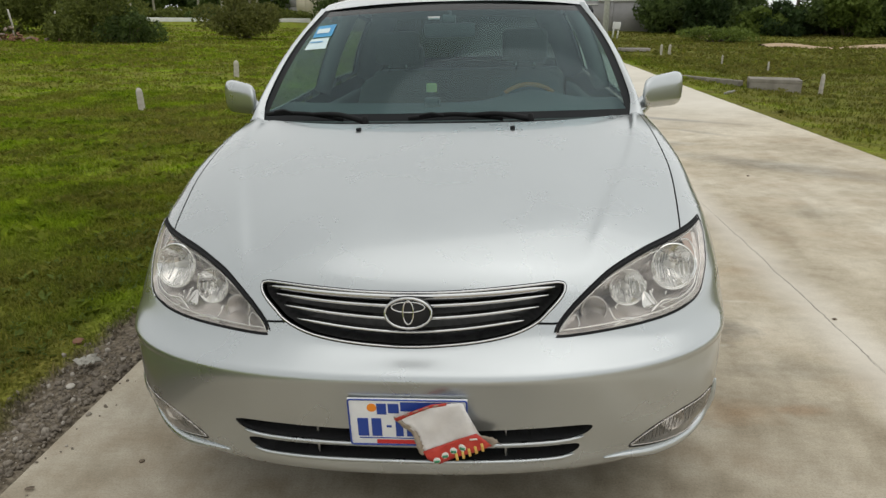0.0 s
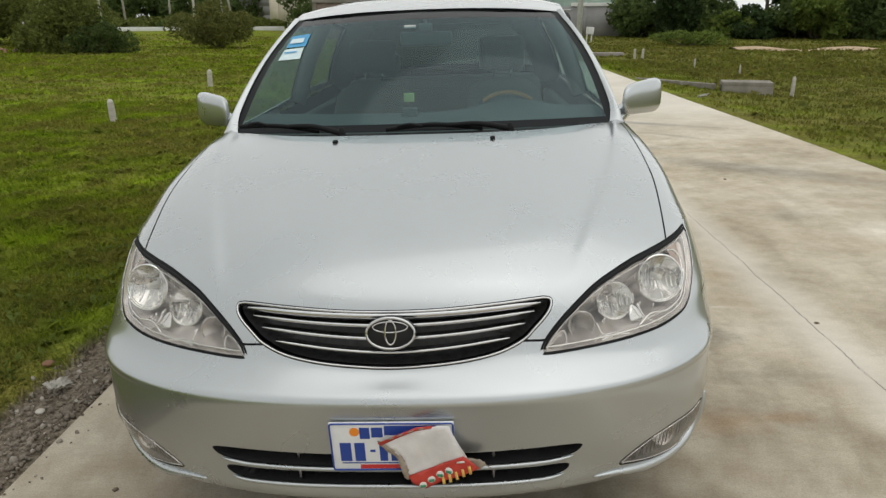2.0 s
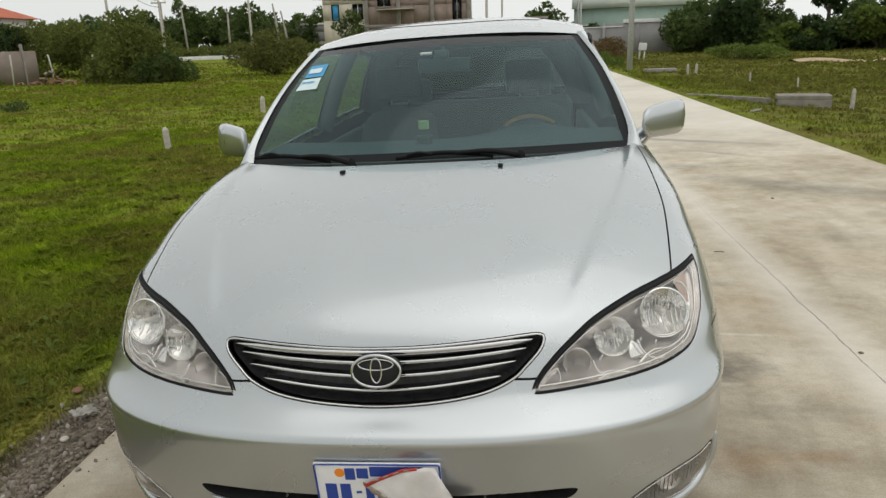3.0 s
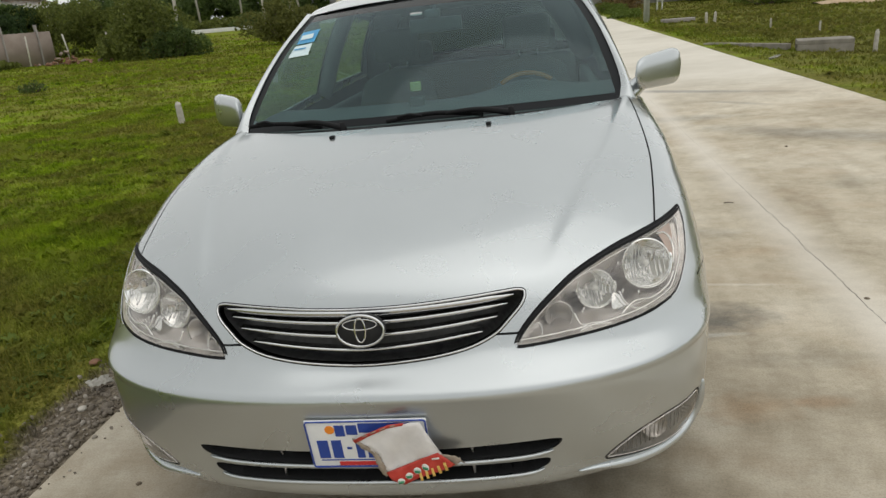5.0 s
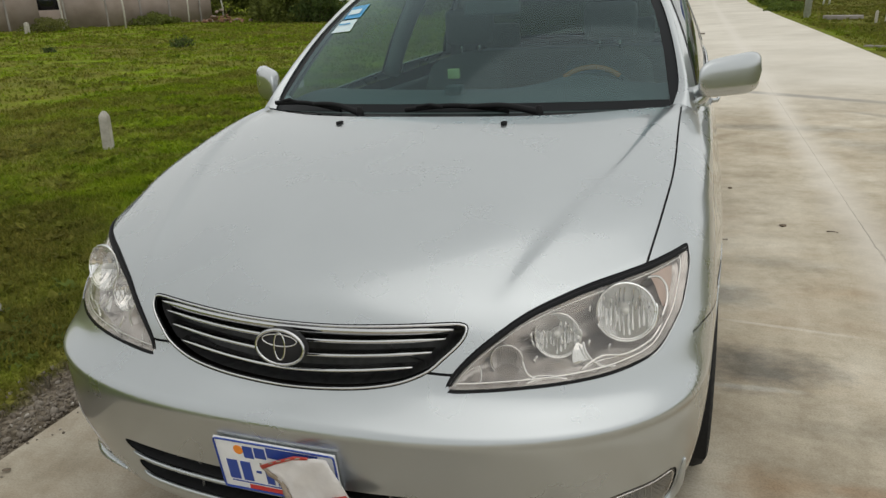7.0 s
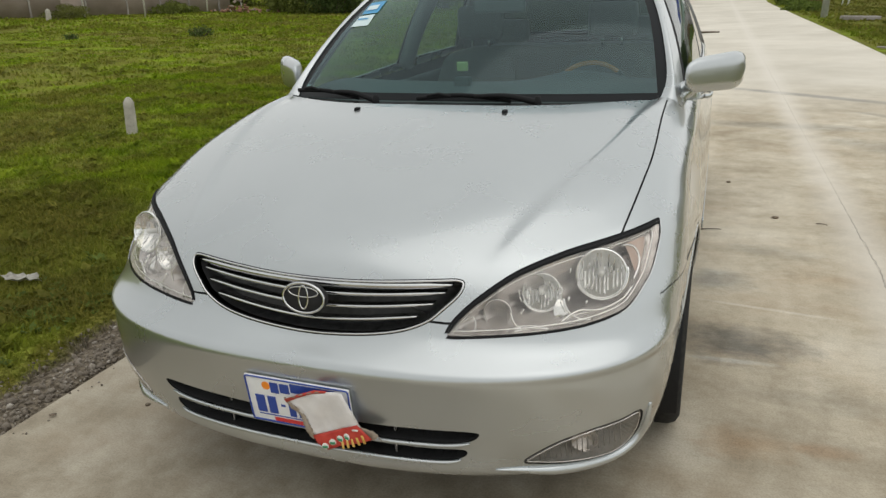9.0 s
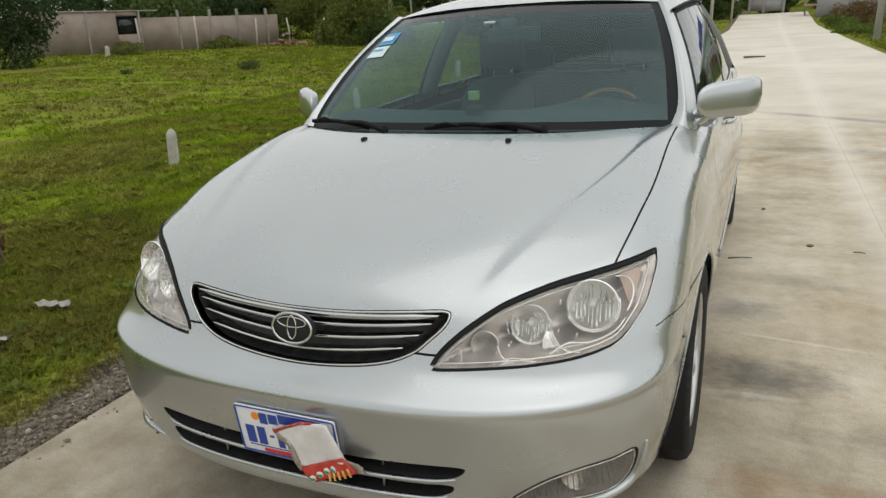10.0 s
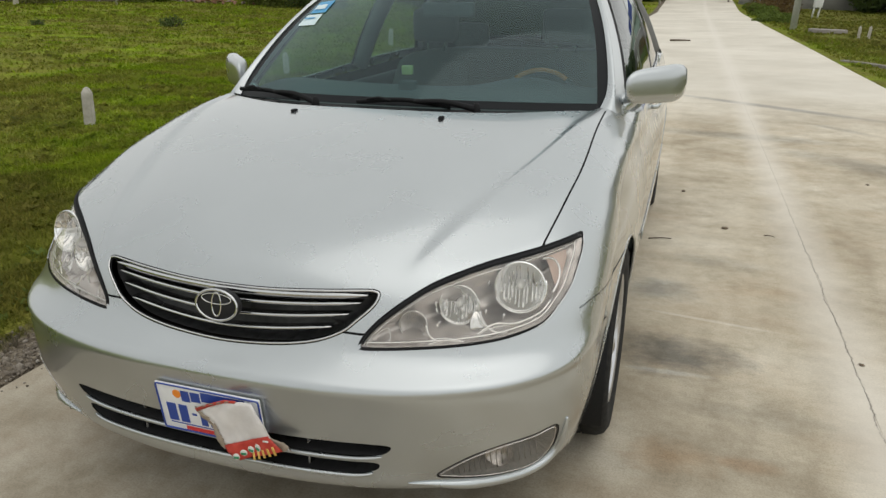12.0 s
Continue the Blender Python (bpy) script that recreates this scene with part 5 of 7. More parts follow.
def patchy(name, rough=0.95, blade=False):
    """Field colours: bright grass, olive, and brown bare patches, at the same places on soil and on grass."""
    m = material(name, (0.1, 0.13, 0.03), rough, spec=0.04)
    w = add(m, "ShaderNodeNewGeometry").outputs["Position"]
    big, mid, fine = noise_node(m, w, 0.35, 4.0, 0.6, (1, 1, 0)), noise_node(m, w, 1.9, 6.0, 0.62, (0.9, 1.1, 0)), noise_node(m, w, 38, 4.0)
    green = ramp(m, mid, (0.34, (0.080, 0.115, 0.010)), (0.48, (0.160, 0.235, 0.012)), (0.62, (0.245, 0.335, 0.018)))
    brown = ramp(m, fine, (0.3, (0.105, 0.086, 0.028)), (0.7, (0.235, 0.190, 0.075)))
    c = mix(m, ramp(m, big, (0.47, grey_of(0.0)), (0.62, grey_of(0.54))), green, brown)
    dry = noise_node(m, w, 0.75, 7.0, 0.74, (0.85, 1.15, 0))
    bare = ramp(m, fine, (0.3, (0.105, 0.096, 0.020)), (0.7, (0.235, 0.205, 0.055)))
    c = mix(m, ramp(m, dry, (0.42, grey_of(0.0)), (0.57, grey_of(0.74))), c, bare)
    # drier, duller growth east of the road
    side_x, east_of = add(m, "ShaderNodeSeparateXYZ"), add(m, "ShaderNodeMapRange")
    join(m, w, side_x.inputs[0])
    join(m, side_x.outputs[0], east_of.inputs[0])
    east_of.inputs[1].default_value, east_of.inputs[2].default_value, east_of.inputs[4].default_value = 3.0, 6.0, 0.66
    c = mix(m, east_of.outputs[0], c, ramp(m, mid, (0.35, (0.085, 0.075, 0.022)), (0.65, (0.175, 0.165, 0.050))))
    # a strip of bare brown dirt along the road's western edge
    strip = add(m, "ShaderNodeMath")
    strip.operation = "MULTIPLY_ADD"
    join(m, mid, strip.inputs[0])
    join(m, side_x.outputs[0], strip.inputs[2])
    strip.inputs[1].default_value = 0.45
    shoulder_mask = ramp(m, add_range(m, strip.outputs[0], -1.44, -1.30), (0.0, grey_of(0.0)), (0.6, grey_of(1.0)))
    shoulder_end = ramp(m, add_range(m, side_x.outputs[0], -1.0, 0.0), (0.0, grey_of(1.0)), (0.1, grey_of(0.0)))
    c = mix(m, mix(m, 1.0, shoulder_mask, shoulder_end, "MULTIPLY"), c, ramp(m, fine, (0.3, (0.10, 0.083, 0.06)), (0.7, (0.235, 0.20, 0.155))))
    if blade:
        one = add(m, "ShaderNodeNewGeometry").outputs["Random Per Island"]
        c = mix(m, 1.0, c, ramp(m, one, (0.0, (0.80, 0.84, 0.8)), (0.5, (1.02, 1.02, 1.0)), (0.95, (1.25, 1.22, 1.1)), (1.0, (1.7, 1.55, 1.5))), "MULTIPLY")
        return leafy(shade(m, c))
    c = mix(m, 0.75, c, ramp(m, fine, (0.25, (0.45, 0.42, 0.4)), (0.75, (1.4, 1.4, 1.4))), "MULTIPLY")
    return shade(m, c, None, fine, 0.03, 0.8)


SOIL, GRASS = patchy("field soil"), patchy("grass blades", 0.8, True)


def lie(x, y):
    """Height of the open ground."""
    x, y = np.asarray(x, float), np.asarray(y, float)
    d = np.hypot(x, y)
    z = np.interp(x, (-60, -26, -10.0, -5.2, -3.0, -2.0, -1.62, -1.34, -1.2, 3.62, 3.78, 4.2, 5.2, 8.0), (-0.10, -0.14, -0.22, -0.165, -0.10, -0.065, -0.075, -0.062, -0.16, -0.04, 0.095, 0.085, 0.02, -0.06))
    z = z + np.where((x < -1.7) | (x > 4.3), 0.03 * np.sin(0.9 * x + 0.4 * y) * np.sin(0.7 * y - 0.3 * x) + 0.012 * np.sin(3.1 * x + 1.3) * np.sin(2.7 * y), 0)
    return z + 0.045 * np.clip(d - 50, 0, 45)


def ground_sheet():
    steps = lambda *runs: np.unique(np.concatenate([np.linspace(*r) for r in runs]))
    xs = steps((-900, -120, 8), (-120, -14, 32), (-14, -1.7, 70), (-1.7, -1.1, 9), (-1.1, 3.6, 5), (3.6, 5.4, 14), (5.4, 30, 40), (30, 120, 20), (120, 900, 8))
    ys = steps((-900, -60, 8), (-60, -3, 24), (-3, 14, 90), (14, 60, 60), (60, 140, 28), (140, 900, 8))
    gx, gy = np.meshgrid(xs, ys, indexing="ij")
    n = len(ys)
    i = np.arange(len(xs) - 1)[:, None] * n + np.arange(n - 1)
    quads = np.stack([i, i + n, i + n + 1, i + 1], -1).reshape(-1, 4)
    v = np.stack([gx.ravel(), gy.ravel(), lie(gx.ravel(), gy.ravel())], -1)
    tagged(put("ground", mesh_of("ground", v, quads), SOIL), "uneven field of short grass and bare soil", "ground", kind="structure")


ground_sheet()


def stuff(name, verts, faces, mat, label, category, m=None):
    me = bpy.data.meshes.new(name)
    verts, faces = np.asarray(verts, np.float32), np.asarray(faces, np.int32)
    me.vertices.add(len(verts))
    me.vertices.foreach_set("co", verts.ravel())
    k = faces.shape[1]
    me.loops.add(faces.size)
    me.loops.foreach_set("vertex_index", faces.ravel())
    me.polygons.add(len(faces))
    me.polygons.foreach_set("loop_start", np.arange(0, faces.size, k, dtype=np.int32))
    me.update(calc_edges=True)
    return tagged(put(name, me, mat, None, "", m), label, category, kind="stuff")


def blades(rng, x, y, high, wide):
    """Bent grass blades: two triangles each, from roots at x, y."""
    n = len(x)
    a, lean_by = rng.uniform(0, 2 * math.pi, n), rng.uniform(0.2, 1.3, n)
    h, w = high * rng.uniform(0.5, 1.4, n), wide * rng.uniform(0.6, 1.4, n)
    root = np.stack([x, y, lie(x, y) - 0.004], -1)
    across_way = np.stack([-np.sin(a), np.cos(a), 0 * a], -1)
    way = np.stack([np.cos(a), np.sin(a), 0 * a], -1)
    mid = root + way * (h * lean_by * 0.28)[:, None] + np.array((0, 0, 1)) * (h * 0.62)[:, None]
    tip = root + way * (h * lean_by)[:, None] + np.array((0, 0, 1)) * (h * 0.85)[:, None]
    v = np.stack([root - across_way * w[:, None], root + across_way * w[:, None], mid + across_way * 0.8 * w[:, None], mid - across_way * 0.8 * w[:, None], tip], 1).reshape(-1, 3)
    b = np.arange(n)[:, None] * 5
    return v, np.concatenate([b + (0, 1, 2), b + (0, 2, 3), b + (3, 2, 4)])


def field(seed, x0, x1, y0, y1, count, high, wide, near=None):
    rng = np.random.RandomState(seed)
    x, y = rng.uniform(x0, x1, count), rng.uniform(y0, y1, count)
    # tufts: pull most roots together
    k = rng.randint(0, max(count // 14, 1), count)
    tx, ty = rng.uniform(x0, x1, count // 14 + 1), rng.uniform(y0, y1, count // 14 + 1)
    pull = rng.uniform(0, 1, count) < 0.72
    x = np.where(pull, tx[k] + rng.normal(0, 0.05 + wide * 4, count), x)
    y = np.where(pull, ty[k] + rng.normal(0, 0.05 + wide * 4, count), y)
    if near is not None:
        keep = near(x, y, rng)
        x, y = x[keep], y[keep]
    return blades(rng, x, y, high, wide)


def together(*sets):
    vs, fs, n = [], [], 0
    for v, f in sets:
        vs.append(v)
        fs.append(f + n)
        n += len(v)
    return np.concatenate(vs), np.concatenate(fs)


verge = lambda x, y, rng: x < -1.47 - 0.10 * np.sin(1.7 * y) - 0.25 * rng.uniform(0, 1, len(x)) ** 2
verge_r = lambda x, y, rng: x > 4.0 + 0.12 * rng.uniform(0, 1, len(x))
stuff("grass", *together(
    field(11, -4.2, -1.40, -1.6, 4.5, 70000, 0.045, 0.0034, verge),
    field(12, -9.0, -1.5, 0.5, 13.0, 90000, 0.042, 0.0065, verge),
    field(13, -24.0, -1.6, 6.0, 34.0, 60000, 0.055, 0.018, verge),
    field(14, -44.0, -2.0, 20.0, 58.0, 26000, 0.10, 0.05, verge),
    field(15, 3.95, 14.0, 2.5, 26.0, 40000, 0.055, 0.012, verge_r),
    field(16, 4.1, 32.0, 18.0, 56.0, 22000, 0.10, 0.05, verge_r),
), GRASS, "short patchy field grass with weeds", "grass")


def weeds(seed, count, x0, x1, y0, y1, size):
    """Low broad-leaved weeds: rosettes of folded leaves."""
    rng = np.random.RandomState(seed)
    v, f, n = [], [], 0
    for _ in range(count):
        x, y = rng.uniform(x0, x1), rng.uniform(y0, y1)
        if -1.75 < x < 4.1:
            continue
        z = float(lie(x, y))
        s = size * rng.uniform(0.5, 1.5)
        for k in range(rng.randint(4, 9)):
            a, up = rng.uniform(0, 6.28), rng.uniform(0.2, 1.0)
            d, q = np.array((math.cos(a), math.sin(a), up)), np.array((-math.sin(a), math.cos(a), 0.0))
            o = np.array((x, y, z))
            v += [o, o + s * (0.5 * d + 0.28 * q), o + s * d * (1.0, 1.0, 0.75), o + s * (0.5 * d - 0.28 * q)]
            f.append((n, n + 1, n + 2, n + 3))
            n += 4
    return np.array(v), np.array(f)


LEAFY = patchy("weed leaves", 0.6, True)
stuff("weeds", *together(weeds(21, 1900, -7, -1.6, -1.0, 9.0, 0.065), weeds(22, 350, -20, -2, 6, 26, 0.13), weeds(23, 200, 4.1, 12, 3, 22, 0.11)), LEAFY, "low broad-leaved weeds among the grass", "weeds")


# gravel along the road's edge
def gravel():
    rng = np.random.RandomState(5)
    bm = bmesh.new()
    bmesh.ops.create_icosphere(bm, subdivisions=1, radius=1.0)
    base = np.array([v.co[:] for v in bm.verts])
    tri = np.array([[v.index for v in f.verts] for f in bm.faces])
    bm.free()
    vs, fs = [], []
    for i in range(11000):
        y = rng.uniform(-2.5, 7.0)
        x = -1.325 - abs(rng.normal(0, 0.15)) - 0.03 * math.sin(3 * y)
        if rng.uniform() < 0.02:
            x = rng.uniform(-1.3, -1.22)
        s = 0.0044 * math.exp(rng.normal(0, 0.56))
        r = Euler(rng.uniform(0, 6.28, 3)).to_matrix()
        p = base * (s * rng.uniform(0.6, 1.4, 3)) * rng.uniform(0.8, 1.2, (len(base), 1))
        z = float(lie(x, y)) + 0.3 * s if x < -1.3 else x * 0.0314 + 0.4 * s
        vs.append(p @ np.array(r) + (x, y, z))
        fs.append(tri + len(base) * i)
    m = material("gravel", (0.3, 0.28, 0.26), 0.9)
    one = add(m, "ShaderNodeNewGeometry").outputs["Random Per Island"]
    f = noise_node(m, coords(m), 120)
    shade(m, mix(m, 0.5, ramp(m, one, (0.0, (0.065, 0.050, 0.036)), (0.55, (0.150, 0.122, 0.092)), (0.88, (0.26, 0.225, 0.18)), (1.0, (0.56, 0.52, 0.46))), ramp(m, f, (0.3, (0.125, 0.102, 0.078)), (0.7, (0.28, 0.245, 0.20)))), None, f, 0.003)
    stuff("gravel", np.concatenate(vs), np.concatenate(fs), m, "loose grey gravel along the road's edge", "gravel")


gravel()


# concrete road: brushed slabs, a long joint with a pale mortar band
def concrete_road():
    m = material("brushed concrete", (0.42, 0.38, 0.31), 0.85, spec=0.25)
    w = coords(m)
    sep = add(m, "ShaderNodeSeparateXYZ")
    join(m, w, sep.inputs[0])
    brush = noise_node(m, w, 16, 5.0, 0.7, (0.5, 3.6, 1.0))
    blot = noise_node(m, w, 1.3, 8.0, 0.70, (1.0, 0.85, 1.0))
    groove = noise_node(m, w, 9, 6.0, 0.68, (0.5, 3.4, 1.0))
    big = noise_node(m, w, 0.33, 4.0, 0.6)
    grit = noise_node(m, w, 150, 3.0)
    cloudy = noise_node(m, w, 5.0, 8.0, 0.74, (1.05, 0.95, 1.0))
    rusty = noise_node(m, w, 1.4, 6.0, 0.68, (0.8, 1.2, 1.0))
    c = ramp(m, blot, (0.32, (0.372, 0.315, 0.228)), (0.50, (0.535, 0.472, 0.365)), (0.68, (0.680, 0.622, 0.515)))
    c = mix(m, 0.22, c, ramp(m, brush, (0.28, (0.84, 0.83, 0.82)), (0.60, (1.05, 1.05, 1.05))), "MULTIPLY")
    c = mix(m, 0.75, c, ramp(m, cloudy, (0.34, (0.76, 0.74, 0.71)), (0.52, (1.0, 1.0, 1.0)), (0.66, (1.10, 1.10, 1.10))), "MULTIPLY")
    c = mix(m, 0.16, c, ramp(m, groove, (0.36, (0.66, 0.64, 0.60)), (0.46, (1.0, 1.0, 1.0))), "MULTIPLY")
    c = mix(m, ramp(m, rusty, (0.50, grey_of(0.0)), (0.66, grey_of(0.38))), c, (0.43, 0.325, 0.215))
    c = mix(m, 0.45, c, ramp(m, grit, (0.34, (0.70, 0.69, 0.68)), (0.52, (1.0, 1.0, 1.0)), (0.68, (1.16, 1.16, 1.16))), "MULTIPLY")
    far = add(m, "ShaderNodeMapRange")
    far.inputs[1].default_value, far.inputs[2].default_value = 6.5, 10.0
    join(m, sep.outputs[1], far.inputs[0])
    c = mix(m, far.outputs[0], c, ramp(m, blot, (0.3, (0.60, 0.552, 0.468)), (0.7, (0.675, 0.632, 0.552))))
    c = mix(m, 0.5, c, ramp(m, big, (0.35, (0.76, 0.74, 0.70)), (0.62, (1.12, 1.12, 1.12))), "MULTIPLY")

    def spot(x, y, rx, ry, color, most, rag=0.9, fade=0.42, turned=0.0):
        """A patch of colour, such as a stain, with a ragged edge, turned by an angle."""
        nonlocal c
        size = add(m, "ShaderNodeMapping")
        size.vector_type = "TEXTURE"
        size.inputs["Location"].default_value = (x, y, 0)
        size.inputs["Rotation"].default_value = (0, 0, radians(turned))
        size.inputs["Scale"].default_value = (rx, ry, 1)
        join(m, w, size.inputs["Vector"])
        dist = add(m, "ShaderNodeVectorMath")
        dist.operation = "LENGTH"
        join(m, size.outputs[0], dist.inputs[0])
        ragged_by = add(m, "ShaderNodeMath")
        ragged_by.operation = "MULTIPLY_ADD"
        ragged_by.inputs[1].default_value = rag
        join(m, noise_node(m, w, 6, 6.0, 0.7, (0.85, 1.25, 1)), ragged_by.inputs[0])
        join(m, dist.outputs["Value"], ragged_by.inputs[2])
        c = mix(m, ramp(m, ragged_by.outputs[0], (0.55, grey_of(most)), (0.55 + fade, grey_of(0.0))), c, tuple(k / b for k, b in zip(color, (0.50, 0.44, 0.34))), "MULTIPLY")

    # grime beside the front wheel
    spot(1.05, 1.42, 0.62, 0.42, (0.195, 0.185, 0.162), 0.9)
    spot(0.95, 2.08, 0.42, 0.36, (0.235, 0.222, 0.190), 0.75)
    spot(1.20, 2.55, 0.60, 0.24, (0.30, 0.27, 0.215), 0.6)
    spot(1.35, 1.05, 0.85, 0.18, (0.33, 0.295, 0.23), 0.5)
    # concrete broadly darker around and in front of the bumper
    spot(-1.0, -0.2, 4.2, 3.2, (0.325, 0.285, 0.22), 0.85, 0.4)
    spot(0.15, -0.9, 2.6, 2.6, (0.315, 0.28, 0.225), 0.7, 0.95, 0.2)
    # rusty wash
    spot(1.06, 0.72, 0.34, 0.22, (0.47, 0.315, 0.185), 0.6)
    spot(1.30, 0.74, 0.20, 0.10, (0.47, 0.31, 0.19), 0.5)
    spot(1.45, 2.2, 0.5, 0.3, (0.47, 0.36, 0.24), 0.4)
    # dark water marks across the road
    spot(2.05, 8.45, 2.6, 0.20, (0.27, 0.25, 0.215), 0.75, 0.55, 0.5, -37)
    spot(2.55, 7.05, 0.75, 0.14, (0.30, 0.27, 0.22), 0.6, 0.6, 0.5, -50)
    spot(1.55, 6.35, 1.6, 0.34, (0.31, 0.285, 0.235), 0.65, 0.6, 0.5, -10)
    spot(2.75, 5.0, 2.0, 0.42, (0.31, 0.285, 0.235), 0.7, 0.6, 0.5, -42)
    spot(2.4, 3.4, 0.5, 0.5, (0.30, 0.27, 0.21), 0.5)
    spot(2.6, 2.2, 0.7, 0.25, (0.33, 0.30, 0.24), 0.45)
    # pale scuffs
    spot(1.04, 1.265, 0.26, 0.035, (0.66, 0.62, 0.54), 0.8, 0.5, 0.5, 2)
    spot(1.18, 1.79, 0.42, 0.022, (0.64, 0.60, 0.52), 0.7, 0.5, 0.5, -8)
    spot(2.9, 3.0, 0.8, 0.5, (0.60, 0.55, 0.45), 0.5)
    spot(3.1, 4.1, 0.9, 0.35, (0.60, 0.55, 0.45), 0.5)
    # pale mortar along the joint
    off = add(m, "ShaderNodeMath")
    off.operation = "SUBTRACT"
    off.inputs[1].default_value = 1.712
    join(m, sep.outputs[0], off.inputs[0])
    wobble = add(m, "ShaderNodeMath")
    wobble.operation = "ABSOLUTE"
    join(m, off.outputs[0], wobble.inputs[0])
    edge = add(m, "ShaderNodeMath")
    edge.operation = "MULTIPLY_ADD"
    edge.inputs[1].default_value = 0.16
    join(m, noise_node(m, w, 3.2, 5.0, 0.65), edge.inputs[0])
    join(m, wobble.outputs[0], edge.inputs[2])
    c = mix(m, ramp(m, edge.outputs[0], (0.09, grey_of(0.62)), (0.27, grey_of(0.0))), c, (0.70, 0.65, 0.575))
    # the wandering hairline crack beside the mortar
    crack = add(m, "ShaderNodeMath")
    crack.operation = "MULTIPLY_ADD"
    crack.inputs[1].default_value = 0.075
    join(m, noise_node(m, w, 2.6, 6.0, 0.7), crack.inputs[0])
    join(m, off.outputs[0], crack.inputs[2])
    at_line = add(m, "ShaderNodeMath")
    at_line.operation, at_line.inputs[1].default_value = "SUBTRACT", 0.046
    join(m, crack.outputs[0], at_line.inputs[0])
    near_line = add(m, "ShaderNodeMath")
    near_line.operation = "ABSOLUTE"
    join(m, at_line.outputs[0], near_line.inputs[0])
    hair = ramp(m, near_line.outputs[0], (0.0016, grey_of(1.0)), (0.0042, grey_of(0.0)))
    fades = ramp(m, add_range(m, sep.outputs[1], 2.2, 4.2), (0.0, grey_of(0.8)), (1.0, grey_of(0.0)))
    broken = ramp(m, noise_node(m, w, 7, 3.0, 0.6), (0.34, grey_of(0.25)), (0.5, grey_of(1.0)))
    c = mix(m, mix(m, 1.0, mix(m, 1.0, hair, fades, "MULTIPLY"), broken, "MULTIPLY"), c, (0.12, 0.10, 0.085))
    shade(m, c, None, mix(m, 0.35, mix(m, 0.6, brush, groove), grit), 0.005, 0.09)

    road = thing("road", "pale brushed concrete road with a centre joint", "road", ROAD, kind="structure")
    joints = [-40.0, -12.0, -2.4, 8.55, 20.0, 31.5, 43.0, 54.0, 66.0]
    for y0, y1 in zip(joints, joints[1:]):
        for x0, x1 in ((-1.30, 1.7205), (1.7215, 3.79)):
            ny = max(int((y1 - y0) / 2), 4)
            bm = bmesh.new()
            g = [[None] * (ny + 1) for _ in range(2)]
            for i, x in enumerate((x0, x1)):
                for j in range(ny + 1):
                    y = y0 + 0.004 + (y1 - y0 - 0.008) * j / ny
                    wob = 0.012 * math.sin(2.3 * y) + 0.008 * math.sin(6.1 * y + 1) if x in (-1.30, 3.79) else 0.0
                    g[i][j] = bm.verts.new((x + wob, y, 0.045 * max(y - 50, 0)))
            top = [bm.faces.new((g[0][j], g[1][j], g[1][j + 1], g[0][j + 1])) for j in range(ny)]
            low = bmesh.ops.extrude_face_region(bm, geom=top)
            bmesh.ops.translate(bm, verts=[e for e in low["geom"] if isinstance(e, bmesh.types.BMVert)], vec=(0, 0, -0.15))
            bmesh.ops.recalc_face_normals(bm, faces=bm.faces[:])
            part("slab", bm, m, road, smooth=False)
    part("road_bed", block(-1.25, 3.75, -40, 66, -0.16, -0.003), speckled("joint fill", (0.44, 0.40, 0.34), (0.60, 0.55, 0.47), 40), road)


concrete_road()


# ---- posts, litter and the distance ----
POST = speckled("pale cast concrete", (0.38, 0.35, 0.30), (0.54, 0.505, 0.45), 14, 0.9, 0.004)
BLOCKWORK = speckled("grey blockwork", (0.22, 0.172, 0.140), (0.32, 0.262, 0.222), 0.9, 0.9, 0.01)
GREY_WALL = speckled("grey render", (0.25, 0.245, 0.245), (0.34, 0.33, 0.325), 0.8, 0.9, 0.01)
WHITEWASH = speckled("white render", (0.62, 0.62, 0.60), (0.76, 0.76, 0.74), 1.5, 0.8)
BEIGE = speckled("beige render", (0.52, 0.47, 0.36), (0.62, 0.57, 0.46), 0.8, 0.85)
BRICKY = speckled("brown brickwork", (0.21, 0.155, 0.125), (0.29, 0.225, 0.19), 1.4, 0.9, 0.02)
SLAB = speckled("bare concrete frame", (0.24, 0.215, 0.195), (0.33, 0.30, 0.275), 2.0, 0.9)
TILE_RED = speckled("red roof tiles", (0.38, 0.085, 0.035), (0.50, 0.14, 0.07), 3.0, 0.7)
MINT = speckled("pale green cladding", (0.30, 0.41, 0.35), (0.37, 0.48, 0.42), 0.5, 0.6)
PALE_FASCIA = speckled("white fascia", (0.60, 0.66, 0.63), (0.72, 0.76, 0.73), 0.5, 0.6)
TANK_BLUE = speckled("blue sheeting", (0.022, 0.045, 0.26), (0.035, 0.07, 0.36), 1.2, 0.5)
BARK = speckled("bark", (0.085, 0.065, 0.045), (0.15, 0.12, 0.09), 9, 0.95, 0.02)
PALE_BARK = speckled("pale bark", (0.28, 0.26, 0.22), (0.40, 0.37, 0.32), 6, 0.95, 0.02)
RUDDY = speckled("red brick", (0.17, 0.085, 0.05), (0.25, 0.13, 0.08), 20, 0.9)
OLD_CONCRETE = speckled("weathered concrete", (0.17, 0.152, 0.125), (0.29, 0.265, 0.225), 4.0, 0.95, 0.008)
CLAY = speckled("brown clay", (0.13, 0.10, 0.07), (0.22, 0.17, 0.12), 60, 0.95)
DIRT = speckled("dry earth", (0.36, 0.25, 0.15), (0.48, 0.36, 0.24), 1.5, 0.95, 0.03)
PANE = material("dark window", (0.012, 0.014, 0.016), 0.15)
CABLE = material("cable", (0.02, 0.02, 0.02), 0.6)


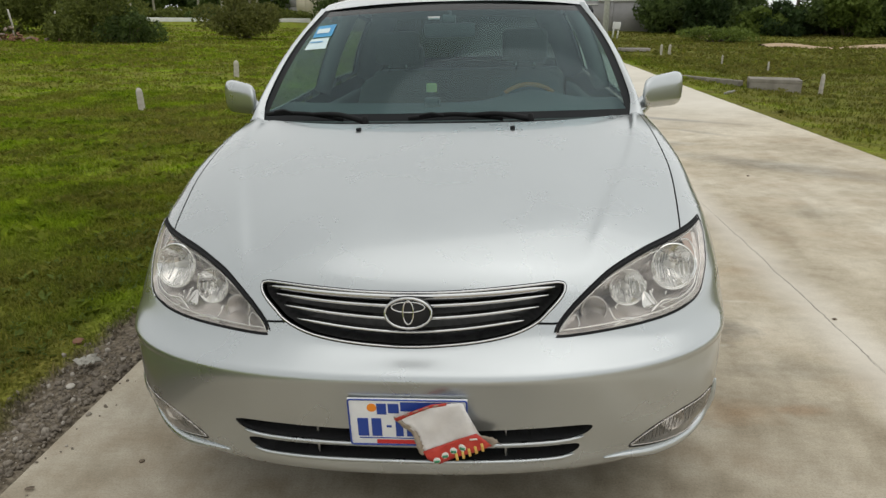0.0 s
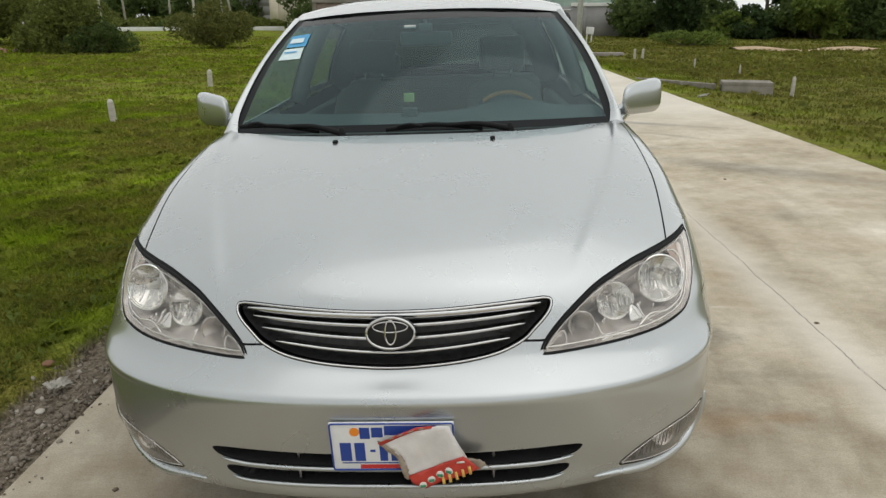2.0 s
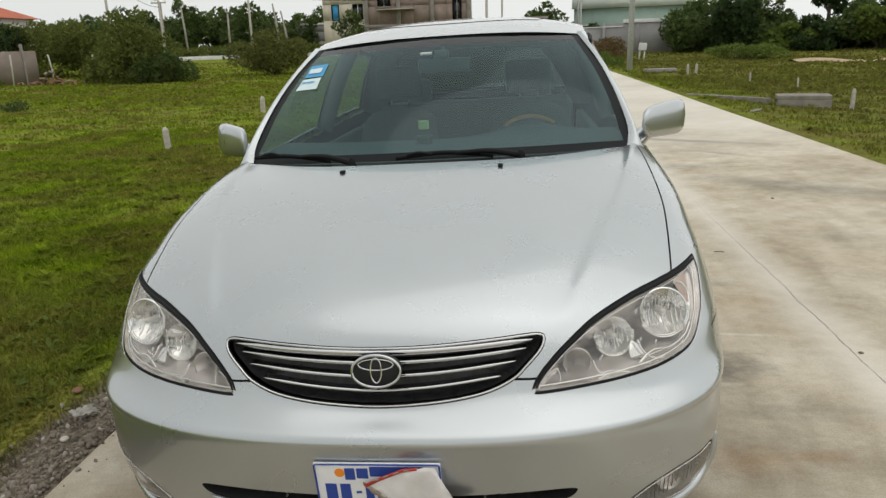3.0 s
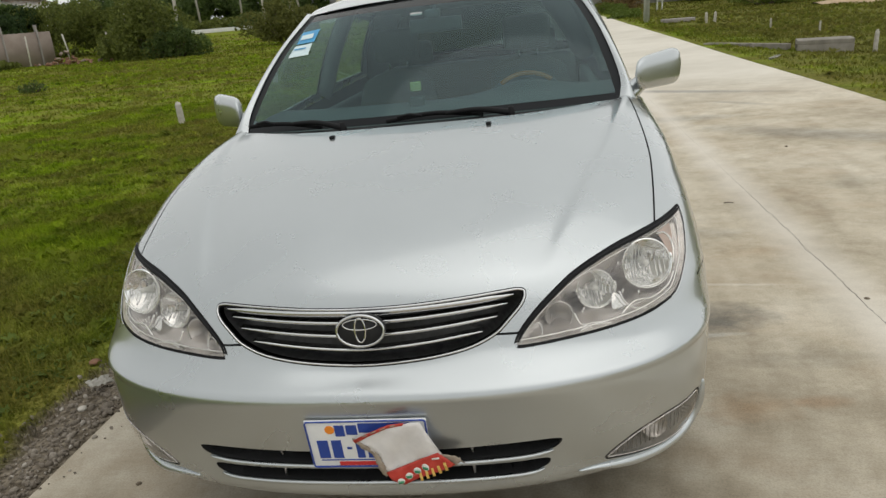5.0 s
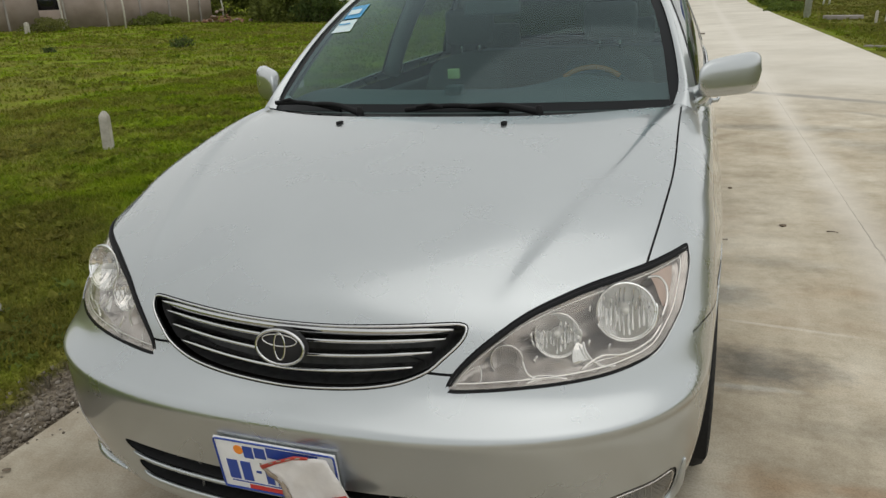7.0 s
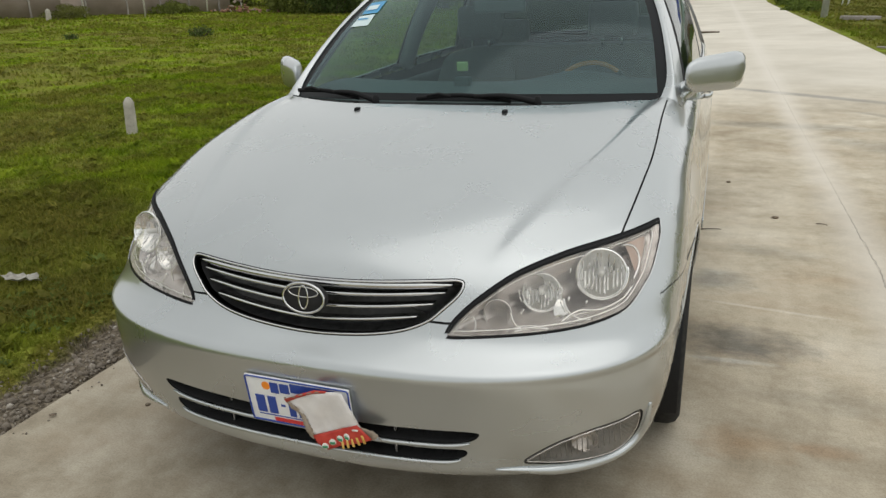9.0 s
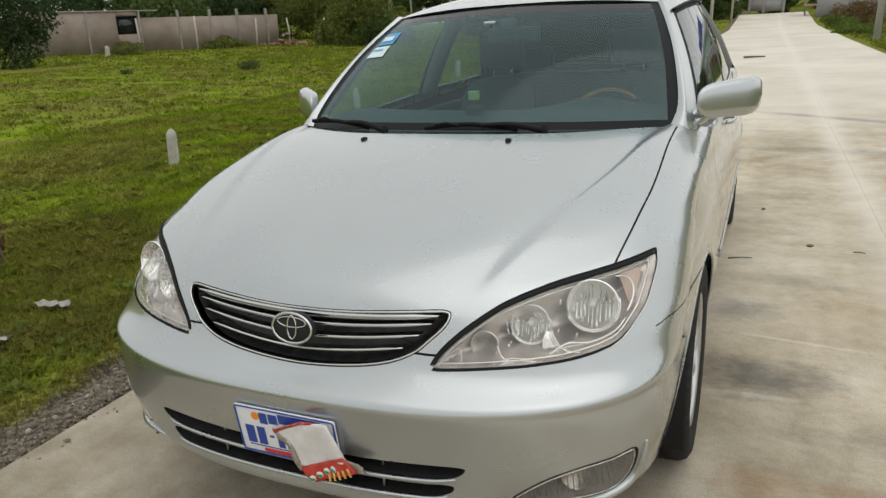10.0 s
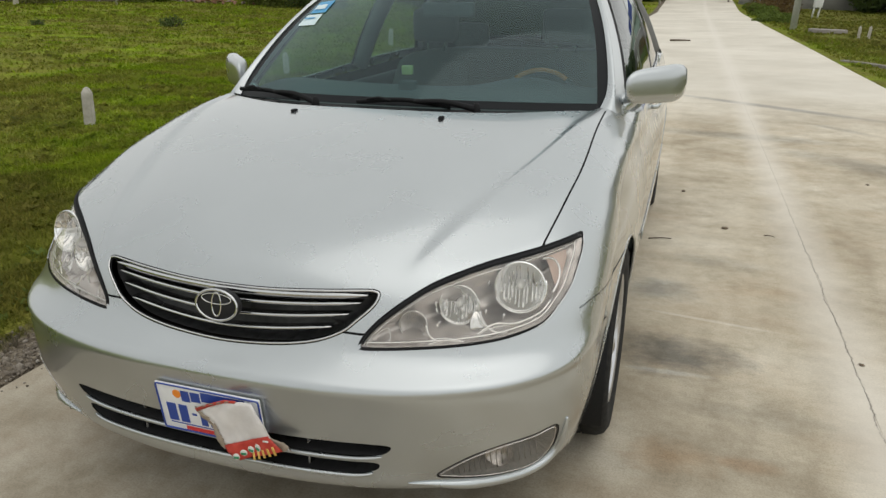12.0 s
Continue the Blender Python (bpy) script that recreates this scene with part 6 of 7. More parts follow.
def foliage(name, dark, light):
    m = material(name, light, 0.75, spec=0.25)
    one = add(m, "ShaderNodeNewGeometry").outputs["Random Per Island"]
    f = noise_node(m, coords(m), 0.9, 3.0)
    c = mix(m, 0.5, ramp(m, one, (0.0, dark), (0.7, light), (1.0, tuple(1.5 * v for v in light))), ramp(m, f, (0.35, dark), (0.65, light)))
    return leafy(shade(m, c), 0.4)


DEEP = foliage("dark tree leaves", (0.044, 0.068, 0.021), (0.109, 0.153, 0.042))
OLIVE = foliage("olive leaves", (0.070, 0.085, 0.018), (0.170, 0.195, 0.045))
DARKER = foliage("blackish green leaves", (0.018, 0.034, 0.011), (0.052, 0.086, 0.025))
TAN_LEAF = foliage("brownish olive leaves", (0.078, 0.086, 0.020), (0.165, 0.170, 0.046))
FRESH = foliage("fresh leaves", (0.070, 0.105, 0.018), (0.150, 0.20, 0.038))


def leaf_cloud(rng, lobes, count, size):
    """Small folded leaves scattered through overlapping lobes (centre, radii)."""
    v, f = [], []
    weight = np.array([r[0] * r[1] + r[1] * r[2] for _, r in lobes])
    pick = rng.choice(len(lobes), count, p=weight / weight.sum())
    n = 0
    for i in pick:
        c, r = lobes[i]
        d = rng.normal(size=3)
        d /= np.linalg.norm(d)
        p = np.array(c) + d * r * rng.uniform(0.55, 1.08) ** 0.7
        a, b = rng.normal(size=3), rng.normal(size=3)
        a /= np.linalg.norm(a)
        b -= a * (a @ b)
        b /= np.linalg.norm(b)
        s = size * rng.uniform(0.5, 1.5)
        v += [p - a * s, p + b * s * 0.45, p + a * s, p - b * s * 0.45]
        f.append((n, n + 1, n + 2, n + 3))
        n += 4
    return v, f


def tree(x, y, z, high, wide, leaf, seed, label, count=1500, size=0.28, trunk=0.35, bark=BARK, name="tree", group=""):
    rng = np.random.RandomState(seed)
    t = thing(name, label, name, Matrix.Translation((x, y, z)), group)
    top = high * trunk
    base_r = 0.035 * high + 0.03
    bend = rng.normal(0, 0.04 * high, 2)
    spine = curve_through([(0, 0, -0.2), (bend[0] * 0.4, bend[1] * 0.4, top * 0.6), (bend[0], bend[1], top + 0.25 * high)], 5, False)
    part("trunk", tube(spine, np.linspace(base_r, base_r * 0.45, len(spine)), 8, up=(1, 0, 0)), bark, t)
    lobes = []
    for k in range(rng.randint(7, 11)):
        a, q = rng.uniform(0, 6.28), rng.uniform(0.1, 1.0) ** 0.6
        cz = rng.uniform(top + 0.08 * high, high * 0.86)
        spread = wide * 0.34 * (1.25 - 0.7 * abs(cz / high - 0.55))
        c = np.array((math.cos(a) * q * spread + bend[0], math.sin(a) * q * spread + bend[1], cz))
        r = np.array((0.22 * wide, 0.22 * wide, 0.17 * high)) * rng.uniform(0.6, 1.15)
        lobes.append((c, r))
        start = spine[-1] * rng.uniform(0.55, 0.95)
        part("limb", tube(curve_through([start, (start + c) / 2 + (0, 0, -0.05 * high), c], 4, False), np.linspace(base_r * 0.4, base_r * 0.12, 9), 6, up=(1, 0.3, 0)), bark, t)
    v, f = leaf_cloud(rng, lobes, int(count * 2.2), size * 0.62)
    part_of = put("crown", mesh_of("crown", v, f, smooth=False), leaf, t)
    part_of["kind"] = "stuff"
    return t


def bush(x, y, z, high, wide, leaf, seed, label, count=1200, size=0.16, group=""):
    rng = np.random.RandomState(seed)
    t = thing("bush", label, "bush", Matrix.Translation((x, y, z)), group)
    lobes = []
    for k in range(15):
        a, q = rng.uniform(0, 6.28), rng.uniform(0, 1) ** 0.5
        c = np.array((math.cos(a) * q * wide * 0.42, math.sin(a) * q * wide * 0.34, high * rng.uniform(0.18, 0.86) * (1.12 - 0.42 * q)))
        low = c[2] < 0.5 * high
        lobes.append((c, np.array((0.22 * wide, 0.22 * wide, 0.26 * high)) * (rng.uniform(0.75, 1.15) if low else rng.uniform(0.35, 0.85))))
        part("stem", tube([(c[0] * 0.1, c[1] * 0.1, -0.1), c * (0.6, 0.6, 0.5), c], (0.03, 0.02, 0.008), 5, up=(1, 0.2, 0)), BARK, t)
    v, f = leaf_cloud(rng, lobes, int(count * 2.0), size * 0.66)
    put("leaves", mesh_of("leaves", v, f, smooth=False), leaf, t)["kind"] = "stuff"
    return t


# marker posts: pointed concrete stubs with a chamfered head
def marker(x, y, high, lean_x=0.0, lean_y=0.0, turn_z=0.0, wide=0.065):
    z = float(lie(x, y))
    bm = bmesh.new()
    rings = []
    for h, k in ((-0.1, 1.0), (high * 0.80, 0.94), (high * 0.88, 0.90), (high, 0.38)):
        w = wide * k
        rings.append([bm.verts.new((sx * w, sy * w * 0.9, h)) for sx, sy in ((-1, -1), (1, -1), (1, 1), (-1, 1))])
    for a, b in zip(rings, rings[1:]):
        for k in range(4):
            bm.faces.new((a[k], a[(k + 1) % 4], b[(k + 1) % 4], b[k]))
    bm.faces.new(rings[0][::-1])
    bm.faces.new(rings[-1])
    bmesh.ops.bevel(bm, geom=[e for e in bm.edges], offset=wide * 0.14, segments=2, affect="EDGES")
    ob = part("marker_post", bm, POST, None, smooth=False)
    ob.matrix_basis = pose(x, y, z, lean_x, lean_y, turn_z)
    return tagged(ob, "short weathered concrete plot marker standing in grass", "post", "plot marker posts")


marker(-5.22, 4.91, 0.41, 2, 3, 20, 0.05)
marker(-5.78, 10.1, 0.37, 0, -2, 30, 0.055)
marker(-6.48, 16.6, 0.42, 0, 2, 10, 0.06)
marker(6.35, 12.75, 0.40, 0, 1, 15, 0.032)
marker(6.60, 9.55, 0.36, 0, 0, 5)
marker(6.38, 27.0, 0.40, 0, 0, 0, 0.045)
marker(6.68, 27.0, 0.40, 0, 3, 0, 0.045)
marker(7.2, 22.0, 0.30, 0, 0, 0, 0.025)
marker(7.7, 19.4, 0.30, 0, 0, 0, 0.022)
marker(-30.6, 26.9, 0.55, 0, 4, 0, 0.10)

# open concrete culvert box with its kerb
box = thing("culvert_box", "low grey concrete drain box open at one end", "drain box", pose(5.77, 13.6, float(lie(5.6, 13.1)) - 0.08, 0, 0, -14))
for name, b in (("lid", (-0.48, 0.48, -0.32, 0.32, 0.22, 0.30)), ("wall", (-0.48, 0.48, -0.32, -0.25, -0.05, 0.22)), ("wall", (-0.48, 0.48, 0.25, 0.32, -0.05, 0.22)), ("end_wall", (0.41, 0.48, -0.25, 0.25, -0.05, 0.22))):
    part(name, block(*b, 0.008, 2), OLD_CONCRETE, box)
for k in range(3):
    ob = part("kerb", block(-0.40 + 0.05 * k, 0.44, -0.07, 0.07, -0.06, 0.12, 0.012, 2), OLD_CONCRETE, None)
    ob.matrix_basis = pose(5.05 - 0.36 * k, 14.4 + 0.55 * k, float(lie(4.8, 14.6)) - 0.03, 0, 0, 125 + 4 * k)
    tagged(ob, "short concrete kerb piece lying beside the road", "kerb", "kerb pieces")


# litter
def rag(x, y, size, seed, label, mat):
    rng = np.random.RandomState(seed)
    bm = bmesh.new()
    bmesh.ops.create_grid(bm, x_segments=9, y_segments=7, size=size)
    for v in bm.verts:
        v.co.z = size * 0.5 * abs(math.sin(5 * v.co.x / size + seed) * math.cos(4 * v.co.y / size)) + rng.uniform(0, 0.15) * size
        v.co.x *= 1.0 + 0.3 * math.sin(7 * v.co.y / size)
        v.co.y *= 0.6
    bmesh.ops.solidify(bm, geom=bm.faces[:], thickness=0.001)
    ob = part("plastic_bag", bm, mat, None)
    ob.matrix_basis = pose(x, y, float(lie(x, y)) + 0.03, rng.uniform(-15, 15), rng.uniform(-15, 15), rng.uniform(0, 360))
    tagged(ob, label, "litter")


LITTER = speckled("dirty plastic", (0.28, 0.265, 0.225), (0.44, 0.42, 0.37), 40, 0.5)
rag(-2.52, 1.16, 0.075, 2, "crumpled pale plastic bag in the grass", LITTER)
rag(-2.36, 0.72, 0.05, 3, "flattened white plastic scrap in the grass", LITTER)
rag(-1.52, 1.02, 0.045, 4, "crumpled dirty plastic scrap on gravel", LITTER)
rag(4.25, 11.4, 0.09, 5, "white plastic scrap beside the road", LITTER)


def twig(x, y, length, turn_z, thick=0.004):
    ob = part("twig", tube(curve_through([(-length / 2, 0, 0), (0, 0.02 * length, 0.004), (length / 2, -0.02 * length, 0.002)], 5, False), np.linspace(thick, thick * 0.6, 11), 6), BARK, None)
    ob.matrix_basis = ROAD @ pose(x, y, thick, 0, 0, turn_z)
    tagged(ob, "dry brown twig lying on the concrete", "twig", "twigs on the road")


twig(0.935, 2.86, 0.13, 14)
twig(0.70, 20.7, 0.55, 3, 0.03)
twig(1.55, 3.1, 0.06, -20, 0.003)
for i, (x, y, s) in enumerate(((1.305, 3.18, 0.018), (1.75, 1.55, 0.010), (2.05, 0.55, 0.012), (1.05, 4.0, 0.014), (-0.95, 0.35, 0.009), (2.35, 4.6, 0.012))):
    bm = bmesh.new()
    bmesh.ops.create_icosphere(bm, subdivisions=2, radius=s)
    for v in bm.verts:
        v.co *= 1 + 0.3 * math.sin(9 * v.co.x / s + i) * math.cos(7 * v.co.y / s)
        v.co.z *= 0.4
    ob = part("clod", bm, CLAY, None)
    ob.matrix_basis = ROAD @ pose(x, y, s * 0.3, 0, 0, 40 * i)
    tagged(ob, "small dark clod of soil on the concrete", "clod", "clods on the road")


# broad green weeds that grow over the gravel's edge, a dry stalk, a stone and a fallen leaf
stuff("broad_leaf_weeds", *weeds(24, 650, -2.5, -1.60, -1.5, 5.0, 0.042), FRESH, "broad green weeds along the gravel", "weeds")
stalk = thing("dry_weed", "tall dry brown weed stalk leaning in the grass", "weed", Matrix.Translation((-3.62, 1.66, float(lie(-3.62, 1.66)))))
part("stem", tube(curve_through([(0, 0, -0.03), (-0.05, 0, 0.22), (-0.16, 0.02, 0.46), (-0.30, 0.02, 0.72)], 5, False), np.linspace(0.011, 0.005, 16), 6, up=(0, 1, 0)), BARK, stalk)
put("leaves", mesh_of("leaves", *leaf_cloud(np.random.RandomState(77), [((-0.06, 0, 0.22), np.array((0.05, 0.05, 0.18))), ((-0.18, 0, 0.48), np.array((0.06, 0.05, 0.16))), ((-0.28, 0, 0.66), np.array((0.05, 0.04, 0.10)))], 150, 0.035), smooth=False), foliage("dry brown leaves", (0.07, 0.045, 0.02), (0.17, 0.11, 0.05)), stalk)["kind"] = "stuff"
for x, y, r, mat, label in ((-1.70, 1.26, 0.024, RUDDY, "reddish stone lying in the grass"), (-1.50, 0.86, 0.017, POST, "pale stone on the gravel")):
    bm = bmesh.new()
    bmesh.ops.create_icosphere(bm, subdivisions=3, radius=r)
    for v in bm.verts:
        v.co *= 1 + 0.22 * math.sin(41 * v.co.x + 3) * math.cos(53 * v.co.y) + 0.10 * math.sin(97 * v.co.z)
        v.co.z *= 0.6
    ob = part("stone", bm, mat, None)
    ob.matrix_basis = Matrix.Translation((x, y, float(lie(x, y)) + 0.3 * r))
    tagged(ob, label, "stone")
bm = bmesh.new()
bmesh.ops.create_circle(bm, cap_ends=True, segments=14, radius=0.011)
for v in bm.verts:
    v.co = (v.co.x * 1.3, v.co.y * 0.75, 0.004 * math.cos(60 * v.co.x))
bmesh.ops.solidify(bm, geom=bm.faces[:], thickness=0.0012)
leaf_ob = part("fallen_leaf", bm, CLAY, None)
leaf_ob.matrix_basis = ROAD @ pose(-1.23, 0.19, 0.005, 0, 0, 20)
tagged(leaf_ob, "dry brown leaf lying on the concrete", "leaf")

# block wall of a plot, with its stakes
def plot_wall():
    a, b = np.array((-35.95, 25.40)), np.array((-28.88, 39.51))
    along = (b - a) / np.linalg.norm(b - a)
    length = float(np.linalg.norm(b - a))
    m = Matrix.Translation((a[0], a[1], -0.1)) @ Matrix.Rotation(math.atan2(along[1], along[0]), 4, "Z")
    w = thing("plot_wall", "grey-brown block wall round a plot, stained", "wall", m)
    for x0, x1, z0, z1 in ((0, 5.6, 0, 2.25), (5.6, 6.8, 0, 1.0), (5.6, 6.8, 2.0, 2.25), (6.8, length, 0, 1.9)):
        part("panel", block(x0 + 0.003, x1, -0.08, 0.08, z0, z1 - 0.003), BLOCKWORK, w)
    part("opening", block(5.6, 6.8, 0.02, 0.05, 1.0, 2.0), PANE, w)
    part("coping", block(-0.2, 8.0, -0.12, 0.12, 2.25, 2.33), SLAB, w)
    for x in (1.2, 4.0, 6.9, 9.2, 11.2, 13.0, 15.0):
        part("pier", block(x - 0.05, x + 0.05, -0.13, 0.10, 0, 2.30, 0.01), SLAB, w)


plot_wall()
for i, (x, y, h) in enumerate(((-28.14, 30.93, 1.9), (-27.92, 35.93, 1.7), (-27.06, 38.14, 1.7), (-30.92, 29.48, 1.9), (-26.31, 41.06, 1.6))):
    ob = part("stake", tube([(0, 0, -0.2), (0.04 * math.sin(i), 0.03, h * 0.5), (0.10 * math.sin(2 * i), 0, h)], 0.05, 6, up=(1, 0, 0)), POST, None)
    ob.matrix_basis = Matrix.Translation((x, y, float(lie(x, y))))
    tagged(ob, "thin pale concrete fence stake standing in grass", "stake", "fence stakes")

# bushes and trees to the west
bush(-21.5, 37.9, -0.15, 4.35, 4.4, OLIVE, 32, "tall olive bush at the field's edge", 4200, 0.15)
bush(-20.0, 37.6, -0.15, 2.1, 3.4, DEEP, 34, "dark green bush at the field's edge", 2600, 0.13)
bush(-23.8, 38.9, -0.15, 2.4, 3.6, OLIVE, 31, "broad olive bush at the field's edge", 2400, 0.15)
bush(-28.2, 45.6, 0.1, 4.3, 6.0, OLIVE, 33, "broad olive bush beyond the field's edge", 2600, 0.2)
bush(-32.6, 46.3, 0.2, 4.3, 6.5, OLIVE, 40, "broad olive bush behind the plot", 2600, 0.2)
bush(-16.3, 45.7, -0.15, 3.1, 5.6, TAN_LEAF, 35, "broad brownish olive bush in the field", 4200, 0.15)
bush(-27.74, 18.73, -0.2, 4.6, 5.2, DARKER, 36, "dense dark green tree before the wall's end", 5200, 0.13)
bush(-31.10, 28.38, -0.2, 0.85, 2.9, TAN_LEAF, 70, "low brownish scrub before the wall", 1500, 0.08)
for i, (x, y, h) in enumerate(((-41.96, 26.30, 5.2), (-40.06, 31.83, 4.9), (-37.65, 37.37, 5.2), (-35.23, 42.41, 4.6))):
    bush(x, y, 0.0, h, 7.0, DARKER if i % 2 else DEEP, 640 + i, "dense dark green trees behind the plot wall", 2600, 0.24, "trees behind the plot wall")
tree(-36.78, 45.38, -0.1, 4.4, 6.0, DEEP, 37, "dense dark green tree behind the wall", 2200, 0.3, 0.15)
tree(-38.68, 39.35, -0.1, 5.0, 6.5, DEEP, 39, "dense dark green tree behind the wall", 2000, 0.3, 0.15)
for i, (x, y, h) in enumerate(((-67.0, 61.3, 4.0), (-67.7, 65.5, 4.1), (-61.1, 62.3, 3.8), (-61.7, 66.6, 3.8), (-62.1, 70.8, 3.8), (-55.7, 67.1, 3.3), (-56.1, 71.4, 3.2), (-56.0, 75.6, 3.0), (-49.9, 71.3, 2.5), (-50.0, 75.8, 2.5), (-49.5, 79.8, 3.2), (-43.9, 75.1, 3.3), (-43.6, 79.7, 3.3), (-42.8, 83.6, 3.2), (-37.5, 78.4, 3.6), (-36.9, 83.1, 3.8), (-35.7, 86.7, 3.8), (-30.9, 81.2, 3.1), (-29.9, 85.9, 2.6), (-28.4, 89.3, 2.8), (-24.1, 83.4, 3.0), (-22.8, 88.1, 3.0))):
    bush(x, y, 1.5, h * 1.58, 6.2 + 1.4 * math.sin(3 * i), DEEP, 500 + i, "distant dark green tree clump", 1500, 0.42, "western tree line")
for i, (x, y, h, b) in enumerate(((-36.5, 70.5, 5.2, 0.06), (-34.5, 71.5, 4.8, -0.12), (-31.0, 74.0, 4.0, 0.05), (-24.8, 75.0, 4.2, -0.3), (-22.6, 66.0, 4.8, -0.25))):
    ob = part("bare_trunk", tube([(0, 0, -0.3), (b, 0, h * 0.5), (b * 2.2, 0, h)], (0.13, 0.11, 0.08), 7, up=(1, 0, 0)), PALE_BARK, None)
    ob.matrix_basis = Matrix.Translation((x, y, float(lie(x, y))))
    tagged(ob, "pale leafless trunk standing by the tree line", "trunk", "pale trunks")
bush(-30.22, 35.49, -0.1, 0.7, 3.0, OLIVE, 71, "low scrub beside the wall", 700)
bush(-15.55, 19.43, -0.22, 0.42, 0.8, DEEP, 72, "small dark weed clump in the grass", 260, 0.06)
bush(-18.70, 16.88, -0.22, 0.30, 0.5, DEEP, 73, "small dark weed clump in the grass", 180, 0.05)
bush(5.35, 6.1, 0.0, 0.22, 0.5, DEEP, 76, "low dark weeds by the road", 240, 0.045)
for i, (x, y, h) in enumerate(((-44.2, 57.6, 1.5), (-42.6, 61.2, 1.8), (-38.4, 61.0, 1.2), (-34.9, 61.5, 1.7), (-33.3, 65.6, 1.6), (-30.5, 67.6, 1.3), (-26.2, 66.1, 1.8), (-23.2, 67.4, 1.4), (-20.8, 71.2, 1.4))):
    bush(x, y, 0.8, h, 4.6, OLIVE if i % 3 else DEEP, 300 + i, "far green scrub along the lane", 1100, 0.26, "scrub along the lane")
# rubble heap by the wall's end
for i in range(44):
    rng = np.random.RandomState(90 + i)
    x, y = -26.95 + rng.normal(0, 0.9), 37.85 + rng.normal(0, 0.8)
    ob = part("rubble_brick", block(-0.13, 0.13, -0.07, 0.07, -0.05, 0.05, 0.012), RUDDY if i % 3 else BRICKY, None)
    ob.matrix_basis = pose(x, y, float(lie(x, y)) + 0.08 + 0.9 * max(0, 0.9 - math.hypot(x + 26.95, y - 37.85)) * rng.uniform(0.2, 1), *rng.uniform(-40, 40, 2), rng.uniform(0, 360))
    tagged(ob, "broken reddish brick on a rubble heap", "brick", "rubble heap")

# low white wall along a far lane
lane = thing("lane_wall", "long low whitewashed wall along a far lane", "wall")
for x0, y0, x1, y1 in ((-32.0, 60.6, -26.2, 64.4), (-20.7, 66.4, -17.5, 67.3)):
    L = math.hypot(x1 - x0, y1 - y0)
    m = Matrix.Translation((x0, y0, 0)) @ Matrix.Rotation(math.atan2(y1 - y0, x1 - x0), 4, "Z")
    part("panel", block(0, L, -0.1, 0.1, 0.5, 1.06, 0.02, 2, m), WHITEWASH, lane)


# poles and wires
POLE = speckled("grey spun concrete", (0.36, 0.37, 0.35), (0.48, 0.49, 0.465), 9, 0.9, 0.004)


def pole(x, y, high, r=0.11, mat=POST, arms=1, label="tall grey concrete power pole"):
    z = float(lie(x, y))
    p = thing("power_pole", label, "power pole", Matrix.Translation((x, y, z)), "power poles")
    part("shaft", tube([(0, 0, -0.3), (0, 0, high)], (r, r * 0.7), 10, up=(1, 0, 0)), mat, p)
    for k in range(arms):
        h = high - 0.25 - 0.6 * k
        part("crossarm", block(-0.7, 0.7, -0.05, 0.05, h - 0.05, h + 0.05, 0.01), POST, p)
        for q in (-0.6, 0.6):
            part("insulator", lathe([(0.0, 0.18), (0.05, 0.16), (0.03, 0.10), (0.06, 0.06), (0.03, 0.0)], 8, Matrix.Translation((q, 0, h + 0.05))), WHITEWASH, p)
    return (x, y, z + high - 0.1)


tops = [pole(-30.2, 50.2, 8.0), pole(-31.6, 60.8, 5.2), pole(-21.1, 54.6, 6.3), pole(-1.6, 58.5, 7.0, 0.09), pole(4.78, 31.0, 7.6, 0.13, POLE), pole(5.2, 70.5, 6.5, 0.10, POLE), pole(-2.1, 44.5, 6.0, 0.10), pole(-52.0, 44.0, 8.0), pole(4.75, 60.5, 5.2, 0.10, POLE, 0)]


def wire(a, b, sag):
    pts = [(a[0] + (b[0] - a[0]) * s, a[1] + (b[1] - a[1]) * s, a[2] + (b[2] - a[2]) * s - sag * 4 * s * (1 - s)) for s in np.linspace(0, 1, 17)]
    ob = part("cable", tube(pts, 0.022, 5), CABLE, None)
    tagged(ob, "slack black overhead cable between power poles", "cable", "overhead cables")


for a, b, s in ((7, 0, 1.1), (0, 2, 0.9), (0, 1, 0.6), (2, 3, 1.2), (3, 5, 0.9), (4, 6, 0.9)):
    wire(tops[a], tops[b], s)
    wire(tuple(np.array(tops[a]) - (0, 0, 0.5)), tuple(np.array(tops[b]) - (0, 0, 0.5)), s * 1.15)


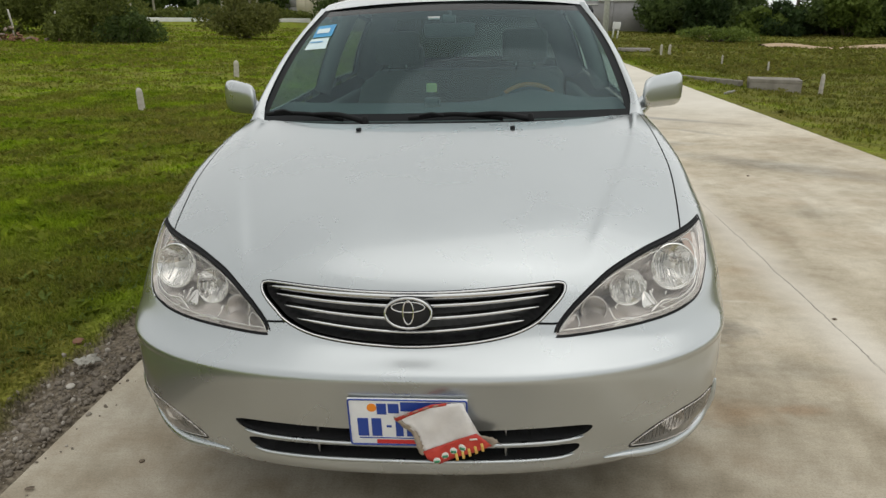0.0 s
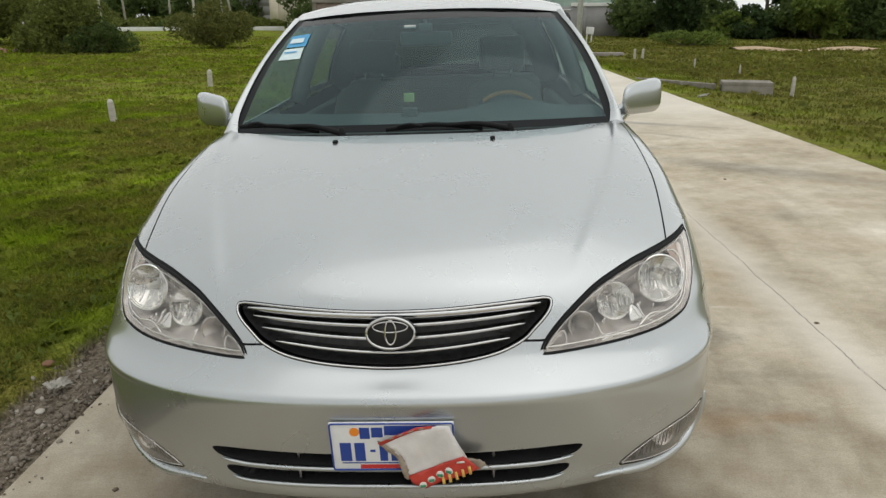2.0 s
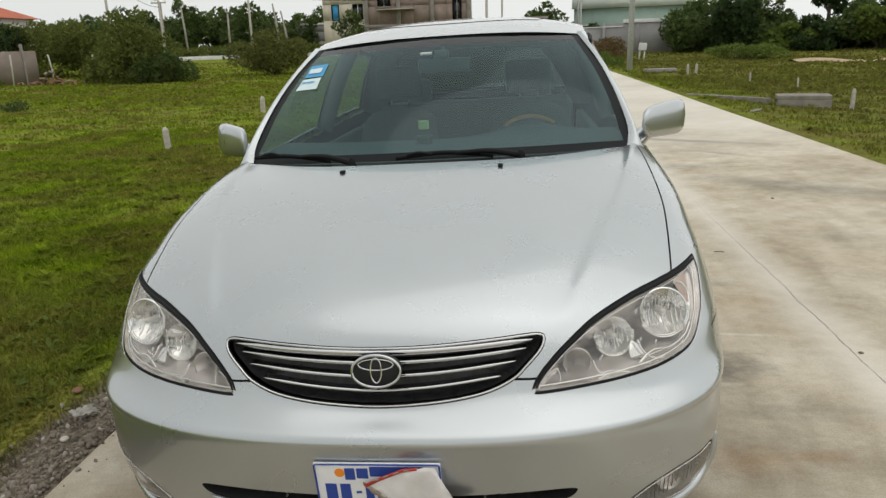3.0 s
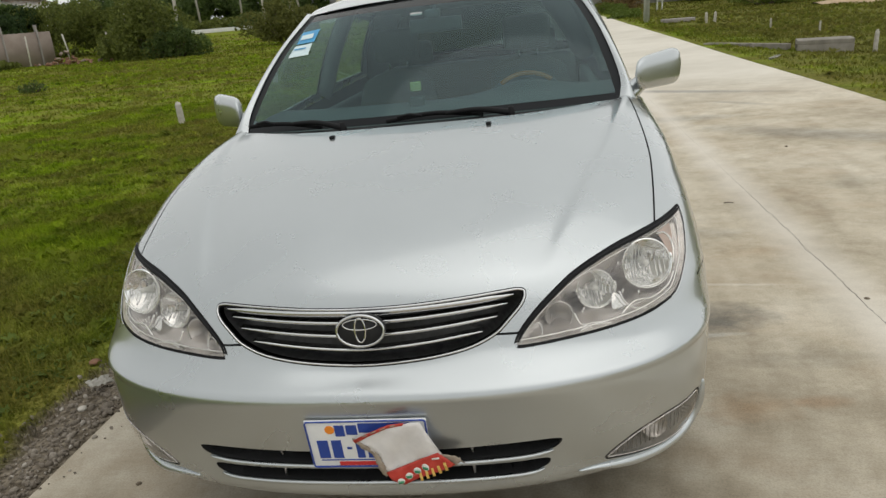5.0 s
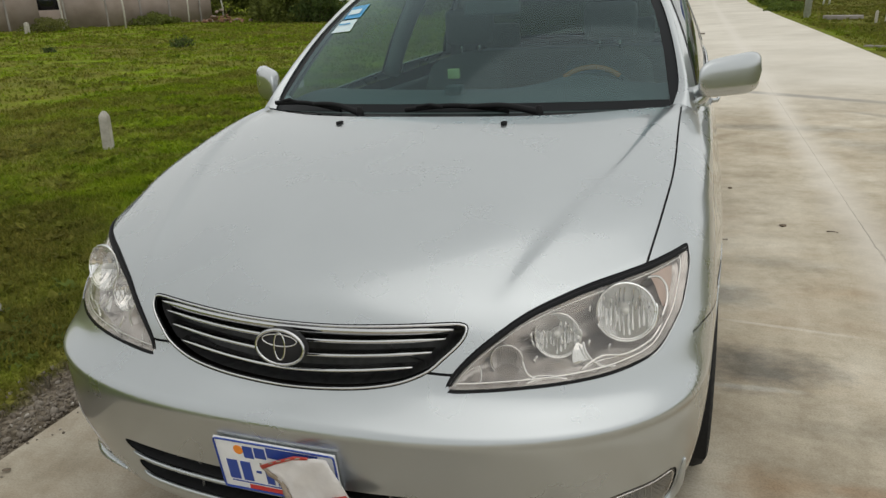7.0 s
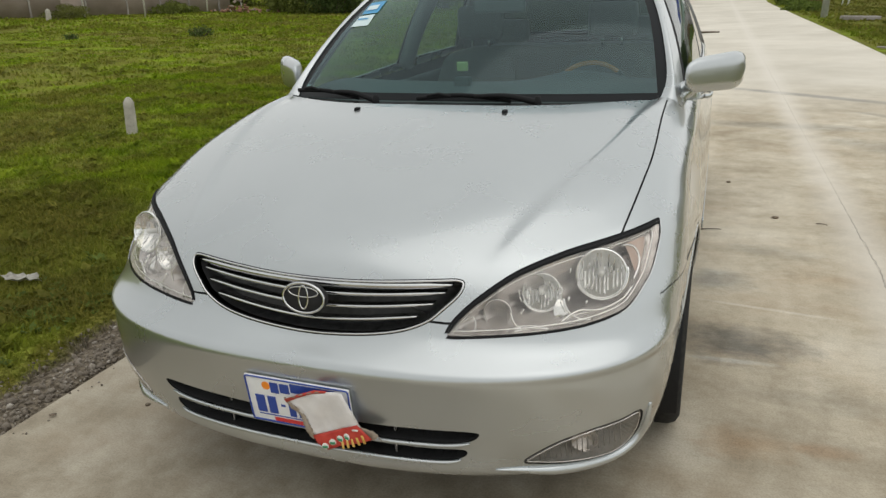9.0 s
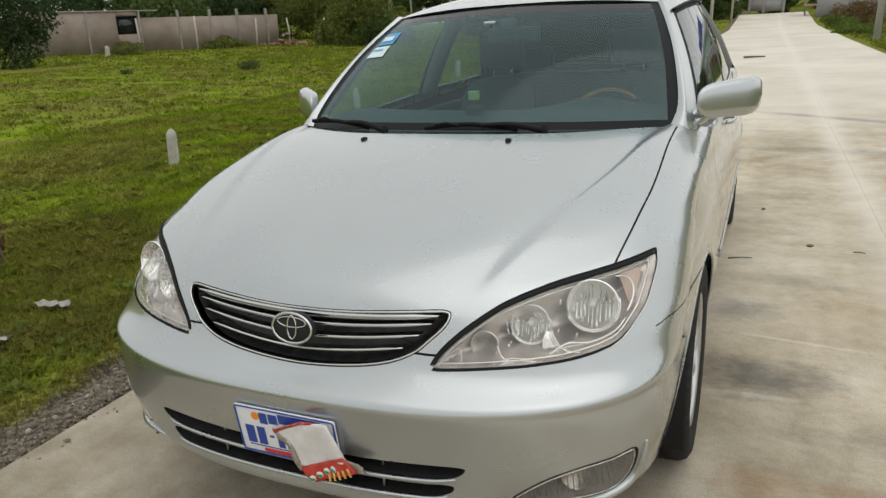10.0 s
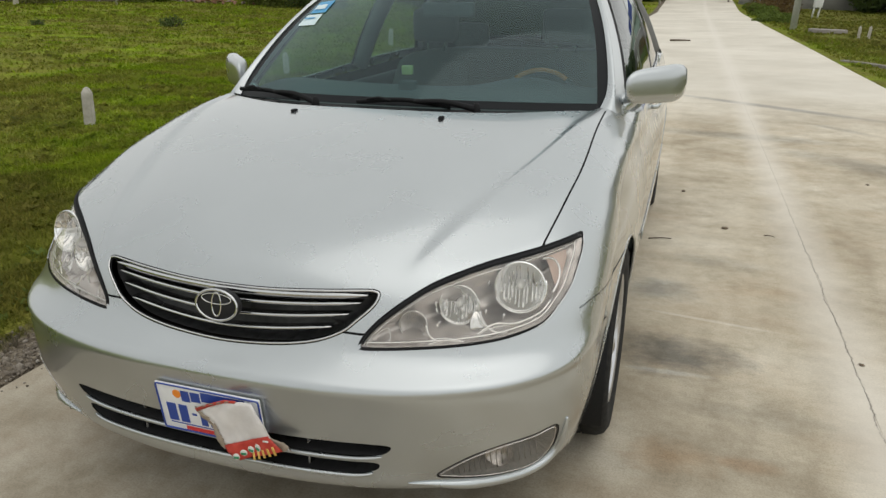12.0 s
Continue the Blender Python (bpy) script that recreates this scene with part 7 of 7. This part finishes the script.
# houses
def facade(name, label, m, w, d, h, mat, openings, frame_mat=None, floors=()):
    """A house of one block with real recesses; openings: x, z, width, height."""
    t = thing(name, label, "house", m)
    xs = sorted({0.0, w, *(o[0] for o in openings), *(o[0] + o[2] for o in openings)})
    zs = sorted({0.0, h, *(o[1] for o in openings), *(o[1] + o[3] for o in openings)})
    bm = bmesh.new()
    cells = []
    for x0, x1 in zip(xs, xs[1:]):
        for z0, z1 in zip(zs, zs[1:]):
            if not any(o[0] <= x0 and x1 <= o[0] + o[2] and o[1] <= z0 and z1 <= o[1] + o[3] for o in openings):
                cells.append(block(x0, x1, 0.0, 0.25, z0, z1))
    bm.free()
    for one in cells:
        part("wall_panel", one, mat, t)
    part("side_wall", block(-0.01, 0.24, 0.25, d, 0, h), mat, t)
    part("side_wall", block(w - 0.24, w + 0.01, 0.25, d, 0, h), mat, t)
    part("back_wall", block(0, w, d, d + 0.25, 0, h), mat, t)
    for o in openings:
        win = part("window", block(o[0], o[0] + o[2], 0.16, 0.19, o[1], o[1] + o[3]), PANE, t)
        part("sill", block(o[0] - 0.08, o[0] + o[2] + 0.08, -0.08, 0.12, o[1] - 0.10, o[1] - 0.004), frame_mat or POST, win)
        part("mullion", block(o[0] + o[2] / 2 - 0.03, o[0] + o[2] / 2 + 0.03, 0.12, 0.155, o[1] + 0.002, o[1] + o[3] - 0.002), frame_mat or POST, win)
    for z in floors:
        part("floor_band", block(-0.15, w + 0.15, -0.12, d + 0.2, z, z + 0.22), frame_mat or SLAB, t)
    return t


unfinished = facade("unfinished_building", "unfinished brown brick building with a bare concrete frame", pose(-12.4, 57.2, 0.1, 0, 0, 2), 8.2, 6.0, 9.5, BRICKY, [(0.9, 4.35, 1.1, 0.95), (6.9, 2.9, 0.75, 1.9), (2.6, 7.2, 1.2, 1.2), (5.2, 7.2, 1.2, 1.2)], SLAB, (2.75, 5.95, 9.5))
for x in (0.0, 2.6, 5.3, 8.2):
    part("column", block(x - 0.17, x + 0.17, -0.10, 0.25, 0, 9.5), SLAB, unfinished)
part("awning", block(1.0, 3.9, -1.0, 0.0, 4.05, 4.12, 0.01), POST, unfinished)
beige = facade("beige_house", "beige rendered house with a flat overhanging roof", pose(-21.3, 76.5, 1.0, 0, 0, 0), 6.0, 6.0, 5.6, BEIGE, [(0.9, 3.2, 0.9, 1.6), (3.2, 3.2, 1.2, 1.6)], WHITEWASH, (5.6,))
part("shutter", block(1.05, 1.65, 0.10, 0.13, 3.25, 4.75), STICK_BLUE, beige)
bush(-15.6, 68.0, 0.7, 4.6, 5.4, DEEP, 81, "tall dark green bush before a house", 2200, 0.26)
low = facade("far_house", "low grey far house with a tin roof", pose(-26.2, 82.0, 1.4, 0, 0, 0), 5.5, 5.0, 2.6, GREY_WALL, [(1.0, 0.8, 1.0, 1.0)], WHITEWASH, (2.6,))


def hip_house(x, y, z, w, d, h, rise, label):
    t = facade("red_roof_house", label, pose(x, y, z, 0, 0, 0), w, d, h, WHITEWASH, [(0.6, 1.0, 1.0, 1.2), (w - 1.8, 1.0, 1.0, 1.2)], BEIGE)
    bm = bmesh.new()
    e = 0.6
    c = [bm.verts.new(p) for p in ((-e, -e, h), (w + e, -e, h), (w + e, d + e, h), (-e, d + e, h), (w * 0.3, d / 2, h + rise), (w * 0.7, d / 2, h + rise))]
    for f in ((0, 1, 5, 4), (1, 2, 5), (2, 3, 4, 5), (3, 0, 4), (3, 2, 1, 0)):
        bm.faces.new([c[k] for k in f])
    part("roof", bm, TILE_RED, t, "red tiled hip roof", smooth=False)


hip_house(-54.4, 60.0, 1.0, 6.9, 6.0, 4.0, 1.4, "white house with a red tiled hip roof")

# warehouse with a pale fascia and blue tanks, and the wall before it
hall = thing("warehouse", "pale green warehouse with a white fascia", "warehouse", pose(5.0, 73.0, 0.9, 0, 0, -6))
part("front_wall", block(0, 11, 0, 0.2, 0, 3.4), MINT, hall)
part("fascia", block(-0.2, 11.2, -0.4, 0.3, 3.4, 4.5), PALE_FASCIA, hall)
part("roof", block(-0.2, 11.2, 0.3, 12, 4.2, 4.4), PALE_FASCIA, hall)
for k in range(9):
    part("rib", block(1.2 * k + 0.5, 1.2 * k + 0.56, -0.03, -0.002, 0, 3.39), MINT, hall)
tank = part("blue_sheeting", block(1.2, 8.3, 0.6, 3.5, 4.5, 6.3, 0.15, 3), TANK_BLUE, None)
tank.matrix_basis = pose(5.0, 73.0, 0.9, 0, 0, -6)
tagged(tank, "wide blue sheeted tank on the warehouse roof", "tank")
gw = thing("boundary_wall", "grey rendered boundary wall with a white cap", "wall", pose(6.3, 58.3, 0.2, 0, 0, -8))
part("panel", block(0, 8.2, 0, 0.2, 0, 2.35), GREY_WALL, gw)
part("cap", block(1.6, 8.0, -0.12, 0.3, 2.35, 2.62, 0.02), WHITEWASH, gw)
for k in range(4):
    part("pier", block(2.6 * k, 2.6 * k + 0.25, -0.06, 0.26, 0, 2.345), GREY_WALL, gw)
part("low_panel", block(-2.3, -0.003, 0.02, 0.18, 0, 2.05), GREY_WALL, gw)
part("low_cap", block(-2.3, 1.595, -0.06, 0.24, 2.36 - 0.30, 2.36 - 0.22, 0.01), WHITEWASH, gw)
# pale pump housing by the pole
pump = thing("pump_box", "small white box on legs by the power pole", "pump", pose(8.0, 49.0, float(lie(8.0, 49.0)), 0, 4, 10))
part("box", block(-0.22, 0.22, -0.2, 0.2, 0.62, 1.10, 0.03, 2), WHITEWASH, pump)
for x in (-0.16, 0.16):
    part("leg", block(x - 0.04, x + 0.04, -0.04, 0.04, 0, 0.62), WHITEWASH, pump)

# concrete slab left in the grass by the markers
slab = part("concrete_slab", block(-0.62, 0.62, -0.25, 0.25, 0.02, 0.16, 0.02, 2), SLAB, None)
slab.matrix_basis = pose(5.75, 29.2, float(lie(5.75, 29.2)), 0, 0, 4)
tagged(slab, "pale concrete slab lying in the grass", "slab")
# overgrown verge before the wall: dry brown shrub and bright green growth
RUSTY_LEAF = foliage("dry rusty leaves", (0.085, 0.055, 0.022), (0.200, 0.135, 0.055))
bush(6.1, 52.0, 0.0, 2.1, 3.2, RUSTY_LEAF, 140, "dry rust-brown shrub before the grey wall", 1800, 0.13)
for i, (x, y, h) in enumerate(((4.95, 54.0, 0.95), (4.9, 49.0, 0.85), (4.85, 44.5, 0.75), (4.8, 40.0, 0.6), (4.75, 36.5, 0.42))):
    bush(x, y, 0.0, h, 1.9, FRESH, 141 + i, "bright green growth along the road's edge", 900, 0.09, "verge growth")

# trees to the east
for i, (x, y, h) in enumerate(((13.0, 56.2, 3.2), (14.4, 57.7, 4.1), (15.0, 54.1, 3.8), (16.6, 54.7, 4.0), (18.3, 56.7, 2.6), (19.0, 53.3, 1.75), (20.3, 52.9, 1.75), (22.7, 55.2, 2.3), (23.0, 52.4, 2.5), (23.9, 50.9, 2.75), (26.8, 53.3, 3.5), (27.4, 50.9, 3.4), (28.2, 48.5, 3.3), (31.6, 50.3, 3.5), (33.1, 48.2, 3.5))):
    bush(x, y, 0.15, h * 1.36, 4.6 + 0.8 * math.sin(2 * i), (DEEP, DEEP, DARKER, FRESH)[(i * 7) % 4] if i != 1 else DEEP, 610 + i, "dense green tree clump at the field's far edge", 2600, 0.26, "eastern trees")
tree(22.5, 56.4, 0.6, 5.1, 2.6, DARKER, 121, "tall narrow dark tree", 900, 0.30, 0.4)
bush(13.6, 45.2, -0.05, 1.25, 4.6, FRESH, 122, "low broad light green bush", 1600, 0.13)
bush(2.4, 69.0, 0.9, 4.4, 4.6, DEEP, 123, "tall dark bush behind the road's end", 1500, 0.3)
bm = bmesh.new()
bmesh.ops.create_grid(bm, x_segments=40, y_segments=6, size=1.0)
for v in bm.verts:
    x, y = v.co.x * 9.5, v.co.y * 1.4
    v.co = (x, y, 0.22 * (1 - (v.co.y) ** 2) * (0.6 + 0.4 * math.sin(1.3 * x)) - 0.03)
heap = part("earth_bank", bm, DIRT, None)
heap.matrix_basis = pose(23.5, 37.5, -0.06, 0, 0, -6)
tagged(heap, "low bank of bare tan earth across the field", "earth bank")

for i, (x, y, h, w) in enumerate(((-10.5, 74.0, 3.0, 6.0), (-6.0, 76.0, 2.7, 6.0), (-2.0, 78.0, 2.8, 6.0), (2.6, 79.0, 2.8, 6.0), (6.5, 71.5, 2.2, 4.0))):
    bush(x, y, 0.9, h, w, DARKER if i % 2 else DEEP, 660 + i, "dark trees closing the road's far end", 1300, 0.3, "road-end trees")

# the road's far end: hedge, gate posts and a low pink shop front
for i, (x, y, h, w) in enumerate(((-9.5, 60, 1.9, 4.5), (-5.6, 61, 1.8, 4.0), (-2.6, 62, 1.6, 3.0))):
    bush(x, y, 0.4, h, w, DEEP, 130 + i, "clipped dark hedge by the road's end", 900, 0.2, "road-end hedge")
gate = thing("gateway", "dark metal gateway at the road's end", "gate", pose(-0.6, 66.6, 0.75, 0, 0, 0))
for x in (0.0, 1.1, 2.6):
    part("post", block(x - 0.1, x + 0.1, -0.1, 0.1, 0, 2.6, 0.01), GREY_WALL, gate)
part("leaf", block(0.1, 2.5, -0.03, 0.03, 0.2, 1.2), GREY_WALL, gate)
part("lintel", block(-0.3, 2.9, -0.2, 0.2, 2.6, 2.8, 0.02), SLAB, gate)
shop = thing("roadside_stall", "low roadside stall with a pinkish counter", "stall", pose(3.3, 60.5, 0.5, 0, 0, 0))
part("counter", block(0, 1.8, 0, 0.8, 0.75, 0.9, 0.02), speckled("pinkish paint", (0.42, 0.22, 0.17), (0.5, 0.28, 0.22), 3), shop)
for x in (0.1, 1.7):
    for y in (0.1, 0.7):
        part("leg", block(x - 0.05, x + 0.05, y - 0.05, y + 0.05, 0, 2.0), SLAB, shop)
part("roof", block(-0.3, 2.1, -0.3, 1.2, 2.0, 2.06, 0.01), PALE_FASCIA, shop)


# parked motorcycle by the far lane
def motorcycle(x, y, turn_z):
    t = thing("motorcycle", "parked dark motorcycle beside a far lane", "motorcycle", pose(x, y, float(lie(x, y)), 0, 6, turn_z), "parked motorcycles")
    for q in (-0.62, 0.62):
        part("wheel", tube([(q + 0.25 * math.cos(a), 0, 0.29 + 0.25 * math.sin(a)) for a in np.linspace(0, 6.283, 24, endpoint=False)], 0.045, 8, closed=True, up=(0, 1, 0)), RUBBER, t)
    part("frame", merged(block(-0.35, 0.35, -0.1, 0.1, 0.35, 0.62, 0.06, 2), block(-0.6, 0.1, -0.13, 0.13, 0.66, 0.78, 0.05, 2)), TRIM, t)
    part("fork", tube([(0.62, 0, 0.29), (0.42, 0, 0.95)], 0.03, 8), ALLOY, t)
    part("handlebar", tube([(0.40, -0.33, 1.0), (0.42, 0, 0.96), (0.40, 0.33, 1.0)], 0.018, 8), TRIM, t)
    part("fairing", block(0.42, 0.62, -0.12, 0.12, 0.55, 0.95, 0.05, 2), RED, t)


motorcycle(-15.2, 63.0, 30)
motorcycle(-14.2, 63.6, 20)
